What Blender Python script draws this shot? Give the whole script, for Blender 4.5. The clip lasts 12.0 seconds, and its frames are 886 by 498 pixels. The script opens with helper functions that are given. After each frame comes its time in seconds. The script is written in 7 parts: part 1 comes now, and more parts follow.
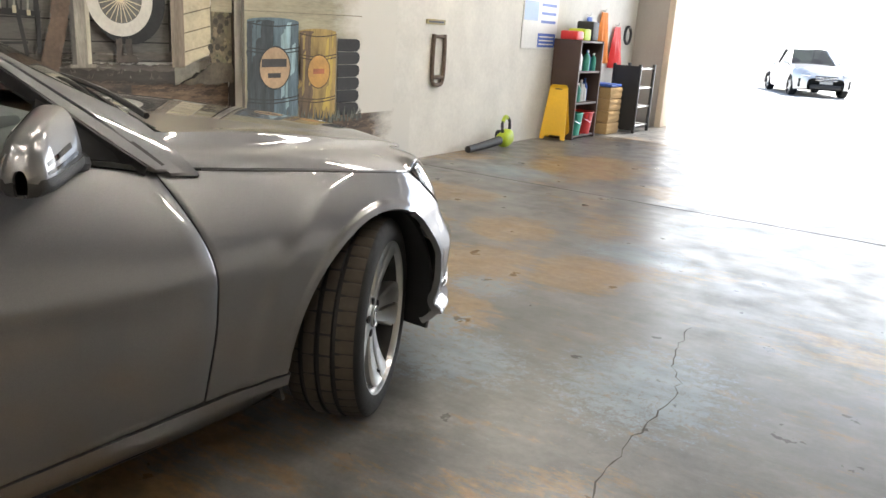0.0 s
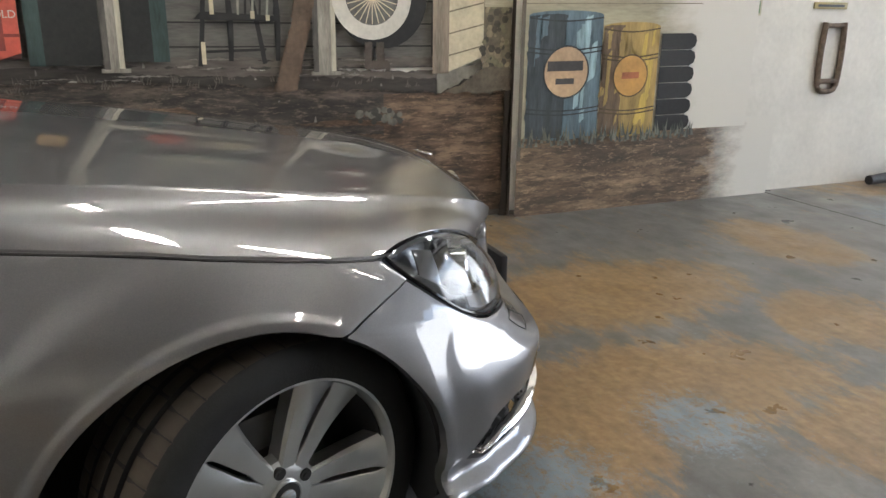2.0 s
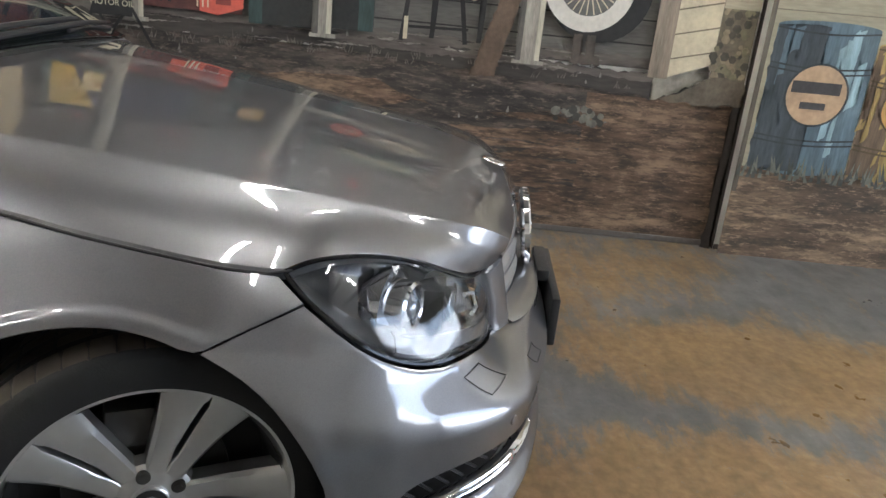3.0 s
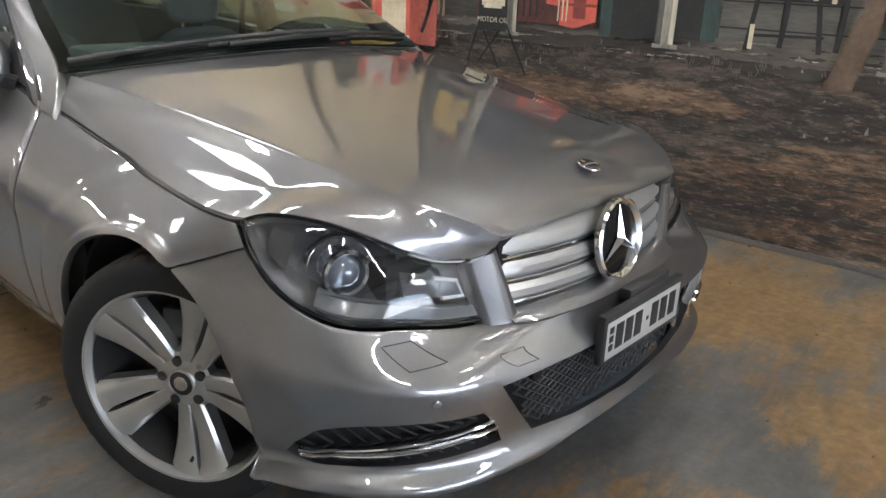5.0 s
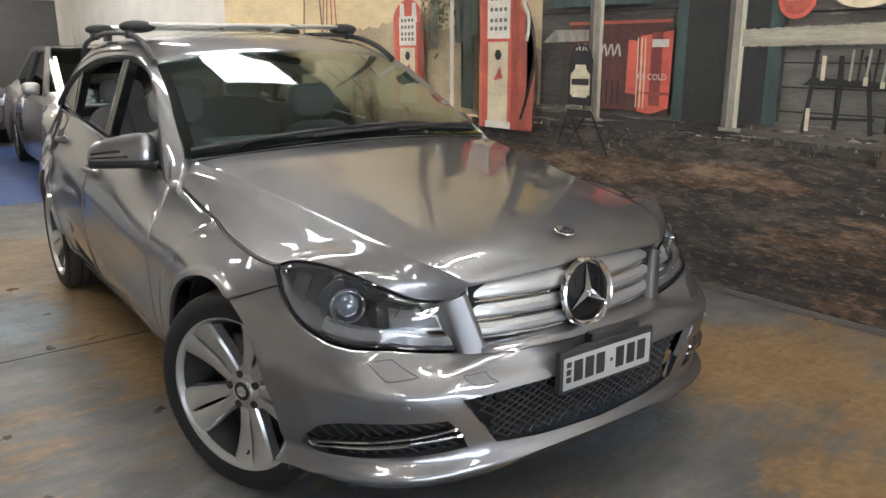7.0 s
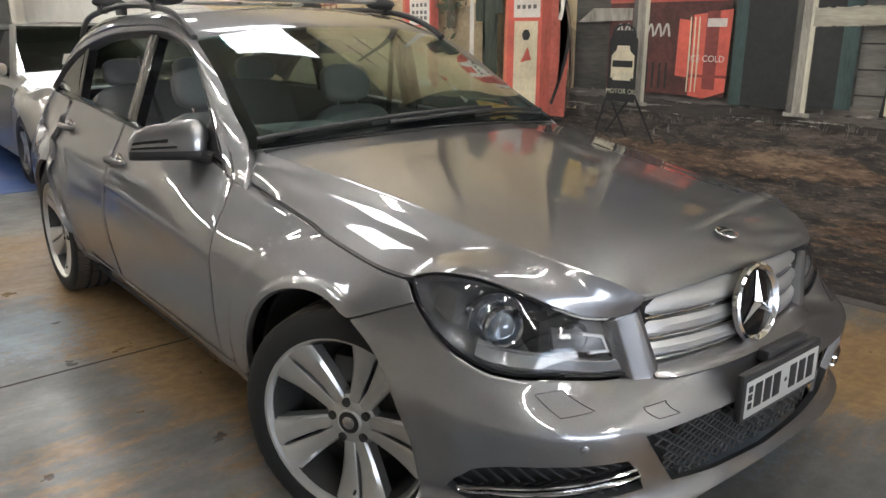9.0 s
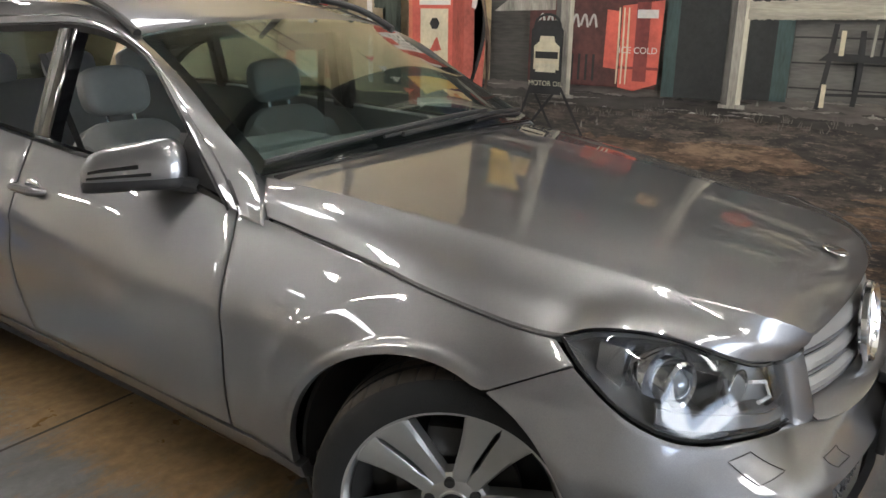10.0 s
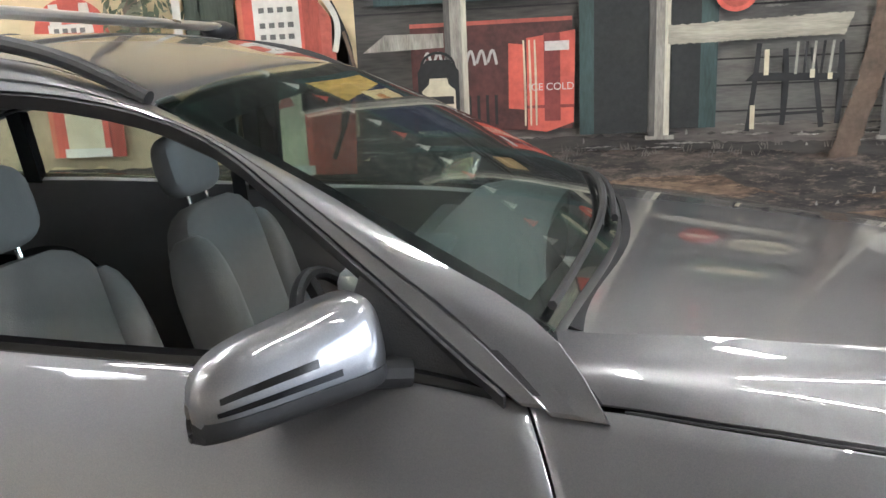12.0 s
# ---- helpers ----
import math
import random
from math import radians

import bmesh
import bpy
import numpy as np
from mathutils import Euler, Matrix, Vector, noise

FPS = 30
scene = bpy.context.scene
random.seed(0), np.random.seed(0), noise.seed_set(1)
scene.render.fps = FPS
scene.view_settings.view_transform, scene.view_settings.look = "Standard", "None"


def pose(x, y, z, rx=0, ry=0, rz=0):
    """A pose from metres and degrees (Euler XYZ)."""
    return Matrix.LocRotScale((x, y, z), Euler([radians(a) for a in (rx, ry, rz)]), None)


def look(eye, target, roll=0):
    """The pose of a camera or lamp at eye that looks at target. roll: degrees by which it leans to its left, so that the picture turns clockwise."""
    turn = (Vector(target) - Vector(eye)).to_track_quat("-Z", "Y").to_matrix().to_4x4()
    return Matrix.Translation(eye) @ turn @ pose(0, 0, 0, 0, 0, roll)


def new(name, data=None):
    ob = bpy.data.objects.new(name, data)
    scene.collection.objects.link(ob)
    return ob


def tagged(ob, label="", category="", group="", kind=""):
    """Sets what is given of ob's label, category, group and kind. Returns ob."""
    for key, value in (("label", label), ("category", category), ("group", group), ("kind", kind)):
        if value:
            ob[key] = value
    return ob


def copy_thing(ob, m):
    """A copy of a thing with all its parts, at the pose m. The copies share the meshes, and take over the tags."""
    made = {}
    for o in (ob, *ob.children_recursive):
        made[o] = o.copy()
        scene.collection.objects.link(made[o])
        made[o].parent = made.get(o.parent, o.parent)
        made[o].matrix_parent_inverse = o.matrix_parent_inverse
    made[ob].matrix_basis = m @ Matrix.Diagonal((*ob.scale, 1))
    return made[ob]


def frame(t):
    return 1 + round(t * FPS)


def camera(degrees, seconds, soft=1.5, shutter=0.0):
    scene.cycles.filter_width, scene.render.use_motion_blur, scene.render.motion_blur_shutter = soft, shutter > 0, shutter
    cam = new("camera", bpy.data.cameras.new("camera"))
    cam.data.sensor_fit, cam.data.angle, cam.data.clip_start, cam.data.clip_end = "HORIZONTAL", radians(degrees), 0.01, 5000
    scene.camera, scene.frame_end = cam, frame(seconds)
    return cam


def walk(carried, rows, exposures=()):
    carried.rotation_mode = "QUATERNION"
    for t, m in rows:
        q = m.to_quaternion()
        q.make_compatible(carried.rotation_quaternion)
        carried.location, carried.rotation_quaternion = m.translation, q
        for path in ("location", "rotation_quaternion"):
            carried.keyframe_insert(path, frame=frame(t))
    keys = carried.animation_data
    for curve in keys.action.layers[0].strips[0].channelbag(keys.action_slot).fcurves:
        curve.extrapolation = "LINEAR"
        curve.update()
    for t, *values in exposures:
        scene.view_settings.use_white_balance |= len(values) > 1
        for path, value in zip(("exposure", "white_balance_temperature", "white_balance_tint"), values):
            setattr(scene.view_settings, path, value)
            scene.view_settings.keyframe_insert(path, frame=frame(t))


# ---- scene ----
cam = camera(60.1, 12.0)
PATH = [
    (0, (2.193, -2.113, 1.271), (1.146, -0.5, 0.723), 3.6),
    (0.5, (2.183, -1.72, 1.277), (1.064, -0.164, 0.708), 3.9),
    (1, (2.124, -1.289, 1.271), (0.696, -0.05, 0.62), 1.7),
    (1.5, (2.042, -0.883, 1.254), (0.492, 0.167, 0.551), 3.1),
    (1.7, (2.029, -0.697, 1.243), (0.417, 0.245, 0.524), 1.2),
    (2, (2.022, -0.424, 1.255), (0.259, 0.315, 0.669), 0.7),
    (2.5, (1.971, -0.082, 1.294), (0.122, 0.32, 0.648), 1.9),
    (3, (1.858, 0.276, 1.286), (-0.032, 0.299, 0.63), 5.9),
    (3.2, (1.788, 0.38, 1.288), (-0.097, 0.337, 0.623), 4.3),
    (4.8, (1.567, 1.263, 1.328), (0.063, 0.137, 0.643), 1.2),
    (5, (1.559, 1.34, 1.319), (0.114, 0.146, 0.623), 2.0),
    (5.5, (1.576, 1.496, 1.328), (0.443, 0.01, 0.614), 2.3),
    (6, (1.647, 1.66, 1.33), (0.508, 0.142, 0.701), 0.0),
    (6.5, (1.733, 1.848, 1.355), (0.648, 0.3, 0.701), -2.9),
    (7, (1.57, 2.008, 1.402), (0.389, 0.476, 0.895), -0.2),
    (7.2, (1.51, 2.056, 1.404), (0.283, 0.57, 0.867), 1.0),
    (8.8, (1.732, 1.577, 1.385), (0.503, 0.116, 0.789), 1.9),
    (9, (1.761, 1.407, 1.373), (0.489, -0.037, 0.827), 0.2),
    (9.5, (1.849, 1.017, 1.396), (0.489, -0.35, 0.863), -0.1),
    (10, (1.968, 0.627, 1.419), (0.384, -0.443, 0.83), 0.7),
    (10.5, (1.913, 0.224, 1.405), (0.221, -0.677, 0.835), -2.2),
    (11, (1.813, -0.224, 1.414), (0.005, -0.93, 0.932), -2.7),
    (11.5, (1.775, -0.602, 1.406), (-0.103, -1.015, 0.855), -0.0),
    (12, (1.629, -0.921, 1.387), (-0.289, -1.223, 0.907), -2.8),
]
walk(cam, [(t, look(eye, target, roll)) for t, eye, target, roll in PATH],
     exposures=[(0, 1.0, 6550, 10), (0.5, 0.95, 6550, 10), (1.0, 0.83, 6500, 10), (1.5, 0.77, 6350, 10), (3, 0.95, 5850, 10), (5, 1.05, 5950, 10), (7, 0.97, 6050, 10), (9.5, 0.96, 6100, 10), (10.5, 1.04, 6050, 10), (11.5, 1.25, 5800, 10), (12, 1.4, 5750, 10)])

# ---- light ----
world = bpy.data.worlds.new("sky")
scene.world = world
world.use_nodes = True
wn = world.node_tree
sky = wn.nodes.new("ShaderNodeTexSky")
sky.sky_type, sky.sun_disc = "NISHITA", False
sky.sun_elevation, sky.sun_rotation = radians(52), radians(35)
wn.links.new(sky.outputs[0], wn.nodes["Background"].inputs[0])
wn.nodes["Background"].inputs[1].default_value = 0.15
sun = new("sun", bpy.data.lights.new("sun", "SUN"))
sun.data.energy, sun.data.angle, sun.data.color = 5.0, radians(0.5), (1.0, 0.95, 0.88)
sun.matrix_world = look((3, 20, 14), (0, 12, 0))


def area_lamp(name, at, target, sx, sy, watts, col):
    d = bpy.data.lights.new(name, "AREA")
    d.shape, d.size, d.size_y, d.energy, d.color = "RECTANGLE", sx, sy, watts, col
    ob = new(name, d)
    ob.matrix_world = look(at, target)
    return ob


# daylight through the wide roller-door opening
area_lamp("door_daylight", (2.2, 10.7, 2.1), (2.2, 0, 1.0), 7.4, 3.6, 125, (0.86, 0.92, 1.0))

# ---- materials ----
def node(nt, kind, **kw):
    n = nt.nodes.new(kind)
    for k, v in kw.items():
        n.inputs[k].default_value = v
    return n


def ramp(nt, fac, stops):
    r = nt.nodes.new("ShaderNodeValToRGB")
    el = r.color_ramp.elements
    el.remove(el[1])
    for i, (p, c) in enumerate(stops):
        e = el[0] if i == 0 else el.new(p)
        e.position, e.color = p, (*c, 1) if len(c) == 3 else c
    nt.links.new(fac, r.inputs[0])
    return r.outputs[0]


def grey(v):
    return (v, v, v)


def coords(nt, scale=(1, 1, 1)):
    tc = nt.nodes.new("ShaderNodeTexCoord")
    mp = nt.nodes.new("ShaderNodeMapping")
    mp.inputs["Scale"].default_value = scale
    nt.links.new(tc.outputs["Object"], mp.inputs[0])
    return mp.outputs[0]


def noise_tex(nt, vec, scale, detail=4.0, rough=0.55):
    n = node(nt, "ShaderNodeTexNoise", Scale=scale, Detail=detail, Roughness=rough)
    nt.links.new(vec, n.inputs["Vector"])
    return n.outputs["Fac"]


def mix(nt, fac, a, b, mode="MIX"):
    m = nt.nodes.new("ShaderNodeMix")
    m.data_type, m.blend_type = "RGBA", mode
    for sock, v in ((m.inputs[0], fac), (m.inputs[6], a), (m.inputs[7], b)):
        if hasattr(v, "is_linked"):
            nt.links.new(v, sock)
        elif isinstance(v, (int, float)):
            sock.default_value = v
        else:
            sock.default_value = (*v, 1) if len(v) == 3 else v
    return m.outputs[2]


def mat(name, col, rough=0.5, metal=0.0, coat=0.0, var=0.12, grain=40.0, blotch=2.0, bump=0.0, bscale=80.0, rvar=0.1, stretch=(1, 1, 1)):
    """A painted, plastic, cloth or metal surface with variation at two scales."""
    m = bpy.data.materials.new(name)
    m.use_nodes = True
    nt = m.node_tree
    b = nt.nodes["Principled BSDF"]
    v = coords(nt, stretch)
    lo = tuple(max(0, c * (1 - var)) for c in col)
    hi = tuple(min(1, c * (1 + var)) for c in col)
    n1, n2 = noise_tex(nt, v, blotch), noise_tex(nt, v, grain)
    c1 = ramp(nt, n1, [(0.3, lo), (0.7, hi)])
    c2 = mix(nt, 0.35, c1, ramp(nt, n2, [(0.3, lo), (0.7, hi)]))
    nt.links.new(c2, b.inputs["Base Color"])
    nt.links.new(ramp(nt, n1, [(0.25, grey(max(0, rough - rvar))), (0.75, grey(min(1, rough + rvar)))]), b.inputs["Roughness"])
    b.inputs["Metallic"].default_value = metal
    b.inputs["Coat Weight"].default_value = coat
    b.inputs["Coat Roughness"].default_value = 0.03
    if bump:
        bp = node(nt, "ShaderNodeBump", Strength=bump, Distance=0.003)
        nt.links.new(noise_tex(nt, v, bscale), bp.inputs["Height"])
        nt.links.new(bp.outputs[0], b.inputs["Normal"])
    return m


def glass_mat(name, tint, rough=0.0):
    m = bpy.data.materials.new(name)
    m.use_nodes = True
    nt = m.node_tree
    b = nt.nodes["Principled BSDF"]
    b.inputs["Base Color"].default_value = (*tint, 1)
    b.inputs["Transmission Weight"].default_value = 1.0
    b.inputs["Roughness"].default_value = rough
    b.inputs["IOR"].default_value = 1.45
    return m


def thin_glass(name, tint, gloss=0.12):
    """Thin window glass: clear with a Fresnel-driven gloss."""
    m = bpy.data.materials.new(name)
    m.use_nodes = True
    nt = m.node_tree
    nt.nodes.clear()
    out = nt.nodes.new("ShaderNodeOutputMaterial")
    tr = nt.nodes.new("ShaderNodeBsdfTransparent")
    tr.inputs[0].default_value = (*tint, 1)
    gl = node(nt, "ShaderNodeBsdfGlossy", Roughness=0.01)
    lw = node(nt, "ShaderNodeLayerWeight", Blend=0.5)
    fr = nt.nodes.new("ShaderNodeMath")
    fr.operation = "POWER"
    fr.inputs[1].default_value = 4.5
    nt.links.new(lw.outputs["Facing"], fr.inputs[0])
    mx = nt.nodes.new("ShaderNodeMixShader")
    ad = nt.nodes.new("ShaderNodeMath")
    ad.operation = "ADD"
    ad.inputs[1].default_value = gloss
    nt.links.new(fr.outputs[0], ad.inputs[0])
    nt.links.new(ad.outputs[0], mx.inputs[0])
    nt.links.new(tr.outputs[0], mx.inputs[1])
    nt.links.new(gl.outputs[0], mx.inputs[2])
    nt.links.new(mx.outputs[0], out.inputs[0])
    return m


def emit_mat(name, col, strength):
    m = bpy.data.materials.new(name)
    m.use_nodes = True
    b = m.node_tree.nodes["Principled BSDF"]
    b.inputs["Base Color"].default_value = (*col, 1)
    b.inputs["Emission Color"].default_value = (*col, 1)
    b.inputs["Emission Strength"].default_value = strength
    return m


def car_paint(name, col, metal=0.75, rough=0.32, flake=900.0):
    m = bpy.data.materials.new(name)
    m.use_nodes = True
    nt = m.node_tree
    b = nt.nodes["Principled BSDF"]
    v = coords(nt)
    fl = node(nt, "ShaderNodeTexVoronoi", Scale=flake)
    nt.links.new(v, fl.inputs["Vector"])
    lo, hi = tuple(c * 0.88 for c in col), tuple(min(1, c * 1.12) for c in col)
    c = ramp(nt, fl.outputs["Color"], [(0.0, lo), (1.0, hi)])
    c = mix(nt, 0.10, c, ramp(nt, noise_tex(nt, v, 3.0), [(0.35, tuple(x * 0.9 for x in col)), (0.7, hi)]))
    nt.links.new(c, b.inputs["Base Color"])
    b.inputs["Metallic"].default_value = metal
    nt.links.new(ramp(nt, noise_tex(nt, v, 6.0), [(0.3, grey(rough)), (0.7, grey(rough + 0.02))]), b.inputs["Roughness"])
    b.inputs["Coat Weight"].default_value = 1.0
    b.inputs["Coat Roughness"].default_value = 0.012
    b.inputs["Coat IOR"].default_value = 2.1
    b.inputs["Specular Tint"].default_value = (.34, .34, .35, 1)
    b.inputs["Specular IOR Level"].default_value = 0.1
    return m


PAINT = car_paint("silver_paint", (0.202, 0.202, 0.210), 0.90, 0.40)
BLACK = mat("black_plastic", (0.018, 0.018, 0.019), 0.55, bump=0.25, bscale=300)
GLOSSBLACK = mat("gloss_black", (0.008, 0.008, 0.009), 0.08, var=0.05, rvar=0.02)
RUBBER = mat("tyre_rubber", (0.007, 0.007, 0.0068), 0.78, var=0.25, bump=0.35, bscale=220)
TREAD = mat("tyre_tread", (0.046, 0.036, 0.027), 0.85, var=0.3, blotch=9, bump=0.15, bscale=160)
ALLOY = mat("alloy_wheel", (0.58, 0.58, 0.57), 0.30, metal=0.85, coat=0.4, var=0.06, rvar=0.03)
ALLOY_DARK = mat("alloy_barrel", (0.035, 0.034, 0.033), 0.5, metal=0.5, var=0.12)
CHROME = mat("chrome", (0.85, 0.85, 0.86), 0.07, metal=1.0, var=0.03, rvar=0.03)
SILVERSLAT = mat("silver_grille_slat", (0.42, 0.42, 0.42), 0.32, metal=0.6, coat=0.5, var=0.04, rvar=0.04)
BRUSHED = mat("anodised_aluminium", (0.62, 0.62, 0.62), 0.3, metal=0.9, var=0.05)
DARKMETAL = mat("dark_metal", (0.06, 0.058, 0.055), 0.5, metal=0.6, var=0.25, bump=0.2)
LEATHER = mat("grey_leather", (0.29, 0.285, 0.275), 0.5, var=0.08, bump=0.35, bscale=260)
DASH = mat("dash_grey", (0.15, 0.165, 0.165), 0.6, var=0.1, bump=0.2, bscale=400)
CARPET = mat("dark_carpet", (0.02, 0.02, 0.02), 0.95, bump=0.4, bscale=500)
HEADLINER = mat("headliner", (0.35, 0.34, 0.32), 0.9, bump=0.2, bscale=400)
WSCREEN = thin_glass("windscreen_glass", (0.70, 0.79, 0.77), 0.115)
SIDEGLASS = thin_glass("side_glass", (0.80, 0.86, 0.84), 0.02)
DARKGLASS = thin_glass("privacy_glass", (0.35, 0.38, 0.36), 0.05)
LENS = thin_glass("headlamp_lens", (0.93, 0.94, 0.95), 0.06)
# Near-black colour that puts the shade behind seams and openings into the material.
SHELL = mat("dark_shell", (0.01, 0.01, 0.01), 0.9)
PLATEWHITE = mat("plate_white", (0.38, 0.38, 0.37), 0.4, var=0.05)


# ---- mesh helpers ----
def spline(xs, ys):
    """Natural cubic through the points, as a function of one number."""
    x, y = np.array(xs, float), np.array(ys, float)
    if x[0] > x[-1]:
        x, y = x[::-1], y[::-1]
    n = len(x)
    h = np.diff(x)
    a, r = np.eye(n), np.zeros(n)
    for i in range(1, n - 1):
        a[i, i - 1], a[i, i], a[i, i + 1] = h[i - 1], 2 * (h[i - 1] + h[i]), h[i]
        r[i] = 6 * ((y[i + 1] - y[i]) / h[i] - (y[i] - y[i - 1]) / h[i - 1])
    m = np.linalg.solve(a, r)

    def f(t):
        t = min(max(t, x[0]), x[-1])
        i = min(max(int(np.searchsorted(x, t)) - 1, 0), n - 2)
        p, q = x[i + 1] - t, t - x[i]
        return float((m[i] * p**3 + m[i + 1] * q**3) / (6 * h[i]) + (y[i] / h[i] - m[i] * h[i] / 6) * p + (y[i + 1] / h[i] - m[i + 1] * h[i] / 6) * q)
    return f


def line(xs, ys):
    """Straight pieces through the points."""
    o = np.argsort(xs)
    x, y = np.array(xs, float)[o], np.array(ys, float)[o]
    return lambda t: float(np.interp(t, x, y))


def path3(pts, smooth=True):
    """A curve through 3D points, as a function of 0..1 along its length."""
    p = np.array(pts, float)
    d = np.r_[0, np.cumsum(np.linalg.norm(np.diff(p, axis=0), axis=1))]
    d /= d[-1]
    f = [(spline if smooth and len(p) > 2 else line)(d, p[:, k]) for k in range(p.shape[1])]
    return lambda t: np.array([g(t) for g in f])


def mesh_of(bm, name):
    me = bpy.data.meshes.new(name)
    bm.to_mesh(me)
    bm.free()
    for p in me.polygons:
        p.use_smooth = True
    me.set_sharp_from_angle(angle=radians(32))
    return me


def true_size(co):
    """The estate car's body, drawn slightly small, brought to its full width, height and nose length."""
    k = min(max((co.y - .15) / .65, 0), 1)
    z = co.z
    if z > .317:
        z = .317 + 1.06 * (min(z, 1.0) - .317) + 1.02 * max(z - 1.0, 0)
    return Vector((co.x * 1.05, co.y + .055 * k * k * (3 - 2 * k), z))


FULL_SIZE = []      # the car whose body parts take true_size; its wheels do not


def part(name, bm, material, parent, label="", drawn=True):
    """One mesh object, under a thing or a part."""
    root = parent
    while root.parent and root.type == "MESH":
        root = root.parent
    if drawn and root in FULL_SIZE:
        for v in bm.verts:
            v.co = true_size(v.co)
    me = mesh_of(bm, name)
    me.materials.append(material)
    ob = new(name, me)
    ob.parent = parent
    return tagged(ob, label)


def thing(name, label, category, m=None, group="", kind=""):
    ob = new(name)
    ob.empty_display_size = 0.1
    if m is not None:
        ob.matrix_world = m
    return tagged(ob, label, category, group, kind)


def single(name, bm, material, label, category, m=None, group="", kind=""):
    me = mesh_of(bm, name)
    me.materials.append(material)
    ob = new(name, me)
    if m is not None:
        ob.matrix_world = m
    return tagged(ob, label, category, group, kind)


def bm_box(x0, x1, y0, y1, z0, z1, bevel=0.0, bm=None, seg=2, m=None):
    own = bm is None
    bm = bmesh.new() if own else bm
    t = Matrix.Translation(((x0 + x1) / 2, (y0 + y1) / 2, (z0 + z1) / 2)) @ Matrix.Diagonal((x1 - x0, y1 - y0, z1 - z0, 1))
    r = bmesh.ops.create_cube(bm, size=1, matrix=t if m is None else m @ t)
    if bevel:
        es = list({e for v in r["verts"] for e in v.link_edges})
        bmesh.ops.bevel(bm, geom=es, offset=bevel, segments=seg, profile=0.5, affect="EDGES")
    return bm


def bm_cyl(r1, r2, depth, m, seg=24, bm=None, bevel=0.0):
    own = bm is None
    bm = bmesh.new() if own else bm
    r = bmesh.ops.create_cone(bm, cap_ends=True, segments=seg, radius1=r1, radius2=r2, depth=depth, matrix=m)
    if bevel:
        es = [e for e in {e for v in r["verts"] for e in v.link_edges} if any(len(f.verts) > 4 for f in e.link_faces)]
        bmesh.ops.bevel(bm, geom=es, offset=bevel, segments=2, profile=0.5, affect="EDGES")
    return bm


def bm_tube(pts, rad, seg=8, bm=None, smooth=True, n=24):
    """A round bar swept along 3D points."""
    own = bm is None
    bm = bmesh.new() if own else bm
    f = path3(pts, smooth)
    k = n if smooth and len(pts) > 2 else len(pts)
    ps = [Vector(f(i / (k - 1))) for i in range(k)] if smooth and len(pts) > 2 else [Vector(p) for p in pts]
    rings, up = [], Vector((0, 0, 1))
    for i, p in enumerate(ps):
        d = (ps[min(i + 1, len(ps) - 1)] - ps[max(i - 1, 0)]).normalized()
        a = d.cross(up if abs(d.z) < 0.95 else Vector((1, 0, 0))).normalized()
        b = d.cross(a)
        r = rad(i / (len(ps) - 1)) if callable(rad) else rad
        rings.append([bm.verts.new(p + r * (a * math.cos(2 * math.pi * j / seg) + b * math.sin(2 * math.pi * j / seg))) for j in range(seg)])
    for q, w in zip(rings, rings[1:]):
        for j in range(seg):
            bm.faces.new((q[j], q[(j + 1) % seg], w[(j + 1) % seg], w[j]))
    bm.faces.new(rings[0][::-1])
    bm.faces.new(rings[-1])
    bmesh.ops.recalc_face_normals(bm, faces=bm.faces)
    return bm


def bm_lathe(profile, m, seg=48, closed=False, bm=None, tweak=None):
    """Turn (radius, offset) pairs round the local z axis."""
    own = bm is None
    bm = bmesh.new() if own else bm
    rings = []
    for s in range(seg):
        a = 2 * math.pi * s / seg
        ring = []
        for k, (r, z) in enumerate(profile):
            rr = r + (tweak(s, k) if tweak else 0)
            ring.append(bm.verts.new(m @ Vector((rr * math.cos(a), rr * math.sin(a), z))))
        rings.append(ring)
    n = len(profile)
    for s in range(seg):
        p, q = rings[s], rings[(s + 1) % seg]
        for k in range(n if closed else n - 1):
            bm.faces.new((p[k], q[k], q[(k + 1) % n], p[(k + 1) % n]))
    bmesh.ops.recalc_face_normals(bm, faces=bm.faces)
    return bm


def bm_prism(outline, depth, m=None, bm=None, bevel=0.0):
    """A flat outline in local xy, with thickness along local z."""
    own = bm is None
    bm = bmesh.new() if own else bm
    m = m or Matrix()
    lo = [bm.verts.new(m @ Vector((x, y, 0))) for x, y in outline]
    hi = [bm.verts.new(m @ Vector((x, y, depth))) for x, y in outline]
    top = bm.faces.new(hi)
    fs = [bm.faces.new(lo[::-1]), top]
    n = len(outline)
    for i in range(n):
        fs.append(bm.faces.new((lo[i], lo[(i + 1) % n], hi[(i + 1) % n], hi[i])))
    bmesh.ops.recalc_face_normals(bm, faces=fs)
    if bevel:
        bmesh.ops.bevel(bm, geom=list(top.edges), offset=bevel, segments=2, profile=0.5, affect="EDGES")
    return bm


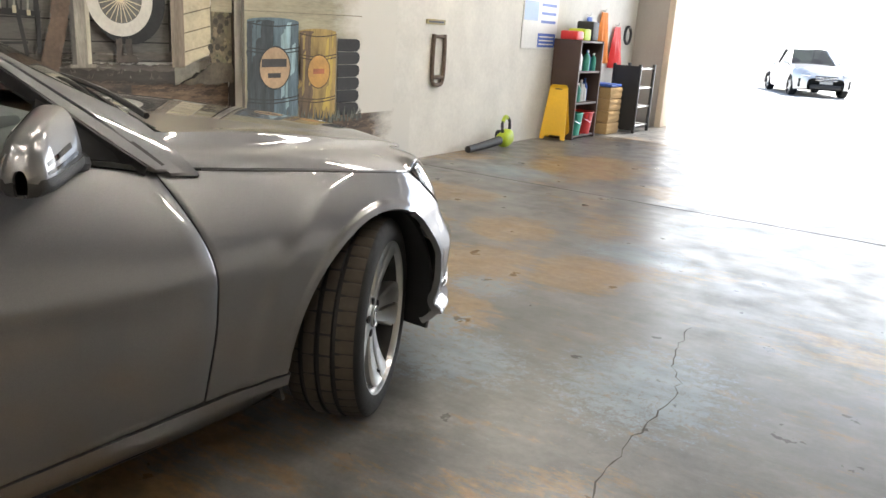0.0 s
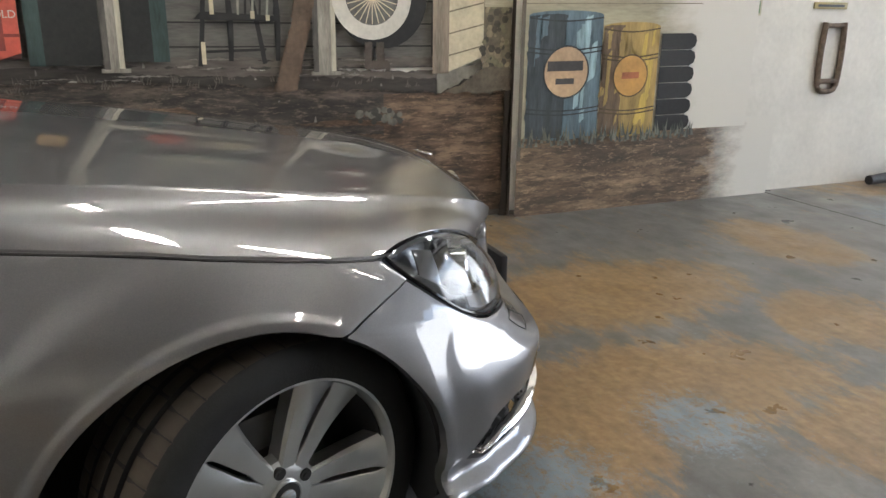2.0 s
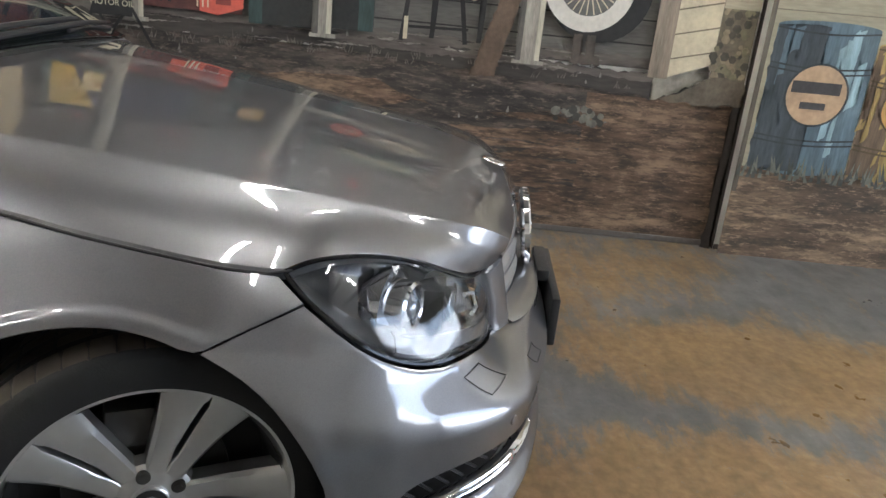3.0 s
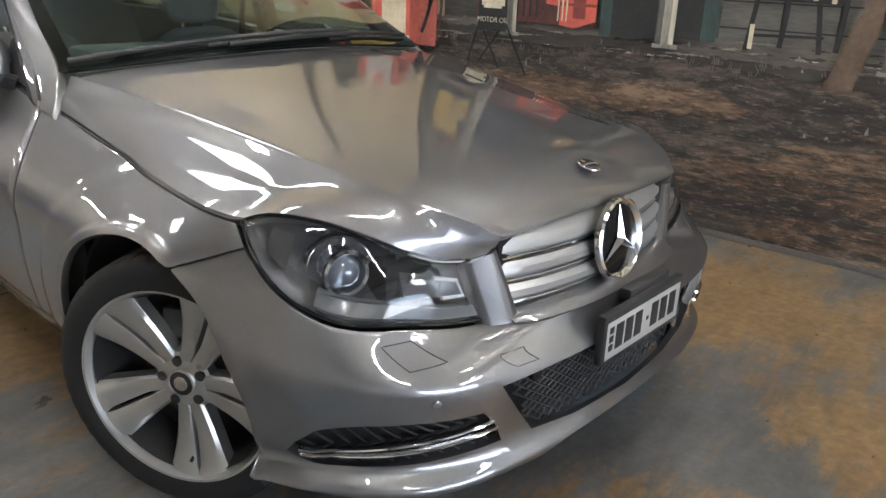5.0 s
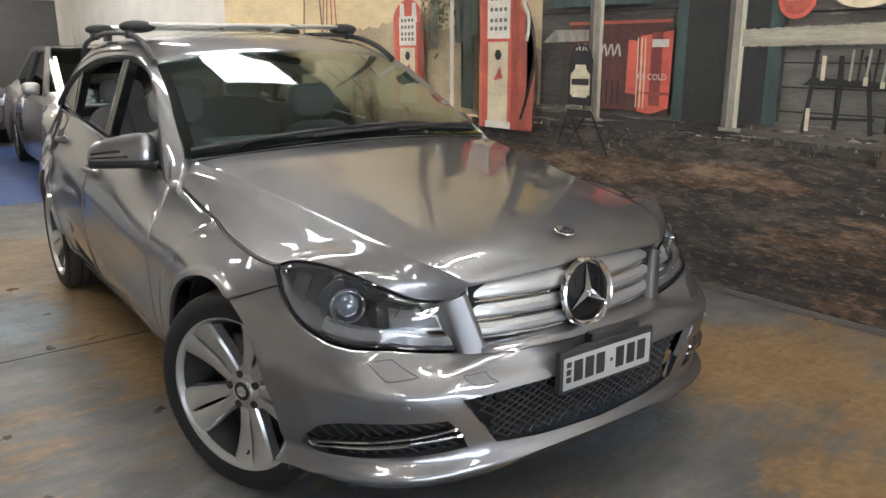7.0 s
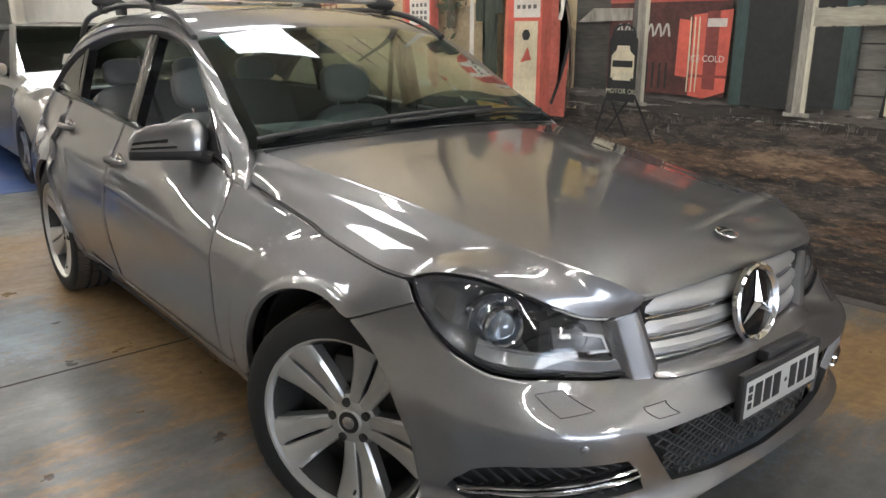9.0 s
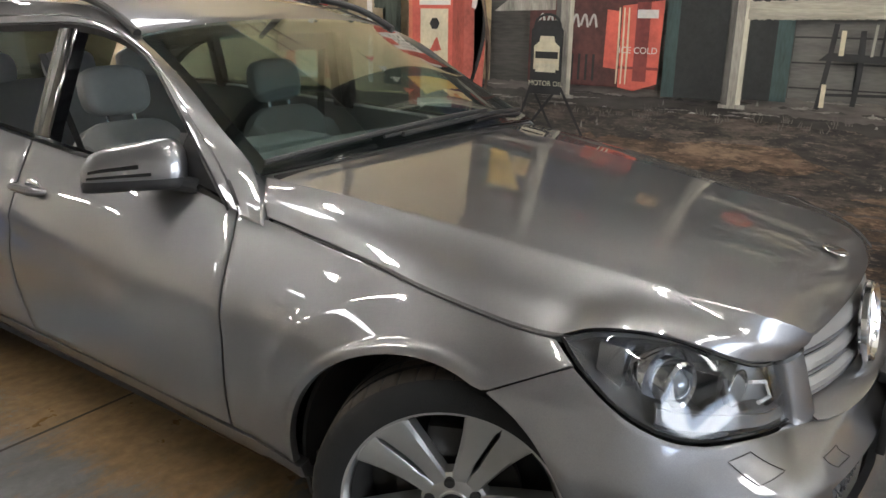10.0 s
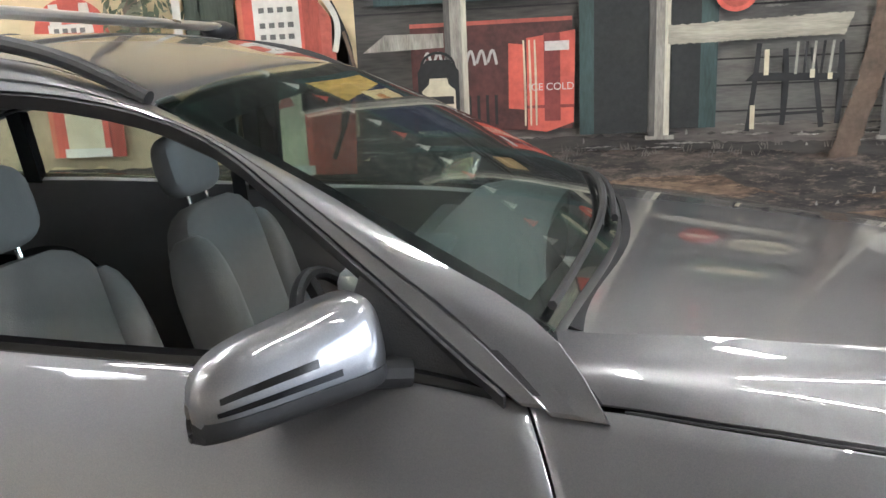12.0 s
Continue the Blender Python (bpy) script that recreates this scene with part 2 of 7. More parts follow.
def bm_sheet(P, thick=0.02, roll=0.004, flip=False, mirror=False, edges=(1, 1, 1, 1), bm=None):
    """A panel from a grid of points: rolled edges (first row, last row, first column, last column), and thickness inwards."""
    P = np.array(P, float)
    du, dv = np.gradient(P, axis=0), np.gradient(P, axis=1)
    N = np.cross(du, dv)
    N /= np.linalg.norm(N, axis=2, keepdims=True) + 1e-12
    if flip:
        N = -N
    P = P.copy()
    if edges[0]: P[0] -= N[0] * roll
    if edges[1]: P[-1] -= N[-1] * roll
    if edges[2]: P[:, 0] -= N[:, 0] * roll
    if edges[3]: P[:, -1] -= N[:, -1] * roll
    Q = P - N * thick
    if mirror:
        P, Q = P * (-1, 1, 1), Q * (-1, 1, 1)
    own = bm is None
    bm = bmesh.new() if own else bm
    nu, nv = P.shape[:2]
    a = [[bm.verts.new(P[i, j]) for j in range(nv)] for i in range(nu)]
    b = [[bm.verts.new(Q[i, j]) for j in range(nv)] for i in range(nu)]
    turn = flip != mirror
    def quad(*v):
        bm.faces.new(v[::-1] if turn else v)
    for i in range(nu - 1):
        for j in range(nv - 1):
            quad(a[i][j], a[i + 1][j], a[i + 1][j + 1], a[i][j + 1])
            quad(b[i][j + 1], b[i + 1][j + 1], b[i + 1][j], b[i][j])
    for i in range(nu - 1):
        quad(b[i][0], b[i + 1][0], a[i + 1][0], a[i][0])
        quad(a[i][-1], a[i + 1][-1], b[i + 1][-1], b[i][-1])
    for j in range(nv - 1):
        quad(a[0][j], a[0][j + 1], b[0][j + 1], b[0][j])
        quad(b[-1][j], b[-1][j + 1], a[-1][j + 1], a[-1][j])
    return bm


def steps(n, e=0.006):
    """0..1 in n steps, with close extra rows at the ends for rolled edges."""
    return [0.0, e] + [e + (1 - 2 * e) * i / n for i in range(1, n)] + [1 - e, 1.0]

# ---- floor, walls, ceiling ----
def floor_mat():
    """Worn painted concrete: grey paint over old ochre and blue coats."""
    m = bpy.data.materials.new("worn_painted_concrete")
    m.use_nodes = True
    nt = m.node_tree
    b = nt.nodes["Principled BSDF"]
    v = coords(nt)
    vs = coords(nt, (.55, 1.5, 1))
    base = ramp(nt, noise_tex(nt, v, 1.7, 8, .65), [(.30, (.085, .086, .086)), (.52, (.150, .149, .145)), (.74, (.235, .230, .220))])
    fine = ramp(nt, noise_tex(nt, v, 38, 6, .7), [(.3, grey(.84)), (.7, grey(1.12))])
    c = mix(nt, 1.0, base, fine, "MULTIPLY")
    def zones(places, vec):
        """Soft patches of wear, as (x, y, half width, half length)."""
        out = None
        for cx, cy, rx, ry in places:
            a = nt.nodes.new("ShaderNodeVectorMath")
            a.operation = "SUBTRACT"
            a.inputs[1].default_value = (cx, cy, 0)
            nt.links.new(vec, a.inputs[0])
            b_ = nt.nodes.new("ShaderNodeVectorMath")
            b_.operation = "MULTIPLY"
            b_.inputs[1].default_value = (1 / rx, 1 / ry, 0)
            nt.links.new(a.outputs[0], b_.inputs[0])
            d = nt.nodes.new("ShaderNodeVectorMath")
            d.operation = "LENGTH"
            nt.links.new(b_.outputs[0], d.inputs[0])
            r = ramp(nt, d.outputs["Value"], [(.35, grey(1)), (1.0, grey(0))])
            out = r if out is None else mix(nt, 1.0, out, r, "LIGHTEN")
        return out

    # ochre undercoat where the grey has gone, in streaks
    zo = zones([(-.85, 1.6, .5, 1.0), (.05, 1.25, .45, .9), (.25, .75, .45, .4), (.6, 1.8, .35, .5), (-.2, 2.4, .4, .4), (-1.6, .3, .7, .6), (.9, -3.7, .9, 1.0), (.6, -2.2, .5, .6), (.50, -1.5, .40, .8), (.45, -2.6, .50, 1.1), (-1.2, 3.1, .6, .4), (-.9, 5.2, .7, 1.2), (.5, 4.6, .8, .5), (1.3, -3.6, .9, .7)], v)
    sn = noise_tex(nt, vs, 5.0, 14, .84)
    far = ramp(nt, noise_tex(nt, v, .5, 2), [(.52, grey(0)), (.68, grey(.6))])
    k = mix(nt, 1.0, sn, mix(nt, .29, grey(0), mix(nt, 1.0, zo, far, "LIGHTEN")), "ADD")
    k = ramp(nt, k, [(.555, grey(0)), (.585, grey(.45)), (.65, grey(.92))])
    c = mix(nt, k, c, ramp(nt, noise_tex(nt, v, 24, 5), [(.3, (.200, .118, .048)), (.7, (.330, .222, .105))]))
    # blue flecks of another coat
    zb = zones([(1.75, -1.5, .5, .5), (1.9, -2.5, .5, .8), (.98, -2.5, .40, .40), (.65, .35, .5, .4), (.4, .55, .3, .35), (1.0, -2.4, .4, .6), (.3, 1.2, .3, .25), (.7, 2.4, .6, .4), (1.2, 3.4, .9, .6), (-1.2, 4.4, .7, .5), (1.4, .6, .5, .6), (-.6, .2, .5, .4)], v)
    sb = noise_tex(nt, v, 20, 14, .92)
    kb = ramp(nt, mix(nt, 1.0, sb, mix(nt, .13, grey(0), zb), "ADD"), [(.575, grey(0)), (.595, grey(.6)), (.64, grey(.95))])
    c = mix(nt, kb, c, (.20, .255, .31))
    # grimy scuffs
    sc = ramp(nt, noise_tex(nt, vs, 9, 4, .6), [(.36, grey(.72)), (.60, grey(1))])
    c = mix(nt, .8, c, mix(nt, 1.0, c, sc, "MULTIPLY"))
    # dark oil marks
    oil = ramp(nt, noise_tex(nt, v, 2.1, 6, .6), [(.40, grey(1)), (.70, grey(.72))])
    c = mix(nt, 1.0, c, oil, "MULTIPLY")
    nt.links.new(c, b.inputs["Base Color"])
    nt.links.new(ramp(nt, noise_tex(nt, v, 5, 6), [(.3, grey(.26)), (.7, grey(.46))]), b.inputs["Roughness"])
    bp = node(nt, "ShaderNodeBump", Strength=.12, Distance=.003)
    nt.links.new(noise_tex(nt, v, 30, 8, .7), bp.inputs["Height"])
    nt.links.new(bp.outputs[0], b.inputs["Normal"])
    return m


FLOOR = floor_mat()
BLUEFLOOR = mat("blue_floor_paint", (.032, .070, .21), .45, var=.3, blotch=3, grain=30, bump=.2)
JOINT = mat("joint_filler", (.05, .045, .04), .9)
WALLWHITE = mat("white_painted_block", (.64, .62, .57), .8, var=.13, blotch=2.2, grain=26, bump=.5, bscale=28)
CREAM = mat("cream_wall", (.62, .58, .50), .8, var=.07, blotch=.8, grain=18, bump=.3, bscale=30)
SIDEWALL = mat("cream_side_wall", (.60, .56, .49), .8, var=.25, blotch=.7, grain=12, bump=.3, bscale=30)
CEIL = mat("ceiling_sheet", (.34, .325, .30), .7, var=.1, blotch=1, stretch=(1, 8, 1))
DOORGREY = mat("roller_steel", (.40, .37, .33), .5, metal=.2, var=.1)
ASPHALT = mat("sunlit_concrete", (.66, .64, .60), .8, var=.12, blotch=.6, grain=9, bump=.3)
FLUO = emit_mat("fluorescent_tube", (1.0, .92, .80), 60.0)
SKYL = emit_mat("skylight_sheet", (1.0, .97, .92), 6.0)

WX = -2.365      # mural wall's face
YF, YB, XR, HC = 10.0, -15.5, 8.6, 4.6


def structure(name, bm, material, label):
    return single(name, bm, material, label, "structure", kind="structure")


bm = bmesh.new()
vs_ = [bm.verts.new(q) for q in ((WX - .3, YB, 0), (XR + .3, YB, 0), (XR + .3, YF + .3, 0), (WX - .3, YF + .3, 0))]
bm.faces.new(vs_)
lo_ = [bm.verts.new((v.co.x, v.co.y, -.2)) for v in vs_]
for i in range(4):
    bm.faces.new((vs_[i], lo_[i], lo_[(i + 1) % 4], vs_[(i + 1) % 4]))
bm.faces.new(lo_[::-1])
bmesh.ops.recalc_face_normals(bm, faces=bm.faces)
floor = structure("floor", bm, FLOOR, "worn grey concrete floor with ochre and blue paint remains")
# saw-cut joints across the floor
for y in (3.99, -1.85, -7.4, -12.9):
    structure("floor_joint", bm_box(WX + .01, XR, y - .006, y + .006, .0004, .0016), JOINT, "dark saw-cut floor joint")
structure("blue_floor", bm_box(WX + .3, XR - .5, -11.0, -6.02, .001, .004), BLUEFLOOR, "blue painted floor bay")


def crack(pts, wid):
    bm = bmesh.new()
    rng = random.Random(4)
    f = path3([(x, y, 0) for x, y in pts], False)
    n = 70
    prev = None
    for i in range(n + 1):
        p = f(i / n)
        x, y = p[0] + rng.uniform(-.012, .012), p[1] + rng.uniform(-.006, .006)
        w = wid * rng.uniform(.3, 1.0)
        cur = (bm.verts.new((x - w, y, .0016)), bm.verts.new((x + w, y, .0016)))
        if prev:
            bm.faces.new((prev[0], prev[1], cur[1], cur[0]))
        prev = cur
    return bm


structure("floor_crack", crack([(x - .055, y - .13) for x, y in [(1.48, -1.84), (1.51, -1.12), (1.55, -.78), (1.62, -.24), (1.57, .01), (1.56, .43), (1.57, .67), (1.55, .85), (1.45, 1.05), (1.40, 1.5)]], .0035), JOINT, "fine crack in the concrete floor")
single("oil_spot", bm_cyl(.022, .016, .003, pose(1.38, -.49, .0015), 12), JOINT, "small dark lump on the concrete floor", "debris")

# walls
CRN = 1.861      # where the wall steps forward
wall_w = structure("wall_west", bm_box(WX - .25, WX, YB, CRN + .02, 0, HC), WALLWHITE, "painted block wall carrying the mural")
structure("wall_west_pier", bm_box(WX - .25, WX + .045, CRN, YF, 0, HC), WALLWHITE, "white painted block wall")
structure("wall_south", bm_box(WX - .25, XR + .25, YB - .25, YB, 0, HC), CREAM, "cream painted rear wall")
# Unseen side walls; their pale tones are chosen to brighten the car's side.
structure("wall_east", bm_box(XR, XR + .25, -5.0, YF, 0, HC), SIDEWALL, "mottled cream side wall, unseen, toned for reflections")
structure("wall_east_rear", bm_box(XR, XR + .25, YB, -5.0, 0, HC), CREAM, "cream painted side wall")
structure("wall_north_left", bm_box(WX - .25, -1.72, YF, YF + .25, 0, HC), DOORGREY, "narrow wall beside the roller door")
structure("wall_north_right", bm_box(6.2, XR + .25, YF, YF + .25, 0, HC), WALLWHITE, "white wall beside the roller door")
structure("wall_north_lintel", bm_box(-1.72, 6.2, YF, YF + .25, 3.9, HC), WALLWHITE, "lintel over the roller door")
structure("door_jamb", bm_box(-1.80, -1.70, YF - .06, YF + .3, 0, 3.9, .01), mat("jamb_paint", (.62, .52, .40), .6), "painted steel door jamb")
structure("wall_foot_strip", bm_box(WX, WX + .012, YB, CRN, 0, .035, .004), mat("wall_foot", (.10, .09, .08), .9, var=.3), "dark strip along the foot of the wall")
structure("wall_foot_strip", bm_box(WX + .045, WX + .053, CRN, 3.75, 0, .030, .004), bpy.data.materials["wall_foot"], "dark strip along the foot of the wall")

# ceiling with skylight sheets between its bays, steel purlins and tube lights
bm = bmesh.new()
# The first and third are added only to brighten the rear and the front floor.
SKYLIGHTS = [(-1.85, -.45, -12.0, -9.6), (-1.85, -.45, -4.3, -3.35), (-1.85, -.45, 5.6, 7.0), (5.4, 6.2, -7.0, -5.7)]
xs = sorted({WX, XR} | {q for k in SKYLIGHTS for q in k[:2]})
ys = sorted({YB, YF} | {q for k in SKYLIGHTS for q in k[2:]})
for x0, x1 in zip(xs, xs[1:]):
    for y0, y1 in zip(ys, ys[1:]):
        if not any(k[0] <= x0 and x1 <= k[1] and k[2] <= y0 and y1 <= k[3] for k in SKYLIGHTS):
            bm_box(x0, x1, y0, y1, HC, HC + .1, bm=bm)
structure("ceiling", bm, CEIL, "ribbed grey ceiling sheets")
for x0, x1, y0, y1 in SKYLIGHTS:
    structure("skylight", bm_box(x0, x1, y0, y1, HC + .06, HC + .08), SKYL, "translucent skylight sheet in the ceiling")
for y in np.arange(-14.0, 8.9, 2.4):
    structure("ceiling_beam", bm_box(WX, XR, y - .05, y + .05, HC - .22, HC, .008), DARKMETAL, "dark steel ceiling beam")


def tube_light(x, y, turn):
    t = thing("tube_light", "white twin-tube ceiling light", "ceiling light", pose(x, y, HC - .62, 0, 0, turn), "workshop tube lights")
    part("housing", bm_box(-.62, .62, -.07, .07, .02, .07, .01), mat("white_enamel", (.7, .7, .68), .4), t)
    for q in (-.035, .035):
        part("tube", bm_cyl(.016, .016, 1.16, pose(0, q, 0, 0, 90, 0), 14), FLUO, t)
    for q in (-.5, .5):
        part("rod", bm_tube([(q, 0, .07), (q, 0, .63)], .005, 6, smooth=False), DARKMETAL, t)
    return t


first = tube_light(-.9, 1.2, 90)
# Tubes beyond y = -8 and the one at (-.9, -.1) are added for brightness.
for x, y in ((1.0, -2.4), (-.9, -.1), (3.4, -3.8), (-.9, -5.8), (-.9, 4.4), (2.0, 1.2), (2.3, 3.4), (2.3, -6.0), (1.9, -8.2), (-.9, -8.4), (.5, -13.2), (3.5, -13.2), (4.9, -8.0), (6.6, -11.0), (6.6, -14.0)):
    copy_thing(first, pose(x, y, HC - .62, 0, 0, 0 if (x, y) in ((2.0, 1.2), (1.0, -2.4), (-.9, -.1)) else 90))

# yard outside
ground = structure("ground", bm_box(-60, 70, YF + .3, 140, -.25, -.04), ASPHALT, "bright sunlit concrete yard")
structure("threshold", bm_box(-1.72, 6.2, YF + .24, YF + .7, -.06, -.004), ASPHALT, "concrete apron at the roller door")
# Plain glowing sheet, added so the view beyond the yard burns out white.
structure("backdrop", bm_box(-60, 70, 60, 61, -.1, 14), emit_mat("far_glare", (1.0, .98, .95), 2.2), "glowing white backdrop across the far side of the yard")

# ---- the silver estate car ----
CAR = pose(-0.157, -0.207, 0, 0, 0, -1.75)
car = thing("estate_car", "silver metallic estate car parked on the workshop floor, front windows down", "car", CAR)
FULL_SIZE.append(car)

PLAN = [(0, .755), (.2, .746), (.4, .720), (.5, .695), (.61, .647), (.69, .585), (.75, .510), (.80, .410), (.835, .300), (.86, .150), (.873, 0), (.88, -.3),
        (.885, -.9), (.885, -1.8), (.88, -2.5), (.868, -2.9), (.84, -3.25), (.78, -3.58), (.68, -3.75), (.45, -3.815), (0, -3.83)]
_p = np.array(PLAN)
_l = np.r_[0, np.cumsum(np.linalg.norm(np.diff(_p, axis=0), axis=1))]
plan_x, plan_y = spline(_l, _p[:, 0]), spline(_l, _p[:, 1])
_dense = np.linspace(0, _l[-1], 1500)
_dy = np.array([plan_y(t) for t in _dense])
_dx = np.array([plan_x(t) for t in _dense])
side_L = lambda y: float(np.interp(-y, -_dy, _dense))          # length along the outline at which the side reaches y
front_L = lambda x: float(np.interp(x, _dx[:500], _dense[:500]))
off_side = spline([.16, .20, .24, .28, .35, .45, .55, .655, .70, .75, .80, .85, .90, .95, 1.0],
                  [-.14, -.10, -.07, -.05, -.03, -.01, 0, -.004, -.013, -.029, -.050, -.075, -.102, -.130, -.158])
off_fend = spline([.16, .20, .24, .28, .35, .45, .55, .62, .655, .70, .735, .77, .80, .85, .90, .95, 1.0],
                  [-.12, -.08, -.05, -.035, -.02, -.006, 0, 0, -.005, -.023, -.044, -.069, -.092, -.131, -.170, -.209, -.248])
off_front = spline([.15, .17, .20, .235, .26, .285, .32, .36, .42, .46, .50, .53, .58, .65, .71, .77],
                   [-.12, -.090, -.046, -.010, .004, -.008, -.020, -.016, -.006, 0, -.020, -.050, -.080, -.086, -.095, -.12])
off_corner = spline([.15, .17, .20, .235, .26, .29, .33, .40, .50, .58, .65, .70, .77],
                    [-.13, -.095, -.045, -.002, .008, -.020, -.016, -.004, .006, -.010, -.034, -.05, -.09])
smooth = lambda t: (lambda k: k * k * (3 - 2 * k))(min(max(t, 0), 1))
ARCH_R = 0.36


def skin(L, z):
    """The outer skin at the length L along the outline (from the nose's middle) and the height z."""
    x, y = plan_x(L), plan_y(L)
    tx, ty = plan_x(L + .004) - plan_x(L - .004), plan_y(L + .004) - plan_y(L - .004)
    if L < .004: tx, ty = 1, 0
    k = math.hypot(tx, ty)
    nx, ny = -ty / k, tx / k
    wf = 1 - smooth((x - .40) / .22) if y > .2 else 0.0
    wc = smooth((y - .12) / .22)
    ws = smooth((-.55 - y) / .75)
    side = off_side(z) * ws + off_fend(z) * (1 - ws)
    o = (off_front(z) * wf + off_corner(z) * (1 - wf)) * wc + side * (1 - wc)
    for yc in (0.0, -2.76):
        r = math.hypot((y - yc) / (.358 if y > yc else .420), (z - .317) / .376)
        if z > .25 and r > .95:
            o += .005 * math.exp(-((r - 1) / .12) ** 2) + .006 * smooth((1.075 - r) / .03) + .010 * smooth((1.42 - r) / .13)
    zc = .60 + (-.40 - y) * .085
    if -3.3 < y < -.35:
        e = smooth(min((-.35 - y) / .9, (y + 3.3) / .3, 1))
        o += .005 * e * math.exp(-((z - zc) / .024) ** 2) - .005 * e * math.exp(-((z - zc + .055) / .040) ** 2)
    return np.array([x + nx * o if x > 1e-6 else 0.0, y + ny * o, z])


def on_skin(y, z):
    return skin(side_L(y), z)


def ruled(low, up, n, k, smooth_low=False, smooth_up=True, bow=.0):
    """Grid of points on the skin between a lower and an upper line of (y, z)."""
    a, b = path3(low, smooth_low), path3(up, smooth_up)
    rows = []
    for t in steps(n, .004):
        p, q = a(t), b(t)
        rows.append([on_skin(*(p + (q - p) * v + np.array([bow * (1 - t) ** 3 * math.sin(math.pi * v**1.3), 0]))) for v in steps(k, .008)])
    return rows


ARCH_F, ARCH_B, ARCH_H = .358, .420, .376


def arch(yc, a0, a1, n):
    out = []
    for i in range(n + 1):
        a = radians(a0 + (a1 - a0) * i / n)
        out.append((yc + (ARCH_F if math.cos(a) > 0 else ARCH_B) * math.cos(a), .317 + ARCH_H * math.sin(a)))
    return out


hood_x = spline([.592, .565, .54, .512, .48, .428, .378, .33, .285, .254, .20, .1, -.2, -.632], [.408, .444, .500, .555, .600, .648, .690, .722, .743, .755, .770, .786, .786, .747])
hood_z = spline([.592, .565, .54, .512, .48, .428, .378, .33, .285, .254, .20, .1, -.2, -.632], [.694, .692, .702, .724, .749, .776, .791, .794, .785, .771, .777, .793, .822, .850])
hood_c = spline([.64, .62, .60, .575, .5, .3, 0, -.3, -.6], [.752, .782, .803, .818, .843, .884, .926, .960, .992])
belt_z = spline([-.74, -.87, -1.3, -1.8, -2.4, -2.9, -3.6], [.868, .896, .930, .953, .985, 1.0, 1.002])

# -- hood: a low dome between two creases that run from the screen's corners to the grille, then shoulders down to the gaps
full = lambda p: np.array(true_size(Vector(p)))
GAP_Y = [-.66, -.6, -.5, -.4, -.3, -.2, -.1, 0, .1, .2, .297]
GAP_Z = [.864, .8585, .848, .8385, .8285, .819, .8085, .798, .787, .775, .7612]
gap_z = spline(GAP_Y, GAP_Z)
crease_x = spline([-.75, -.60, -.40, -.20, 0, .20, .35, .45, .55, .62, .67], [.722, .700, .666, .634, .602, .574, .554, .538, .505, .452, .400])
crease_z = spline([-.75, -.60, -.40, -.20, 0, .20, .35, .45, .55, .62, .67], [.990, .977, .955, .930, .903, .876, .857, .843, .822, .796, .762])


def hood_edge(y):
    """The hood's side edge, from the grille's corner along the lamp and then the gap to the fender."""
    if y > .285:
        return full((hood_x(y), y, hood_z(y)))
    e = full(on_skin(y, gap_z(y)))
    k = smooth((y - .20) / .085)
    return (e + np.array([-.0055, 0, .001])) * (1 - k) + full((hood_x(y), y, hood_z(y))) * k


TC = .70


def hood_point(b, s):
    ye = .592 + (-.632 - .592) * b
    yc = .640 + (-.600 - .640) * b
    t = abs(s)
    e = hood_edge(ye)
    y_mid = full((0, yc, 0))[1]
    y = e[1] + (y_mid - e[1]) * (1 - t * t)
    rear = smooth((b - .72) / .28)
    y += rear * (np.interp(t, [0, .35, TC, .85, 1], [-.600, -.636, -.704, -.688, -.634]) - (-.632 + .032 * (1 - t * t)))
    yk = e[1] + (y_mid - e[1]) * (1 - TC * TC) + rear * -.06
    cx, cz = crease_x(yk), crease_z(yk)
    zm = full((0, 0, hood_c(yc)))[2] - .004
    if t <= TC:
        q = t / TC
        x, z = cx * q, zm - (zm - cz) * q ** 2.3
        z += .0035 * math.exp(-((1 - q) / .07) ** 2) * smooth((.95 - b) / .1)
    else:
        q = (t - TC) / (1 - TC)
        x = cx + (e[0] - cx) * q
        g = q + .085 * math.sin(2 * math.pi * q)
        z = cz - (cz - e[2]) * g + .0035 * math.exp(-(q / .10) ** 2) * smooth((.95 - b) / .1)
    return np.array([math.copysign(x, s), y, z])


half = list(np.linspace(0, TC - .05, 20)) + [TC - .035, TC - .02, TC - .01, TC, TC + .01, TC + .02, TC + .035] + list(np.linspace(TC + .05, .985, 14)) + [.994, 1]
ss = [-q for q in half[:0:-1]] + half
P = [[hood_point(b, s) for s in ss] for b in steps(44, .004)]
hood = part("hood", bm_sheet(P, .018, .004), PAINT, car, drawn=False)

# hood emblem
bm = bm_cyl(.033, .031, .004, pose(0, .618, hood_point(.065, 0)[2] + .004, -14, 0, 0), 28, bevel=.001)
emb = part("hood_emblem", bm, CHROME, car, "small round chrome emblem", drawn=False)

# -- front bumper, right and left halves in one
BU = sorted(set([round(x, 4) for x in list(np.linspace(0, .44, 19)) + [.455, .470, .478, .49, .505, .525, .545, .552, .565, .58, .60, .62, .66, .70, .74, .78, .82, .86, .88, .90, .92, .935, .945, .96, .975, .99, 1.0]]))
top_line = path3([(0, .712, .556), (.15, .708, .556), (.28, .684, .553), (.35, .650, .550), (.400, .606, .551), (.476, .595, .562), (.55, .580, .576), (.62, .556, .589),
                  (.690, .507, .593), (.742, .448, .613), (.776, .384, .653), (.780, .292, .724)])
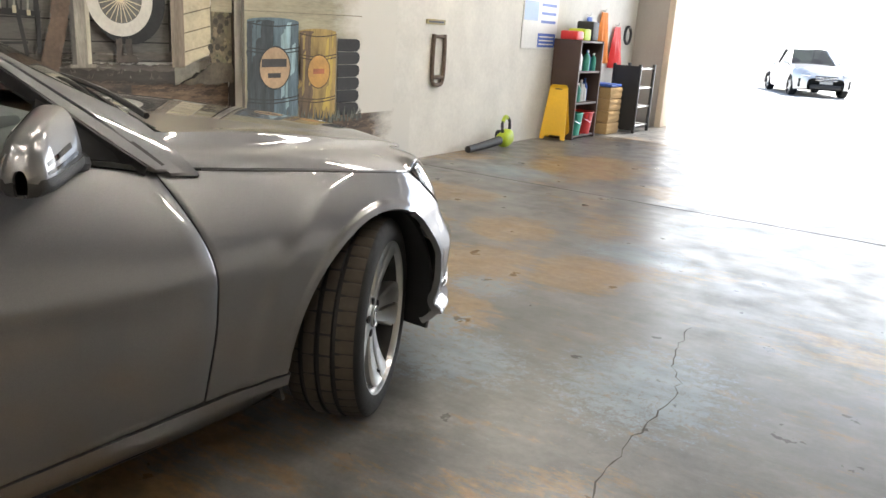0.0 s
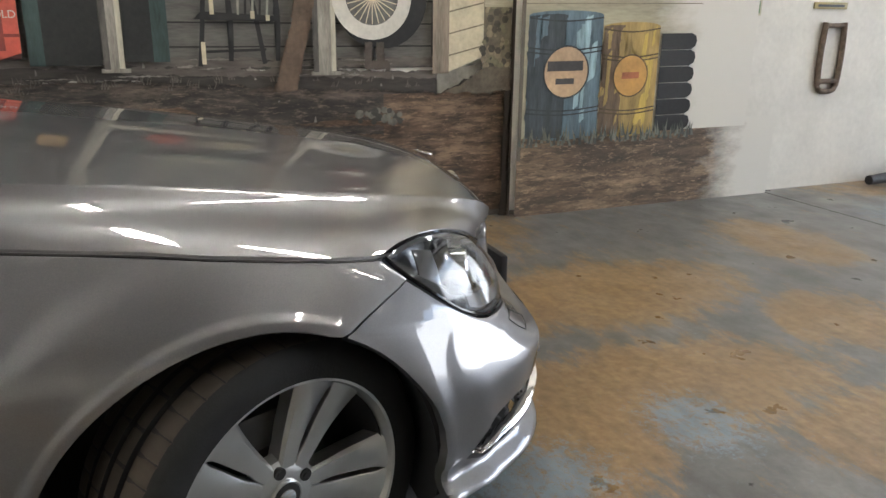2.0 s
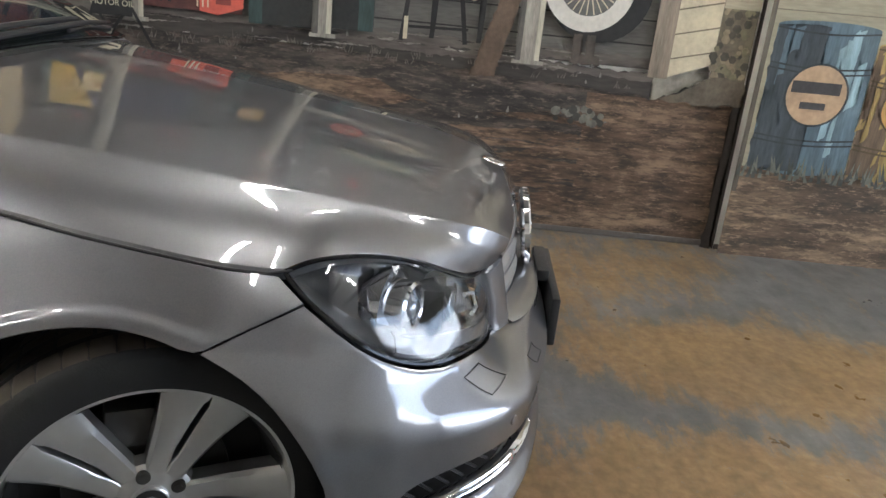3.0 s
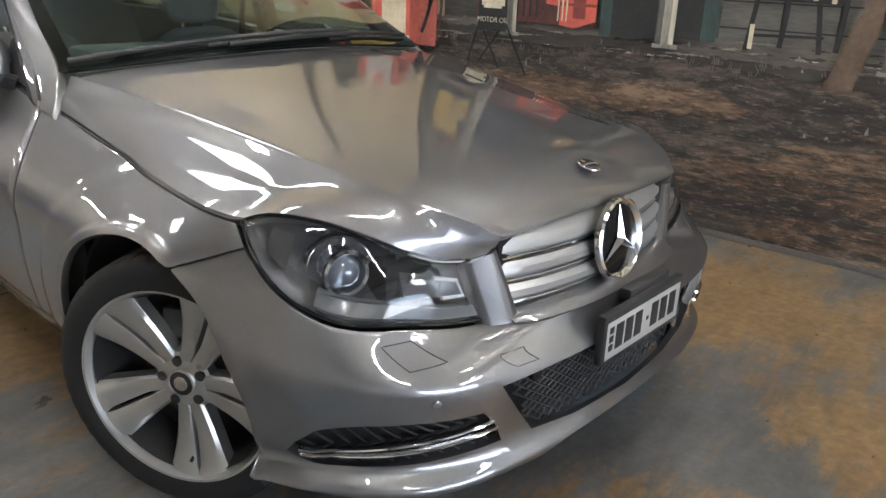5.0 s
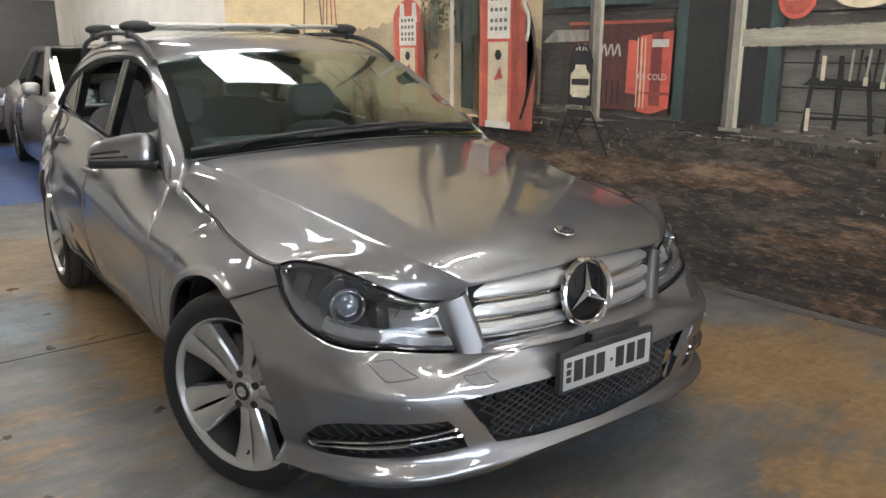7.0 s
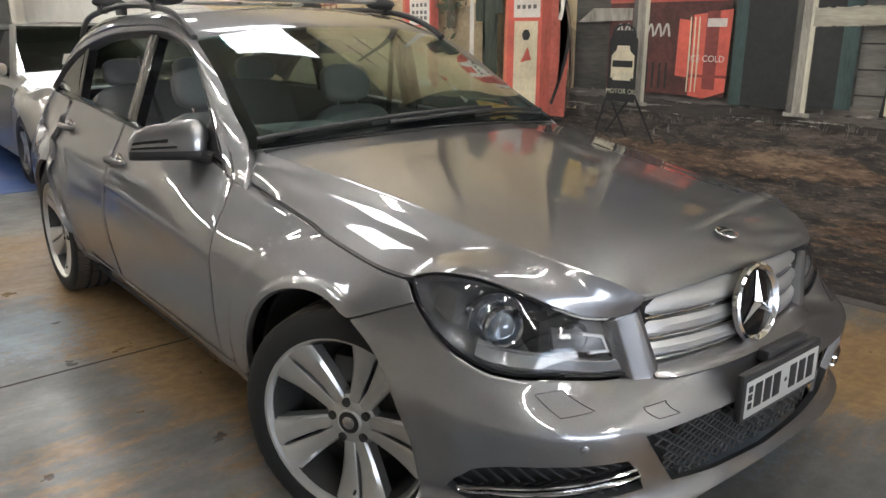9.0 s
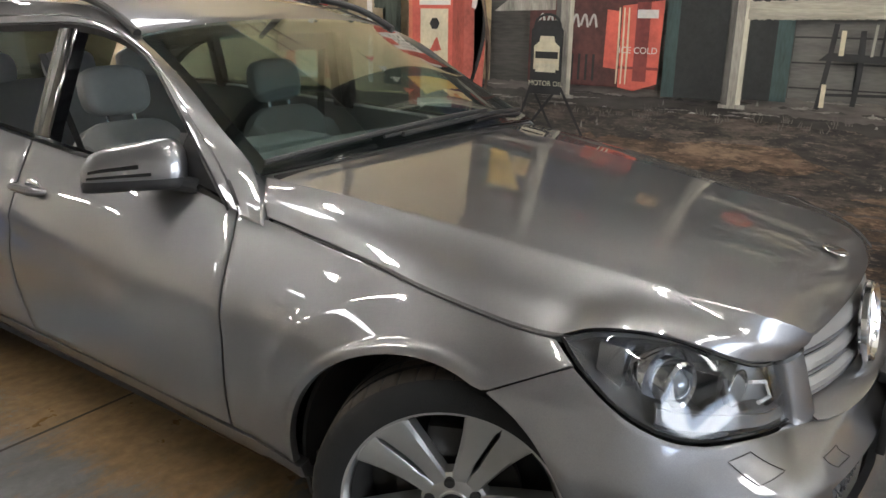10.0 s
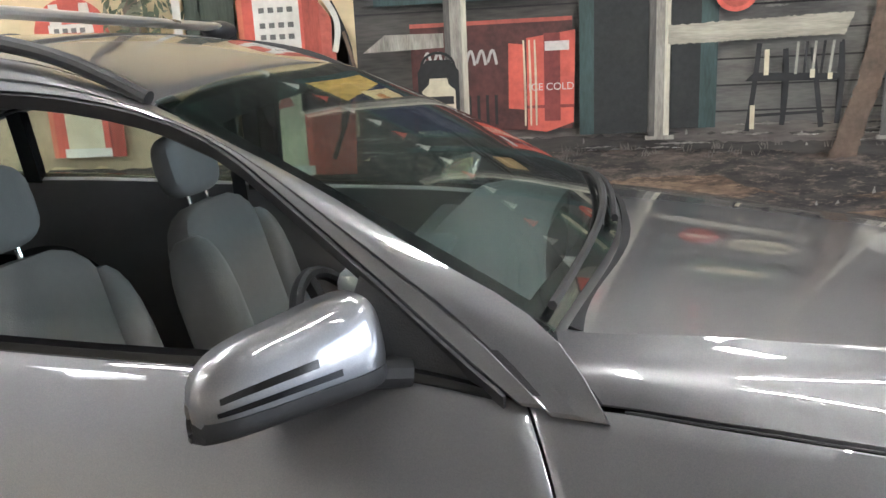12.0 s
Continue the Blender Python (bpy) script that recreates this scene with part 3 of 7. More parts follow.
top_at = line([0, .16, .30, .41, .50, .58, .66, .74, .83, .905, .965, 1.0], np.linspace(0, 1, 12).tolist())
BZT = line([0, .3, .470, .478, .545, .552, .62, .70, .80, .88, .92, .945, 1], [.478, .474, .468, .372, .368, .414, .417, .418, .412, .390, .356, .322, .322])
BZB = line([0, .3, .470, .478, .545, .552, .62, .70, .80, .88, .92, .945, 1], [.298, .304, .318, .372, .368, .322, .318, .310, .303, .298, .306, .322, .322])


def bump_L(u, z):
    """Length along the outline for the bumper's own u, which leans with the mouth's slanted ends."""
    h = u / .5 if u < .5 else (1 - u) / .5
    uu = u - h * .11 * min(max((.470 - z) / .155, -.3), 1.15)
    ya = (.358 * math.sqrt(max(1 - ((z - .317) / .376) ** 2, 0)) if z > .2 else .340) if z < .664 else .139 + (z - .664) * 2.35
    return max(uu, 0) * side_L(min(ya, .352))


def bump_point(u, z):
    return skin(bump_L(u, z), z)


def both(fn, us, vs):
    """Grid over the left half, mirrored, then the right half."""
    right = [[fn(u, v) for v in vs] for u in us]
    left = [[p * (-1, 1, 1) for p in row] for row in right[:0:-1]]
    return left + right


def bump_upper(u, v):
    t = np.array(top_line(top_at(u)))
    zt = BZT(u)
    z = zt + (.480 - zt) * v / .3 if v < .3 else .480 + (t[2] - .480) * (v - .3) / .7
    p = bump_point(u, z)
    k = max(0, (z - .480) / (t[2] - .480))
    return p + (t - bump_point(u, t[2])) * k**2


LIP = spline([0, .2, .36, .44, .50, .58, .7, 1.0], [.271, .269, .264, .254, .238, .222, .213, .206])


def bump_lower(u, v):
    zb = LIP(u)
    z = zb + (.290 - zb) * v / .75 if v < .75 else .290 + (BZB(u) - .290) * (v - .75) / .25
    return bump_point(u, z)


bumper = part("front_bumper", bm_sheet(both(bump_upper, BU, [0, .02, .1, .2, .3, .36, .43, .5, .57, .64, .71, .77, .81, .826, .832, .838, .85, .88, .92, .96, .985, 1]), .022, .002, flip=True, edges=(1, 1, 0, 1)), PAINT, car)
lower = part("lower_bumper", bm_sheet(both(bump_lower, BU, [0, .015] + [.06 * k for k in range(1, 13)] + [.75, .83, .91, .98, 1]), .022, .004, flip=True, edges=(1, 1, 1, 0)), PAINT, bumper)
# black strip set back under the bumper, for the shadow below the lip
part("lip_shadow", bm_sheet(both(lambda u, v: bump_point(u, LIP(u) - .030 + .026 * v) + np.array([0, -.040, 0]), [u for u in BU if u < .84], [0, .5, 1]), .02, 0), BLACK, bumper)


def vent(sign):
    us = [u for u in BU if .55 <= u <= .945]
    rows = []
    for u in us:
        rows.append([bump_point(u, BZB(u) + (BZT(u) - BZB(u)) * v) + np.array([-.02, -.030, 0]) for v in np.linspace(-.06, 1.06, 5)])
    v = part("fog_vent", bm_sheet(rows, .01, 0, mirror=sign < 0, flip=True), SHELL, bumper, "black ribbed side air vent")
    # slanted ribs
    bm = bmesh.new()
    for i in range(11):
        u = .575 + .031 * i
        w = min(u + .030, .925)
        zm = .374 - .048 * (i / 10) ** 1.4
        for z0, z1 in ((BZB(u) + .004, zm - .012), (zm + .016, BZT(w) - .004)):
            if z1 - z0 < .008: continue
            a = bump_point(u, z0) + np.array([-.010, -.016, 0])
            b = bump_point(w, z1) + np.array([-.010, -.016, 0])
            if sign < 0: a, b = a * (-1, 1, 1), b * (-1, 1, 1)
            bm_tube([a, b], .0035, 5, bm, smooth=False)
    part("vent_rib", bm, BLACK, v)
    # double chrome blade across the vent
    for dz, h0 in ((.010, .0085), (-.011, .0075)):
        rows = []
        for i in range(19):
            u = .545 + .375 * i / 18
            zm = .376 + (.330 - .376) * (i / 18) ** 1.4
            taper = 1 - .5 * (i / 18) ** 3
            h = h0 * math.sin(math.pi * min(max(.16 + .74 * i / 18, 0), 1)) ** .6
            rows.append([bump_point(u, zm + dz * taper + h * q) + np.array([-.006 + .012 * (1 - q * q), -.006 + .014 * (1 - q * q), 0]) for q in np.linspace(-1, 1, 7)])
        part("vent_blade", bm_sheet(rows, .005, .001, mirror=sign < 0, flip=True), CHROME, v, "chrome blade")
    # parking sensor
    p = skin(front_L(.612), .461)
    n = Vector((sign * .55, .83, 0))
    q = Vector((sign * p[0], p[1], p[2])) + n * .001
    part("parking_sensor", bm_cyl(.0105, .0095, .005, Matrix.Translation(q) @ n.to_track_quat("Z", "Y").to_matrix().to_4x4(), 20, bevel=.001), PAINT, bumper)


vent(1), vent(-1)


def bump_at(x, z):
    """The bumper's own (u, v) where its surface passes x and z."""
    q = np.array([.6, .5])
    for _ in range(25):
        f = bump_upper(*q)[[0, 2]] - (x, z)
        j = np.array([bump_upper(q[0] + .004, q[1])[[0, 2]] - bump_upper(*q)[[0, 2]], bump_upper(q[0], q[1] + .004)[[0, 2]] - bump_upper(*q)[[0, 2]]]).T / .004
        q = np.clip(q - .7 * np.linalg.solve(j + 1e-6 * np.eye(2), f), (.05, .02), (.97, .97))
    return q


def cover(name, corners, sign):
    """A small flush cover inside a thin dark seam; corners as (x, z)."""
    c = [bump_at(*k) for k in corners]
    def surf(a, b):
        q = c[0] * (1 - a) * (1 - b) + c[1] * a * (1 - b) + c[2] * a * b + c[3] * (1 - a) * b
        p = bump_upper(*q)
        n = np.cross(bump_upper(q[0] + .01, q[1]) - bump_upper(q[0] - .01, q[1]), bump_upper(q[0], q[1] + .01) - bump_upper(q[0], q[1] - .01))
        n = n / np.linalg.norm(n)
        return p, n if n[1] > 0 else -n
    ring = [(t, 0) for t in np.linspace(0, 1, 9)] + [(1, t) for t in np.linspace(.2, 1, 5)] + [(t, 1) for t in np.linspace(.88, 0, 8)] + [(0, t) for t in np.linspace(.8, 0, 5)]
    pts = []
    for a, b in ring:
        p, n = surf(a, b)
        pts.append(Vector((p + n * .0004) * (sign, 1, 1)))
    part(name, bm_tube(pts, .0012, 5, smooth=False), BLACK, bumper)


for sg in (1, -1):
    cover("washer_seam", [(.606, .568), (.664, .566), (.640, .524), (.560, .526)], sg)
cover("tow_seam", [(.386, .520), (.452, .520), (.424, .493), (.364, .493)], 1)

# lower mouth: dark backing, lattice and radar lens
back = part("mouth_backing", bm_sheet(both(lambda u, v: bump_point(u, .30 + .19 * v) + np.array([0, -.075, 0]), list(np.linspace(0, .52, 14)), [0, .5, 1]), .01, 0), SHELL, bumper)
bm = bmesh.new()
for k in range(-26, 27):
    for d in (1, -1):
        pts = []
        for i in range(9):
            z = .300 + .172 * i / 8
            x = k * .036 + d * (z - .386) * 1.55
            lim = .350 + (z - .315) * .58
            if abs(x) < lim:
                y = skin(front_L(abs(x)), z)[1] - .034
                pts.append((x, y, z))
        if len(pts) > 1:
            bm_tube(pts, .0032, 4, bm, smooth=False)
part("mouth_lattice", bm, BLACK, bumper, "black plastic lattice")
for k in (.345,):
    part("radar_lens", bm_cyl(.020, .018, .03, pose(k, .686, .446, 90, 0, 0), 20, bevel=.004), GLOSSBLACK, bumper)

# shelf from the bumper's top edge back under the grille
rows = []
for u in np.linspace(-1, 1, 41):
    t = np.array(top_line(top_at(abs(u) * .50)))
    t[0] *= np.sign(u)
    rows.append([t + np.array(d) for d in ((0, -.001, -.003), (0, -.012, .004), (0, -.035, .010), (0, -.075, .012))])
part("bumper_shelf", bm_sheet(rows, .006, 0), PAINT, bumper)
# Black bar along each shut line, in place of the shade in the gap.
for sg in (1, -1):
    part("hood_gap_line", bm_tube([hood_edge(y) * (sg, 1, 1) + np.array([sg * .003, 0, -.004]) for y in np.linspace(.268, -.60, 30)], .0028, 6, smooth=False), BLACK, car, drawn=False)

# -- number plate in its black holder
holder = part("plate_holder", bm_box(-.192, .192, .745, .767, .424, .548, .006), BLACK, car, "black plastic plate surround")
part("plate_bracket", bm_box(-.15, .05, .715, .748, .535, .566, .006), BLACK, holder)
plate = part("number_plate", bm_box(-.180, .180, .764, .768, .434, .530, .003), PLATEWHITE, holder, "white number plate with dark bars")
for i, (x0, w, z0, z1) in enumerate([(-.176, .018, .462, .478), (-.176, .018, .484, .500), (-.176, .018, .506, .522), (-.146, .034, .460, .522), (-.100, .034, .460, .522), (-.054, .034, .460, .522),
                                     (.006, .010, .485, .495), (.030, .034, .460, .522), (.078, .034, .460, .522), (.126, .034, .460, .522)]):
    part("plate_bar", bm_box(-x0 * .96 - w, -x0 * .96, .7678, .7690, z0 - .006, z1 - .006), BLACK, plate)

# -- radiator grille
grille = part("grille_backing", bm_box(-.37, .37, .585, .595, .555, .735, .004), SHELL, car)
gy = lambda x, z: .654 - .36 * x * x - (z - .55) * .14
def gx(z): return .352 + (z - .560) * .30
for k, (z, h) in enumerate([(.704, .042), (.652, .040), (.602, .038)]):
    rows = []
    for i in range(41):
        x = -1 + 2 * i / 40
        xx = x * (gx(z) - .004)
        yy = gy(xx, z) - .010 * x**4
        prof = [(-.012, -h * .5), (.008, -h * .46), (.015, -h * .24), (.014, h * .1), (.004, h * .44), (-.010, h * .50)]
        if k == 0: prof = prof[:-1] + [(-.012, h * .9), (-.03, h * 1.15)]
        rows.append([(xx, yy + a, z + b) for a, b in prof])
    sl = part("grille_slat", bm_sheet(rows, .004, .001, flip=True), SILVERSLAT, grille, "satin silver grille bar")
    rows = [[(xx, gy(xx, z) + a - .010 * (xx / gx(z)) ** 4, z + b) for a, b in [(-.004, -h * .5 - .007), (.013, -h * .5 - .006), (.014, -h * .5 - .001), (.004, -h * .5 + .001)]] for xx in np.linspace(-gx(z) + .006, gx(z) - .006, 31)]
    part("slat_chrome", bm_sheet(rows, .003, .0005, flip=True), CHROME, sl, "thin chrome edge")
# upright fins in the gaps
for i in range(-8, 9):
    x = i * .047
    for z in (.677, .624):
        part("grille_fin", bm_box(x - .0015, x + .0015, gy(x, z) - .035, gy(x, z) - .004, z - .014, z + .014), BLACK, grille)
# top lip of the grille under the hood
rows = [[(xx, gy(xx, .73) + a, .742 + b - .10 * xx * xx) for a, b in [(-.03, .018), (-.012, .012), (-.008, -.004), (-.02, -.012)]] for xx in np.linspace(-.40, .40, 41)]
part("grille_top_trim", bm_sheet(rows, .004, .001), BLACK, grille)
badge_m = pose(0, .676, .664, -90 + 8, 0, 0)
badge = part("grille_badge", bm_cyl(.088, .088, .012, badge_m @ pose(0, 0, -.008), 40, bevel=.003), GLOSSBLACK, grille, "round badge: black disc with a chrome three-spoked ring")
part("badge_ring", bm_lathe([(.080, -.006), (.088, .004), (.094, .008), (.100, .004), (.102, -.008), (.096, -.014)], badge_m, 56, closed=True), CHROME, badge)
bm = bmesh.new()
for k in range(3):
    m = badge_m @ pose(0, 0, .002, 0, 0, 120 * k)
    tip, wl, wr, ridge = (0, -.084, 0), (-.013, -.006, 0), (.013, -.006, 0), (0, -.004, .012)
    v = [bm.verts.new(m @ Vector(q)) for q in (tip, wl, wr, ridge, (0, .006, 0))]
    for f in ((0, 3, 1), (0, 2, 3), (1, 3, 4), (3, 2, 4), (0, 1, 4, 2)):
        bm.faces.new([v[i] for i in f])
bmesh.ops.recalc_face_normals(bm, faces=bm.faces)
part("badge_spokes", bm, CHROME, badge)

# -- headlamps
LAMP_B = path3([(.400, .598, .558), (.476, .587, .569), (.55, .572, .583), (.62, .548, .597), (.690, .499, .601), (.738, .442, .621), (.770, .384, .659), (.777, .33, .703), (.770, .293, .731), (.757, .256, .766)])
LAMP_T = path3([(.438, .564, .688), (.50, .540, .697), (.555, .510, .720), (.60, .478, .745), (.648, .426, .772), (.690, .376, .787), (.722, .328, .790), (.742, .285, .782), (.757, .254, .768)])


def lamp_point(u, v, dep=0.0):
    a, b = LAMP_B(u), LAMP_T(u)
    p = a + (b - a) * v
    k = math.sin(math.pi * v) ** .8 * math.sin(math.pi * min(u * 1.6 + .12, 1) if u < .55 else math.pi * .5) if 0 < v < 1 else 0
    n = np.array([.35 + .6 * u, .9 - .7 * u, .12])
    n /= np.linalg.norm(n)
    return p + n * (.022 * k * (1 - u) ** .5 - dep)


def headlamp(sg):
    mir = sg < 0
    us, vs = steps(26, .01), steps(12, .02)
    mm = Matrix.Diagonal((sg, 1, 1, 1))
    lamp = part("headlamp", bm_sheet([[lamp_point(u, v, .10 * math.sin(math.pi * min(max(v, 0), 1)) ** .5 * (1 - u) ** .5 + .008) for v in vs] for u in us], .006, 0, mirror=mir, flip=True), mat("lamp_housing", (.13, .135, .145), .28, metal=.6, var=.1), car, "clear-lens headlamp with chrome projector")
    lens = part("lens", bm_sheet([[lamp_point(u, v) for v in vs] for u in us], .003, .001, mirror=mir, flip=True), LENS, lamp, "clear lens")
    lens.visible_shadow = False
    # black rim round the lens
    rim = [lamp_point(u, 0, .001) for u in np.linspace(0, 1, 24)] + [lamp_point(u, 1, .001) for u in np.linspace(1, 0, 24)] + [lamp_point(0, v, .001) for v in (1, .66, .33, 0)]
    part("lens_rim", bm_tube([mm @ Vector(p) for p in rim], .0042, 6, smooth=False), GLOSSBLACK, lamp)
    # projector
    ax = Vector((sg * .28, .96, .02)).normalized()
    c = Vector((sg * .652, .440, .684))
    pm = Matrix.Translation(c) @ Matrix.Scale(1.04, 4) @ ax.to_track_quat("Z", "Y").to_matrix().to_4x4()
    pr = part("projector_ring", bm_lathe([(.033, -.02), (.038, .010), (.043, .014), (.048, .010), (.050, -.03), (.033, -.04)], pm, 40, closed=True), CHROME, lamp, "chrome projector ring")
    part("outer_ring", bm_lathe([(.062, -.03), (.066, -.002), (.068, .000), (.070, -.006), (.068, -.035)], pm @ pose(0, 0, -.022), 40, closed=True), CHROME, pr)
    bm = bmesh.new()
    bmesh.ops.create_uvsphere(bm, u_segments=24, v_segments=12, radius=.034, matrix=pm @ pose(0, 0, -.012))
    part("projector_lens", bm, mat("projector_glass", (.25, .28, .32), .03, metal=.6, coat=1), pr)
    # inner reflector bowl with its chrome bezel
    c2 = Vector((sg * .505, .505, .640))
    m2 = Matrix.Translation(c2) @ Vector((sg * .12, .99, .03)).normalized().to_track_quat("Z", "Y").to_matrix().to_4x4()
    part("reflector", bm_lathe([(.0, -.035), (.016, -.03), (.030, -.012), (.038, .012), (.040, .010)], m2 @ Matrix.Diagonal((1.2, 1, 1, 1)), 32), mat("reflector_bowl", (.30, .30, .31), .22, metal=1.0, var=.03), lamp)
    rows = [[lamp_point(u, v, .040 + .030 * math.sin(math.pi * (u - .02) / .30)) for v in np.linspace(.30, .90, 9)] for u in np.linspace(.02, .32, 12)]
    part("inner_reflector", bm_sheet(rows, .003, 0, mirror=mir, flip=True), mat("satin_reflector", (.26, .26, .27), .45, metal=.9, var=.04), lamp, "bright silver reflector panel")
    # light strip at the foot with a thin bright line over it
    rows = [[lamp_point(u, v, d) for v, d in ((.25, .03), (.22, .018), (.08, .012), (.05, .02))] for u in np.linspace(.03, .62, 20)]
    part("light_strip", bm_sheet(rows, .004, 0, mirror=mir, flip=True), mat("strip_plastic", (.16, .165, .175), .35, metal=.3, coat=1), lamp, "clear ribbed light strip")
    part("strip_line", bm_tube([mm @ Vector(lamp_point(u, .255, .014)) for u in np.linspace(.03, .60, 16)], .0016, 6, smooth=False), CHROME, lamp)
    bm = bmesh.new()
    for i in range(16):
        bm_tube([mm @ Vector(lamp_point(.05 + .034 * i, .10, .0115)), mm @ Vector(lamp_point(.05 + .034 * i, .20, .0165))], .0007, 4, bm, smooth=False)
    part("strip_rib", bm, CHROME, lamp)
    # bright hooked light guide at the inner end and the silver blade beside the projector
    part("light_guide", bm_tube([mm @ Vector(lamp_point(u, v, .03)) for u, v in ((.17, .70), (.06, .66), (.055, .40), (.16, .38))], .0045, 8, smooth=False), mat("light_guide", (.8, .8, .82), .15, coat=1), lamp)
    rows = [[lamp_point(u + .05 * v, v, .05) for v in np.linspace(.30, .74, 6)] for u in np.linspace(.27, .31, 4)]
    part("silver_blade", bm_sheet(rows, .004, 0, mirror=mir, flip=True), bpy.data.materials["lamp_housing"], lamp)
    rows = [[lamp_point(u - .05 * v, v, .035) for v in np.linspace(.30, .84, 6)] for u in np.linspace(.62, .70, 5)]
    part("silver_blade", bm_sheet(rows, .004, 0, mirror=mir, flip=True), bpy.data.materials["lamp_housing"], lamp)
    # amber side piece
    rows = [[lamp_point(u, v, .02) for v in np.linspace(.25, .75, 5)] for u in np.linspace(.74, .84, 6)]
    part("side_reflector", bm_sheet(rows, .004, 0, mirror=mir, flip=True), mat("smoked_reflector", (.16, .155, .15), .25, metal=.5), lamp)


headlamp(1), headlamp(-1)
# painted band between each lamp and the grille
for side in (1, -1):
    rows = []
    for v in steps(14, .01):
        z = .545 + .163 * v
        a, b = np.array([gx(z) - .004, gy(gx(z), z) + .012, z]), LAMP_B(0) + (LAMP_T(0) - LAMP_B(0)) * v + np.array([-.004, .004, 0])
        b = b + np.array([0, 0, -.014 * (1 - v) + .004 * v])
        rows.append([a + np.array([-.004, -.045, 0]), a + np.array([-.002, -.008, 0]), a + np.array([-.0005, -.002, 0])] + [a + (b - a) * q + np.array([0, .003 * math.sin(math.pi * q) ** .8, 0]) for q in (0, .03, .06, .2, .35, .5, .65, .8, .94, .97, 1)] + [b + np.array([.001, -.003, 0]), b + np.array([.003, -.02, 0])])
    part("grille_surround", bm_sheet(rows, .015, .002, mirror=side < 0, flip=True), PAINT, grille)

# -- sides
def side(sg):
    mir = sg < 0
    # fender
    seam = [bump_upper(1, v) for v in np.linspace(.835, 1, 6)]
    low = [(-.690, .303), (-.56, .300), (-.48, .298), (-.424, .298)] + arch(0, 183, 68.2, 26) + [(q[1], q[2] + .0035) for q in seam]
    up = [(-.735, .868), (-.66, .864)] + [(q, gap_z(q)) for q in (-.5, -.3, -.1, .1, .2, .262)]
    up = [(a, b - .0030) for a, b in up]
    rows = np.array(ruled(low, up, 60, 24, bow=.050))
    sz, sx, sy = [q[2] for q in seam], [q[0] for q in seam], [q[1] for q in seam]
    for i, row in enumerate(rows):
        y0, z0 = row[0][1], row[0][2] - .0035
        if i > 40 and y0 > .13:
            fall = smooth((y0 - .13) / .03)
            dx, dy = float(np.interp(z0, sz, sx)) - row[0][0], float(np.interp(z0, sz, sy)) - y0
            for k, q in enumerate(row):
                v = (1 - k / (len(row) - 1)) * fall
                q[0] += dx * v
                q[1] += dy * v
    part("front_fender", bm_sheet(rows, .018, .002, mirror=mir), PAINT, car)
    # wheel-arch liner
    for yc, x0 in ((0, .58), (-2.76, .55)):
        rows = [[(x, yc + (ARCH_F + .004 if math.cos(a) > 0 else ARCH_B + .010) * math.cos(a), .317 + (ARCH_H + .020) * math.sin(a)) for x in (x0, .70, .80 if math.cos(a) > .3 else .835)] for a in np.linspace(-.32, math.pi + .32, 40)]
        part("arch_liner", bm_sheet(rows, .012, 0, mirror=mir, flip=False), BLACK, car, "black plastic wheel-arch liner")
        rows = [[(x0, yc + r * math.cos(a), .317 + r * math.sin(a)) for r in (.05, .43)] for a in np.linspace(-.32, math.pi + .32, 20)]
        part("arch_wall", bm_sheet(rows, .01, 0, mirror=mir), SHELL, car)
    # doors
    bz = lambda y: (y, belt_z(y))
    fd = part("front_door", bm_sheet(ruled([(-.6965, .305), (-1.0, .300), (-1.4, .300), (-1.785, .302)], [(-.7405, .868), bz(-.87), bz(-1.2), bz(-1.5), bz(-1.795)], 26, 28, True, bow=.050), .03, .0022, mirror=mir, flip=True), PAINT, car)
    rd = part("rear_door", bm_sheet(ruled([(-1.792, .302), (-2.05, .302), (-2.33, .304), (-2.40, .43), (-2.50, .575), (-2.63, .665)], [bz(-1.802), bz(-2.1), bz(-2.4), bz(-2.66), bz(-2.72)], 26, 22, False), .03, .0022, mirror=mir, flip=True), PAINT, car)
    # sill
    part("sill", bm_sheet(ruled([(-.400, .190), (-1.4, .185), (-2.392, .190)], [(-.404, .292), (-1.4, .294), (-2.388, .296)], 20, 8), .03, .004, mirror=mir, flip=True), PAINT, car)
    # quarter panel round the rear wheel
    low = arch(-2.76, -3, 90, 14) + arch(-2.76, 96, 183, 14)
    up = [(-2.345, .300), (-2.41, .43), (-2.51, .575), (-2.64, .665), (-2.755, .975), (-3.0, .99), (-3.3, .995), (-3.36, .65), (-3.37, .45), (-3.30, .30)]
    part("quarter_panel", bm_sheet(ruled(low, up, 40, 12, False, False), .018, .003, mirror=mir, flip=True), PAINT, car)
    part("rear_corner", bm_sheet([[skin(side_L(-3.33) + (_l[-1] - side_L(-3.33)) * a, .22 + (.99 - .22) * v) + np.array([0, .25 * smooth((v - .5) / .5) * a, 0]) for v in steps(14)] for a in steps(20)], .02, .003, mirror=mir, flip=True), PAINT, car)
    # door handles
    for y, z, par in ((-1.70, .812, fd), (-2.57, .872, rd)):
        p = on_skin(y, z)
        bmh = bm_tube([(p[0] - .01, y + .10, z - .004), (p[0] + .022, y + .075, z), (p[0] + .030, y, z + .002), (p[0] + .022, y - .075, z), (p[0] - .01, y - .10, z - .004)], lambda t: .010 + .006 * math.sin(math.pi * t), 10, n=20)
        if mir: bmesh.ops.scale(bmh, vec=(-1, 1, 1), verts=bmh.verts); bmesh.ops.reverse_faces(bmh, faces=bmh.faces)
        part("door_handle", bmh, PAINT, par, "chrome-edged pull handle")
        bmh = bmesh.new()
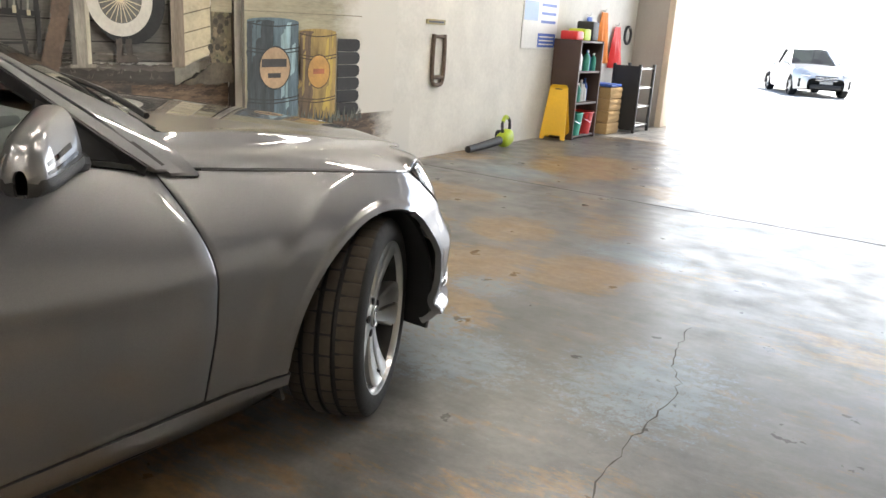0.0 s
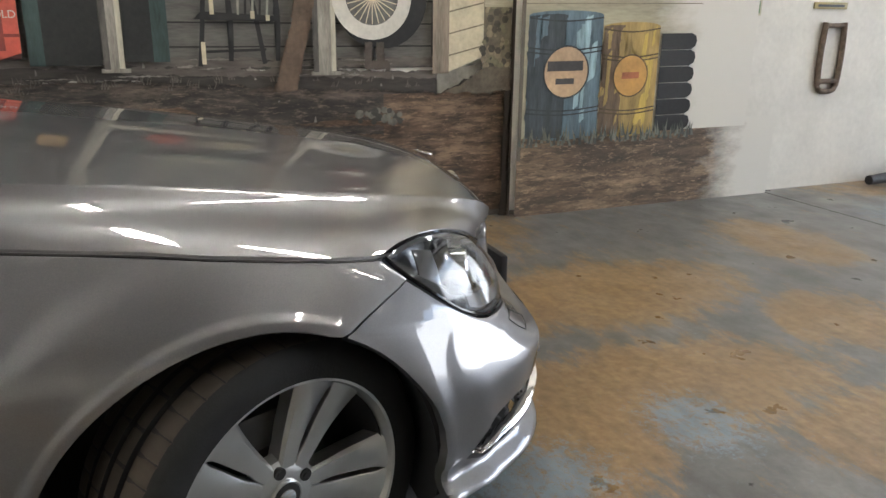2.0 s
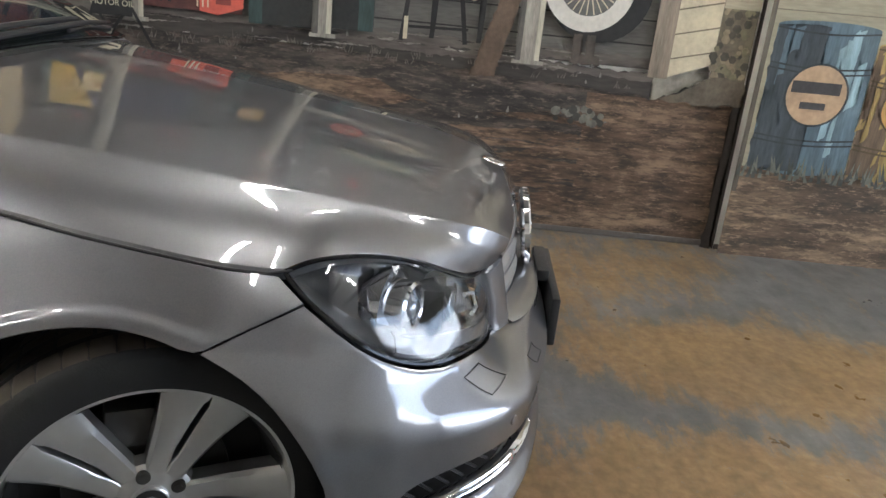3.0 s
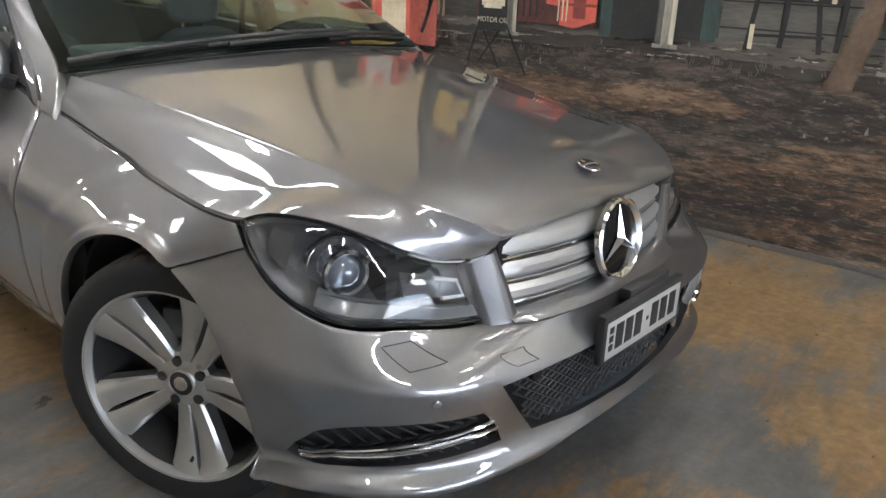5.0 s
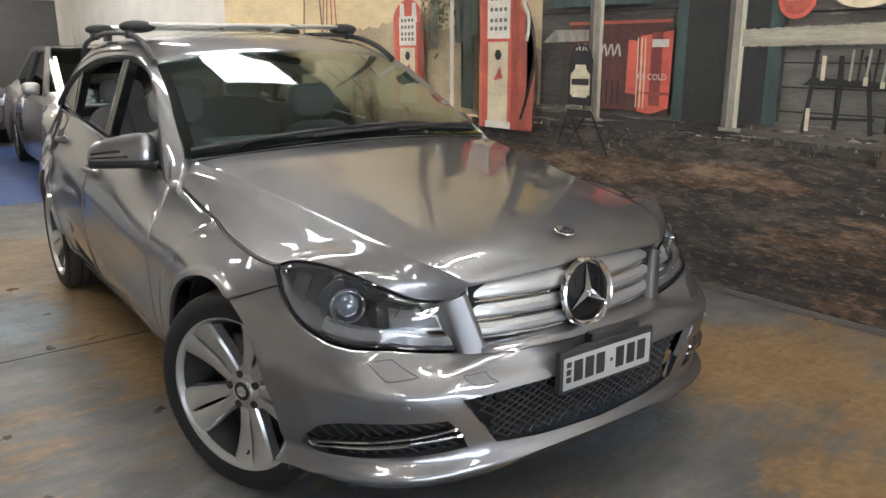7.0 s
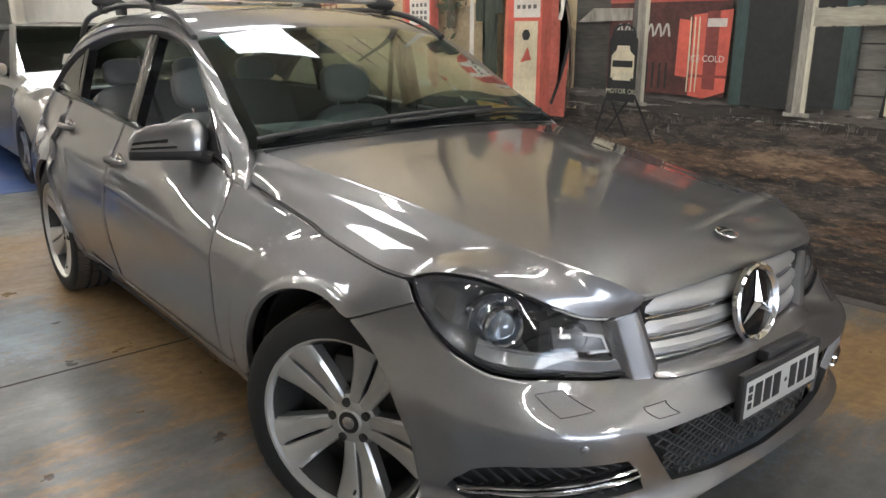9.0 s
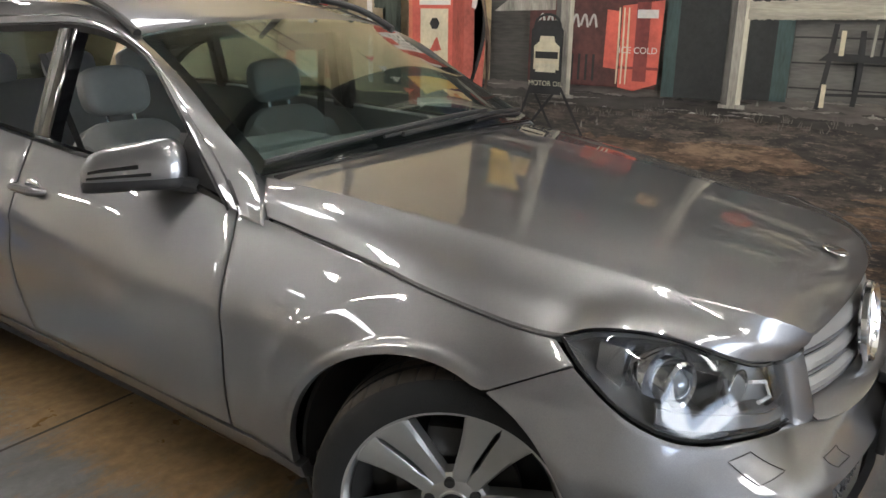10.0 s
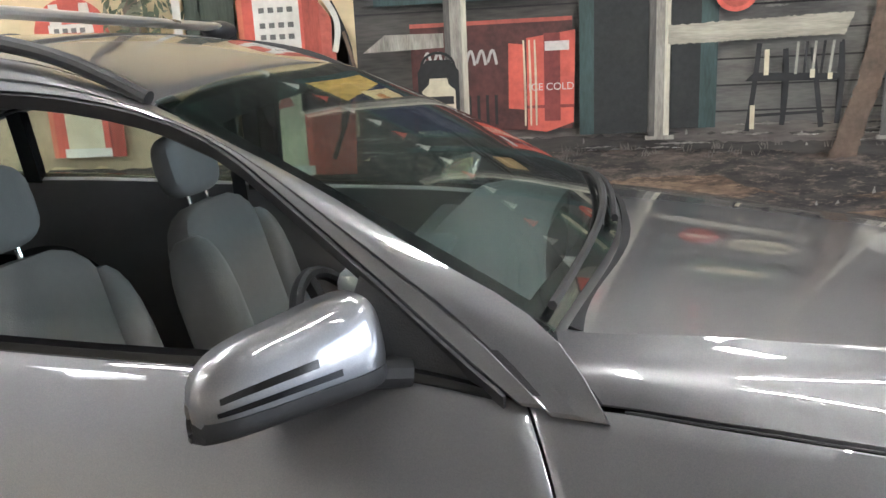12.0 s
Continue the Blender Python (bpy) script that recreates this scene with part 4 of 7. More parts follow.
        bmesh.ops.create_uvsphere(bmh, u_segments=20, v_segments=10, radius=1, matrix=Matrix.Translation((sg * (p[0] - .004), y + .012, z)) @ Matrix.Diagonal((.010, .055, .032, 1)))
        part("handle_recess", bmh, CHROME, par)
    # belt seal
    rows = [[np.array([belt_x(y) + a, y, belt_z(y) + b]) for a, b in ((.004, -.012), (.010, -.004), (.008, .008), (-.012, .010), (-.03, .002))] for y in np.linspace(-.79, -3.20, 40)]
    part("belt_seal", bm_sheet(rows, .006, .001, mirror=mir, flip=True), GLOSSBLACK, car, "black belt seal")
    # roof frame with both pillars' outer skin
    T = path3([(.772, -.748, .872), (.748, -.845, .942), (.722, -.945, 1.020), (.697, -1.05, 1.103), (.678, -1.125, 1.160), (.658, -1.22, 1.228), (.642, -1.38, 1.288), (.634, -1.60, 1.322), (.632, -1.9, 1.322), (.636, -2.26, 1.308), (.648, -2.6, 1.262), (.674, -2.9, 1.180), (.716, -3.18, 1.020)])
    R = path3([(.774, -.622, .861), (.712, -.700, .955), (.674, -.86, 1.042), (.642, -1.01, 1.122), (.618, -1.17, 1.204), (.598, -1.33, 1.278), (.582, -1.55, 1.358), (.574, -1.9, 1.392), (.570, -2.3, 1.392), (.565, -2.75, 1.355), (.545, -3.1, 1.275), (.53, -3.36, 1.15)])
    fr, pl = [], []
    for t in steps(50, .003):
        a, b = T(t), R(t)
        bulge = .010 * smooth((t - .02) / .14)
        pt = lambda v: a + (b - a) * v + np.array([1.0, 0, .6]) * bulge * math.sin(math.pi * v)
        fr.append([pt(v) + np.array([-.004, 0, 0]) for v in (0, .03, .1, .2, .27, .30)])
        sink = np.array([-.4, 0, -1.0]) * .010 * (1 - smooth(t / .10))
        pl.append([pt(v) + sink for v in (.325, .35, .42, .52, .62, .72, .82, .92, .98, 1)])
    part("door_frame", bm_sheet(fr, .02, .003, mirror=mir, flip=True), PAINT, car)
    part("roof_frame", bm_sheet(pl, .03, .004, mirror=mir, flip=True), PAINT, car)
    part("frame_gasket", bm_sheet([[T(t) + (R(t) - T(t)) * v + np.array([-.004, 0, -.002]) for v in (.25, .38)] for t in np.linspace(0.01, .99, 50)], .01, 0, mirror=mir, flip=True), BLACK, car)
    # dark inner window frame
    rows = [[T(t) + np.array(d) for d in ((-.004, 0, -.002), (-.012, 0, -.022), (-.05, 0, -.018))] for t in np.linspace(.01, .985, 40)]
    part("window_seal", bm_sheet(rows, .006, 0, mirror=mir, flip=True), BLACK, car, "black window channel")
    # B and C pillars
    def pillar(y0, y1, lean, name, mt):
        rows = []
        for a in np.linspace(0, 1, 5):
            row = []
            for v in np.linspace(0, 1, 8):
                y = y0 + (y1 - y0) * a + lean * v
                t = min(max(float(np.interp(-y, [-T(k)[1] for k in np.linspace(0, 1, 60)], np.linspace(0, 1, 60))), 0), 1)
                tp, bt = T(t), np.array([belt_x(y), y, belt_z(y) - .01])
                row.append(bt + (np.array([tp[0], y, tp[2]]) - bt) * v + np.array([-.008, 0, 0]))
            rows.append(row)
        part(name, bm_sheet(rows, .04, .002, mirror=mir, flip=True), mt, car)
    pillar(-1.715, -1.775, .06, "b_pillar", GLOSSBLACK)
    pillar(-1.779, -1.835, .06, "b_pillar_trim", mat("satin_trim", (.09, .088, .084), .25, metal=.5))
    pillar(-2.64, -2.70, .02, "c_pillar", GLOSSBLACK)
    # glass: fixed rear quarter on both sides, door glass on the far side only
    def pane(y0, y1, name, mt):
        rows = []
        for y in np.linspace(y0, y1, 14):
            t = float(np.interp(-y, [-T(k)[1] for k in np.linspace(0, 1, 60)], np.linspace(0, 1, 60)))
            tp, bt = T(t), np.array([belt_x(y), y, belt_z(y)])
            rows.append([bt + (np.array([tp[0], y, tp[2]]) - bt) * v + np.array([-.016 + .008 * math.sin(math.pi * v), 0, 0]) for v in np.linspace(0, 1, 7)])
        g = part(name, bm_sheet(rows, .004, 0, mirror=mir, flip=True), mt, car)
        g.visible_shadow = False
    pane(-2.70, -3.17, "quarter_window", DARKGLASS if sg > 0 else SIDEGLASS)
    if sg < 0:
        pane(-1.03, -1.72, "front_door_window", SIDEGLASS)
        pane(-1.83, -2.64, "rear_door_window", SIDEGLASS)
    # mirror sail: black triangle in the window's front corner
    q = [T(.02), T(.115), np.array([belt_x(-1.03), -1.03, belt_z(-1.03)]), np.array([belt_x(-.80), -.80, belt_z(-.80)])]
    rows = [[q[0] + (q[1] - q[0]) * a + ((q[3] + (q[2] - q[3]) * a) - (q[0] + (q[1] - q[0]) * a)) * b + np.array([-.006, 0, 0]) for b in np.linspace(0, 1, 5)] for a in np.linspace(0, 1, 6)]
    part("mirror_sail", bm_sheet(rows, .012, .002, mirror=mir), BLACK, car, "black mirror sail panel")
    # roof rail on its feet
    rail = part("roof_rail", bm_tube([(sg * x, y, z) for x, y, z in [(.602, -1.36, 1.300), (.594, -1.50, 1.365), (.586, -1.75, 1.418), (.582, -2.2, 1.436), (.577, -2.65, 1.412), (.562, -2.98, 1.345), (.552, -3.08, 1.292)]], .014, 10, n=40), BLACK, car, "black roof rail")
    part("rail_foot", bm_box(sg * .575 - .012, sg * .575 + .012, -2.34, -2.24, 1.395, 1.450, .004), BLACK, rail)
    door_mirror(sg)


def belt_x(y):
    return on_skin(y, belt_z(y))[0]


def door_mirror(sg):
    """Silver mirror housing with two dark light slots over a black foot."""
    c0, c1 = Vector((.746, -.970, .930)), Vector((.938, -1.152, .922))
    ax = (c1 - c0).normalized()
    fwd = Vector((-ax.y, ax.x, 0)).normalized()
    if fwd.y < 0: fwd = -fwd
    rnd = lambda t: max(1 - abs((t - .48) / .545) ** 5, 0) ** .42
    top = lambda t: (.114 - .042 * max(t, 0)) * rnd(t)
    dep = lambda t: (.060 - .010 * max(t, 0)) * rnd(t)
    def mp(t, ang, grow=1.0):
        ca, sa = math.cos(ang), math.sin(ang)
        e = .50
        u = math.copysign(abs(ca) ** e, ca) * dep(t) * grow
        v = math.copysign(abs(sa) ** .62, sa)
        u *= 1 - .34 * max(v, 0) ** 1.5
        v = v * top(t) * grow if v > 0 else v * .030 * grow
        return c0 + (c1 - c0) * t + fwd * u + Vector((0, 0, 1)) * v
    def ring_mesh(ts, angs, grow):
        return [[tuple(mp(t, a, grow)) for t in ts] for a in angs]
    flipx = Matrix.Diagonal((sg, 1, 1, 1))
    root = part("door_mirror", bm_sheet(ring_mesh(np.linspace(-.06, 1.02, 40), np.linspace(-.06, 3.2, 34), 1), .006, .002, mirror=sg < 0), PAINT, car, "silver door mirror with black foot")
    ts = np.linspace(-.06, 1.02, 26)
    part("mirror_foot", bm_sheet(ring_mesh(ts, np.linspace(3.14, 6.285, 22), 1.05), .006, .002, mirror=sg < 0), BLACK, root)
    for lo, hi, t0, t1 in ((.16, .26, .40, .90), (.03, .075, .28, .92)):
        angs = np.linspace(lo, hi, 4)
        part("light_slot", bm_sheet([[tuple(mp(t, a, 1.015)) for t in np.linspace(t0, t1, 16)] for a in angs], .004, 0, mirror=sg < 0), GLOSSBLACK, root, "narrow dark light slot")
    part("mirror_glass", bm_sheet([[tuple(mp(t, a, .985)) for t in np.linspace(.06, .96, 6)] for a in np.linspace(2.3, 3.1, 6)], .003, 0, mirror=sg < 0, flip=True), CHROME, root)
    bm = bm_tube([(sg * .735, -.915, .902), (sg * .768, -.965, .912), (sg * .82, -1.02, .920)], lambda t: .024 - .004 * t, 10)
    part("mirror_arm", bm, BLACK, root)


side(1), side(-1)

# -- roof, windscreen, rear glass
RR = path3([(.596, -1.36, 1.290), (.582, -1.55, 1.358), (.574, -1.9, 1.392), (.570, -2.3, 1.392), (.565, -2.75, 1.355), (.545, -3.1, 1.275)])
def roof_point(b, s):
    e = RR(b)
    y = e[1] + (.075 * (1 - s * s) if b < .5 else -.06 * (1 - s * s)) * abs(1 - 2 * b) ** 2
    return np.array([e[0] * s * .995, y, e[2] + .045 * (1 - s * s) ** .9 + .004])
part("roof", bm_sheet([[roof_point(b, s) for s in np.linspace(-1, 1, 25)] for b in steps(24, .004)], .02, .003), PAINT, car)
part("headliner", bm_sheet([[roof_point(b, s) + np.array([0, 0, -.035]) for s in np.linspace(-.97, .97, 9)] for b in np.linspace(.03, .97, 9)], .006, 0), HEADLINER, car)
WB = path3([(-.708, -.702, .955), (-.60, -.675, .963), (-.35, -.610, .985), (0, -.585, .996), (.35, -.610, .985), (.60, -.675, .963), (.708, -.702, .955)])
WT = path3([(-.594, -1.358, 1.292), (-.40, -1.315, 1.322), (0, -1.290, 1.340), (.40, -1.315, 1.322), (.594, -1.358, 1.292)])
def ws_point(u, v, d=0.0):
    a, b = WB(u), WT(u)
    return a + (b - a) * v + np.array([0, .52, .85]) * (.022 * math.sin(math.pi * v) * math.sin(math.pi * u) - d if 0 < u < 1 else -d)
ws = part("windscreen", bm_sheet([[ws_point(u, v) for v in np.linspace(0, 1, 13)] for u in np.linspace(0.004, .996, 25)], .005, 0), WSCREEN, car, "clear laminated windscreen")
ws.visible_shadow = False
# black ceramic border
for nm, f in (("screen_border", lambda t, k: ws_point(.004 + .034 * k, t, .006)), ("screen_border", lambda t, k: ws_point(.996 - .034 * k, t, .006)), ("screen_border", lambda t, k: ws_point(t, .0 + .075 * k, .006)), ("screen_border", lambda t, k: ws_point(t, 1 - .03 * k, .006))):
    part(nm, bm_sheet([[f(.01 + .98 * t, k) for k in (0, .5, 1)] for t in np.linspace(0, 1, 24)], .002, 0), GLOSSBLACK, ws)
part("shade_band", bm_sheet([[ws_point(u, v, .004) for v in np.linspace(.87, .99, 4)] for u in np.linspace(.02, .98, 20)], .001, 0), thin_glass("blue_shade_band", (.35, .55, .62), .05), ws)
# cowl and wipers
part("cowl", bm_sheet([[WB(u) + np.array([0, .004 + .05 * (1 - v), -.045 + .02 * v]) for v in (0, .5, 1)] for u in np.linspace(.03, .97, 25)], .02, 0), SHELL, car, "black cowl below the windscreen")
for pts in ([(.02, .03), (.30, .055), (.62, .075), (.70, .08)], [(.34, .02), (.62, .045), (.90, .07), (.96, .07)]):
    w = part("wiper", bm_tube([tuple(ws_point(1 - a, b, -.020)) for a, b in pts], .008, 6, n=16), BLACK, car, "black windscreen wiper")
    part("wiper_blade", bm_tube([tuple(ws_point(1 - a, b - .012, -.008)) for a, b in pts[1:]], .006, 5, n=16), BLACK, w)
part("rear_window", bm_sheet([[np.array([.50 * s * (1 + .14 * (1 - v)), -3.30 - .34 * (1 - v) - .06 * (1 - s * s), 1.27 - .30 * (1 - v) + .02 * (1 - s * s)]) for v in np.linspace(0, 1, 6)] for s in np.linspace(-1, 1, 11)], .005, 0), DARKGLASS, car)
part("tailgate_panel", bm_sheet([[np.array([.60 * s, -3.62 - .07 * (1 - s * s) + .05 * v, .93 + .06 * v]) for v in (0, .5, 1)] for s in np.linspace(-1, 1, 11)], .02, 0), PAINT, car)
# roof bars
for y in (-1.80, -2.55):
    bar = part("roof_bar", bm_sheet([[(x, y + .034 * math.cos(a), 1.470 + .013 * math.sin(a)) for a in np.linspace(0, 2 * math.pi, 13)] for x in np.linspace(-.50, .50, 5)], .003, 0, flip=True), BRUSHED, car, "silver aero roof bar with black feet")
    for sg in (1, -1):
        bm = bmesh.new()
        bmesh.ops.create_uvsphere(bm, u_segments=20, v_segments=12, radius=1, matrix=Matrix.Translation((sg * .545, y, 1.460)) @ Matrix.Diagonal((.085, .045, .030, 1)))
        part("bar_foot", bm, BLACK, bar, "black plastic foot")
        part("foot_clamp", bm_box(sg * .583 - .018, sg * .583 + .018, y - .03, y + .03, 1.405, 1.460, .006), BLACK, bar)

# -- inner shell, near-black in place of shade so that seams read dark
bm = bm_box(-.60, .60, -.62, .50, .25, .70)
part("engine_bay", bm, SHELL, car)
part("floor_pan", bm_box(-.74, .74, -3.5, -.55, .19, .26), CARPET, car)
for sg in (1, -1):
    part("inner_sill", bm_box(sg * .77 - .03, sg * .77 + .03, -2.36, -.40, .20, .30), SHELL, car)
    rows = [[(on_skin(y, min(z, belt_z(y) - .01))[0] - .055, y, min(z, belt_z(y) - .01)) for z in np.linspace(.30, .98, 6)] for y in np.linspace(-.80, -3.5, 16)]
    dc = part("door_card", bm_sheet(rows, .02, .004, mirror=sg < 0, flip=False), LEATHER, car, "grey leather door card")
part("firewall", bm_box(-.70, .70, -.70, -.66, .25, .90), SHELL, car)

# dashboard, steering wheel
rows = [[np.array([.69 * s, -.70 - .42 * v - .04 * (1 - s * s) * (1 - v), .945 + .03 * math.sin(math.pi * min(v * 1.2, 1)) - .10 * max(v - .7, 0) / .3 - .02 * s * s]) for v in np.linspace(0, 1, 10)] for s in np.linspace(-1, 1, 15)]
dash = part("dashboard", bm_sheet(rows, .05, .004, flip=True), DASH, car, "dark grey moulded dashboard")
part("dash_face", bm_box(-.68, .68, -1.14, -1.06, .60, .88, .02), DASH, dash)
part("binnacle", bm_box(.20, .52, -1.10, -.92, .93, .985, .02), DASH, dash)
sm = pose(.36, -1.13, .775, -62, 0, 0)
wheel = part("steering_wheel", bm_lathe([(.180 + .014 * math.cos(a), .014 * math.sin(a)) for a in np.linspace(0, 2 * math.pi, 10)[:-1]], sm, 40, closed=True), BLACK, car, "black leather steering wheel")
part("wheel_hub", bm_cyl(.062, .055, .04, sm, 24, bevel=.008), BLACK, wheel)
for a in (0, 90, 180):
    part("wheel_spoke", bm_box(.05, .175, -.018, .018, -.010, .010, .005, m=sm @ pose(0, 0, 0, 0, 0, -a)), BLACK, wheel)
part("interior_mirror", bm_box(-.12, .12, -1.29, -1.27, 1.235, 1.295, .012), BLACK, car, "black rear-view mirror")


def blob(sx, sy, sz, m, e=.6, nu=20, nv=12):
    """A soft cushion form."""
    bm = bmesh.new()
    g = []
    for i in range(nu):
        a = 2 * math.pi * i / nu
        row = []
        for j in range(nv + 1):
            b = -math.pi / 2 + math.pi * j / nv
            pw = lambda q: math.copysign(abs(q) ** e, q)
            row.append(bm.verts.new(m @ Vector((sx * pw(math.cos(b)) * pw(math.cos(a)), sy * pw(math.cos(b)) * pw(math.sin(a)), sz * pw(math.sin(b))))))
        g.append(row)
    for i in range(nu):
        for j in range(nv):
            bm.faces.new((g[i][j], g[(i + 1) % nu][j], g[(i + 1) % nu][j + 1], g[i][j + 1]))
    bmesh.ops.remove_doubles(bm, verts=bm.verts, dist=1e-5)
    bmesh.ops.recalc_face_normals(bm, faces=bm.faces)
    return bm


def seat(x, y, tilt=16):
    m = Matrix.Translation((x, y, -.095))
    s = part("front_seat", blob(.25, .27, .085, m @ pose(0, 0, .45, 6, 0, 0), .5), LEATHER, car, "light grey leather front seat")
    part("seat_back", blob(.245, .075, .33, m @ pose(0, -.30, .74, tilt, 0, 0), .55), LEATHER, s)
    for q in (-.205, .205):
        part("bolster", blob(.05, .095, .28, m @ pose(q, -.27, .72, tilt, 0, 0), .7), LEATHER, s)
    hr = part("headrest", blob(.135, .052, .095, m @ pose(0, -.435, 1.165, tilt - 4, 0, 0), .6), LEATHER, s)
    for q in (-.055, .055):
        part("headrest_post", bm_tube([m @ Vector((q, -.395, 1.0)), m @ Vector((q, -.42, 1.12))], .007, 8, smooth=False), CHROME, hr)
    part("seat_base", bm_box(x - .22, x + .22, y - .26, y + .22, .26, .36, .02), CARPET, s)


seat(.36, -1.51), seat(-.36, -1.43)
rs = part("rear_seat", blob(.60, .26, .09, pose(0, -2.55, .50, 8, 0, 0), .4), LEATHER, car, "light grey leather rear bench")
part("rear_seat_back", blob(.60, .08, .30, pose(0, -2.86, .76, 20, 0, 0), .4), LEATHER, rs)
for x in (-.38, 0, .38):
    part("rear_headrest", blob(.125, .05, .075, pose(x, -2.95, 1.10, 14, 0, 0), .6), LEATHER, rs)
for x in (.655, -.655):
    part("seat_belt", bm_sheet([[(x - .16 * math.copysign(1, x) * t, -1.86 + .12 * t + q, 1.22 - .78 * t) for q in (-.024, .024)] for t in np.linspace(0, 1, 6)], .002, 0), BLACK, car, "black seat belt")
part("load_cover", bm_box(-.58, .58, -3.5, -3.0, .90, .92, .005), CARPET, car)

# -- wheels
def road_wheel(x, y, steer, sg):
    m = pose(x, y, .330, 0, 0, steer) @ Matrix.Diagonal((1.04, 1.04, 1.04, 1)) @ (pose(0, 0, 0, 0, 90, 0) if sg > 0 else pose(0, 0, 0, 0, -90, 0))   # local z points outwards
    w = new("wheel")
    w.parent, w.empty_display_size = car, .1
    w.matrix_local = m
    I = Matrix()
    hw = .112
    prof, flags = [], []
    for r, z, f in [(.241, -.100, 0), (.246, -.112, 0), (.270, -.120, 0), (.292, -.115, 0), (.306, -.106, 1), (.312, -.096, 1), (.3145, -.070, 1), (.3145, -.062, 0), (.307, -.060, 0), (.307, -.050, 0), (.316, -.048, 0), (.317, -.018, 2), (.317, -.014, 2), (.308, -.012, 0),
                    (.308, -.001, 0), (.317, .001, 2), (.317, .034, 2), (.308, .036, 0), (.308, .046, 0), (.3155, .048, 0), (.3145, .070, 1), (.312, .096, 1), (.306, .106, 1), (.292, .115, 0), (.270, .120, 0), (.250, .114, 0), (.243, .100, 0)]:
        prof.append((r + .010 * smooth((r - .25) / .06), z)), flags.append(f)
    tw = lambda s, k: -.002 if flags[k] == 1 and s % 4 == 0 else 0
    tyre = part("tyre", bm_lathe(prof, I, 192, tweak=tw), RUBBER, w, "black road tyre with worn tread")
    # worn ribs of the tread, with cross cuts on the shoulders
    for ring in ([(.3096, -.101), (.3126, -.095), (.3150, -.070), (.3151, -.062)], [(.3166, -.0478), (.3176, -.040), (.3176, -.022), (.3172, -.0144)],
                 [(.3172, .0014), (.3176, .010), (.3176, .026), (.3172, .0338)], [(.3160, .0484), (.3151, .070), (.3126, .095), (.3096, .101)]):
        wide = abs(ring[0][1]) > .06 or abs(ring[-1][1]) > .06
        part("tread_rib", bm_lathe([(r + .010, z) for r, z in ring], I, 384, tweak=lambda q, k: (-.003 if q % 8 == 0 else 0) if wide else (-.0015 if q % 12 == 2 else 0)), TREAD, tyre)
    rim = part("rim", bm_lathe([(.245, .098), (.253, .108), (.252, .114), (.244, .112), (.238, .098), (.224, .06), (.217, -.02), (.226, -.09), (.242, -.10)], I, 96), ALLOY, w, "silver five-twin-spoke alloy rim")
    part("barrel", bm_lathe([(.233, .094), (.221, .055), (.214, -.02), (.10, -.03), (.0, -.03)], I, 64), ALLOY_DARK, rim)
    # spokes: twin blades, sharp-edged, with a slot between them
    for k in range(5):
        for s in (1, -1):
            mk = I @ pose(0, 0, 0, 0, 0, 72 * k + 64)
            bm = bmesh.new()
            rows = []
            for i in range(17):
                t = i / 16
                r = .038 + .206 * t
                inner = s * (.0006 + .0050 * smooth((t - .20) / .16) * (1 - smooth((t - .86) / .10)))
                outer = s * (.031 + .046 * t + .014 * t ** 3)
                z = .071 - .012 * math.sin(math.pi * t * .9) + .036 * t
                wd = outer - inner
                rows.append([(inner, r, z - .030), (inner, r, z - .002), (inner + wd * .06, r, z), (inner + wd * .50, r, z + .001), (outer - wd * .16, r, z), (outer, r, z - .007), (outer + s * .001, r, z - .040)])
            bm = bm_sheet(rows, .012, 0, flip=s > 0)
            bmesh.ops.transform(bm, matrix=mk, verts=bm.verts)
            bmesh.ops.recalc_face_normals(bm, faces=bm.faces)
            part("spoke", bm, ALLOY, rim)
    hub = part("hub", bm_lathe([(.0, .074), (.038, .074), (.060, .072), (.076, .064), (.082, .04)], I, 48), ALLOY, rim)
    for k in range(5):
        mk = pose(0, 0, 0, 0, 0, 72 * k + 46)
        part("lug_recess", bm_cyl(.0125, .0125, .02, mk @ pose(.055, 0, .0665), 18), DARKMETAL, hub)
        part("lug_bolt", bm_cyl(.008, .007, .012, mk @ pose(.055, 0, .072), 6), DARKMETAL, hub)
    cap = part("centre_cap", bm_cyl(.034, .031, .008, pose(0, 0, .077), 40, bevel=.002), ALLOY_DARK, hub, "round centre cap")
    part("cap_ring", bm_lathe([(.030, .080), (.033, .082), (.036, .080), (.036, .074)], I, 40), ALLOY, cap)
    part("cap_centre", bm_cyl(.019, .018, .004, pose(0, 0, .082), 30, bevel=.001), CHROME, cap)
    part("brake_disc", bm_lathe([(.06, .012), (.145, .012), (.147, .0), (.145, -.012), (.06, -.012)], I, 48), DARKMETAL, w, "steel brake disc")
    part("caliper", bm_box(-.17, -.09, -.07, .07, -.03, .035, .012), DARKMETAL, w)
    part("valve", bm_cyl(.005, .004, .03, pose(.196, .02, .085, 0, 30, 0), 10), BLACK, w)
    return w


road_wheel(.775, 0, 25.5, 1)
road_wheel(-.775, 0, 23.5, -1)
road_wheel(.800, -2.76, 0, 1)
road_wheel(-.800, -2.76, 0, -1)

# ---- the mural painted on the block wall ----
mural = thing("mural", "old roadside petrol station mural painted on the block wall", "mural", pose(WX, 0, 0))
PA = {}


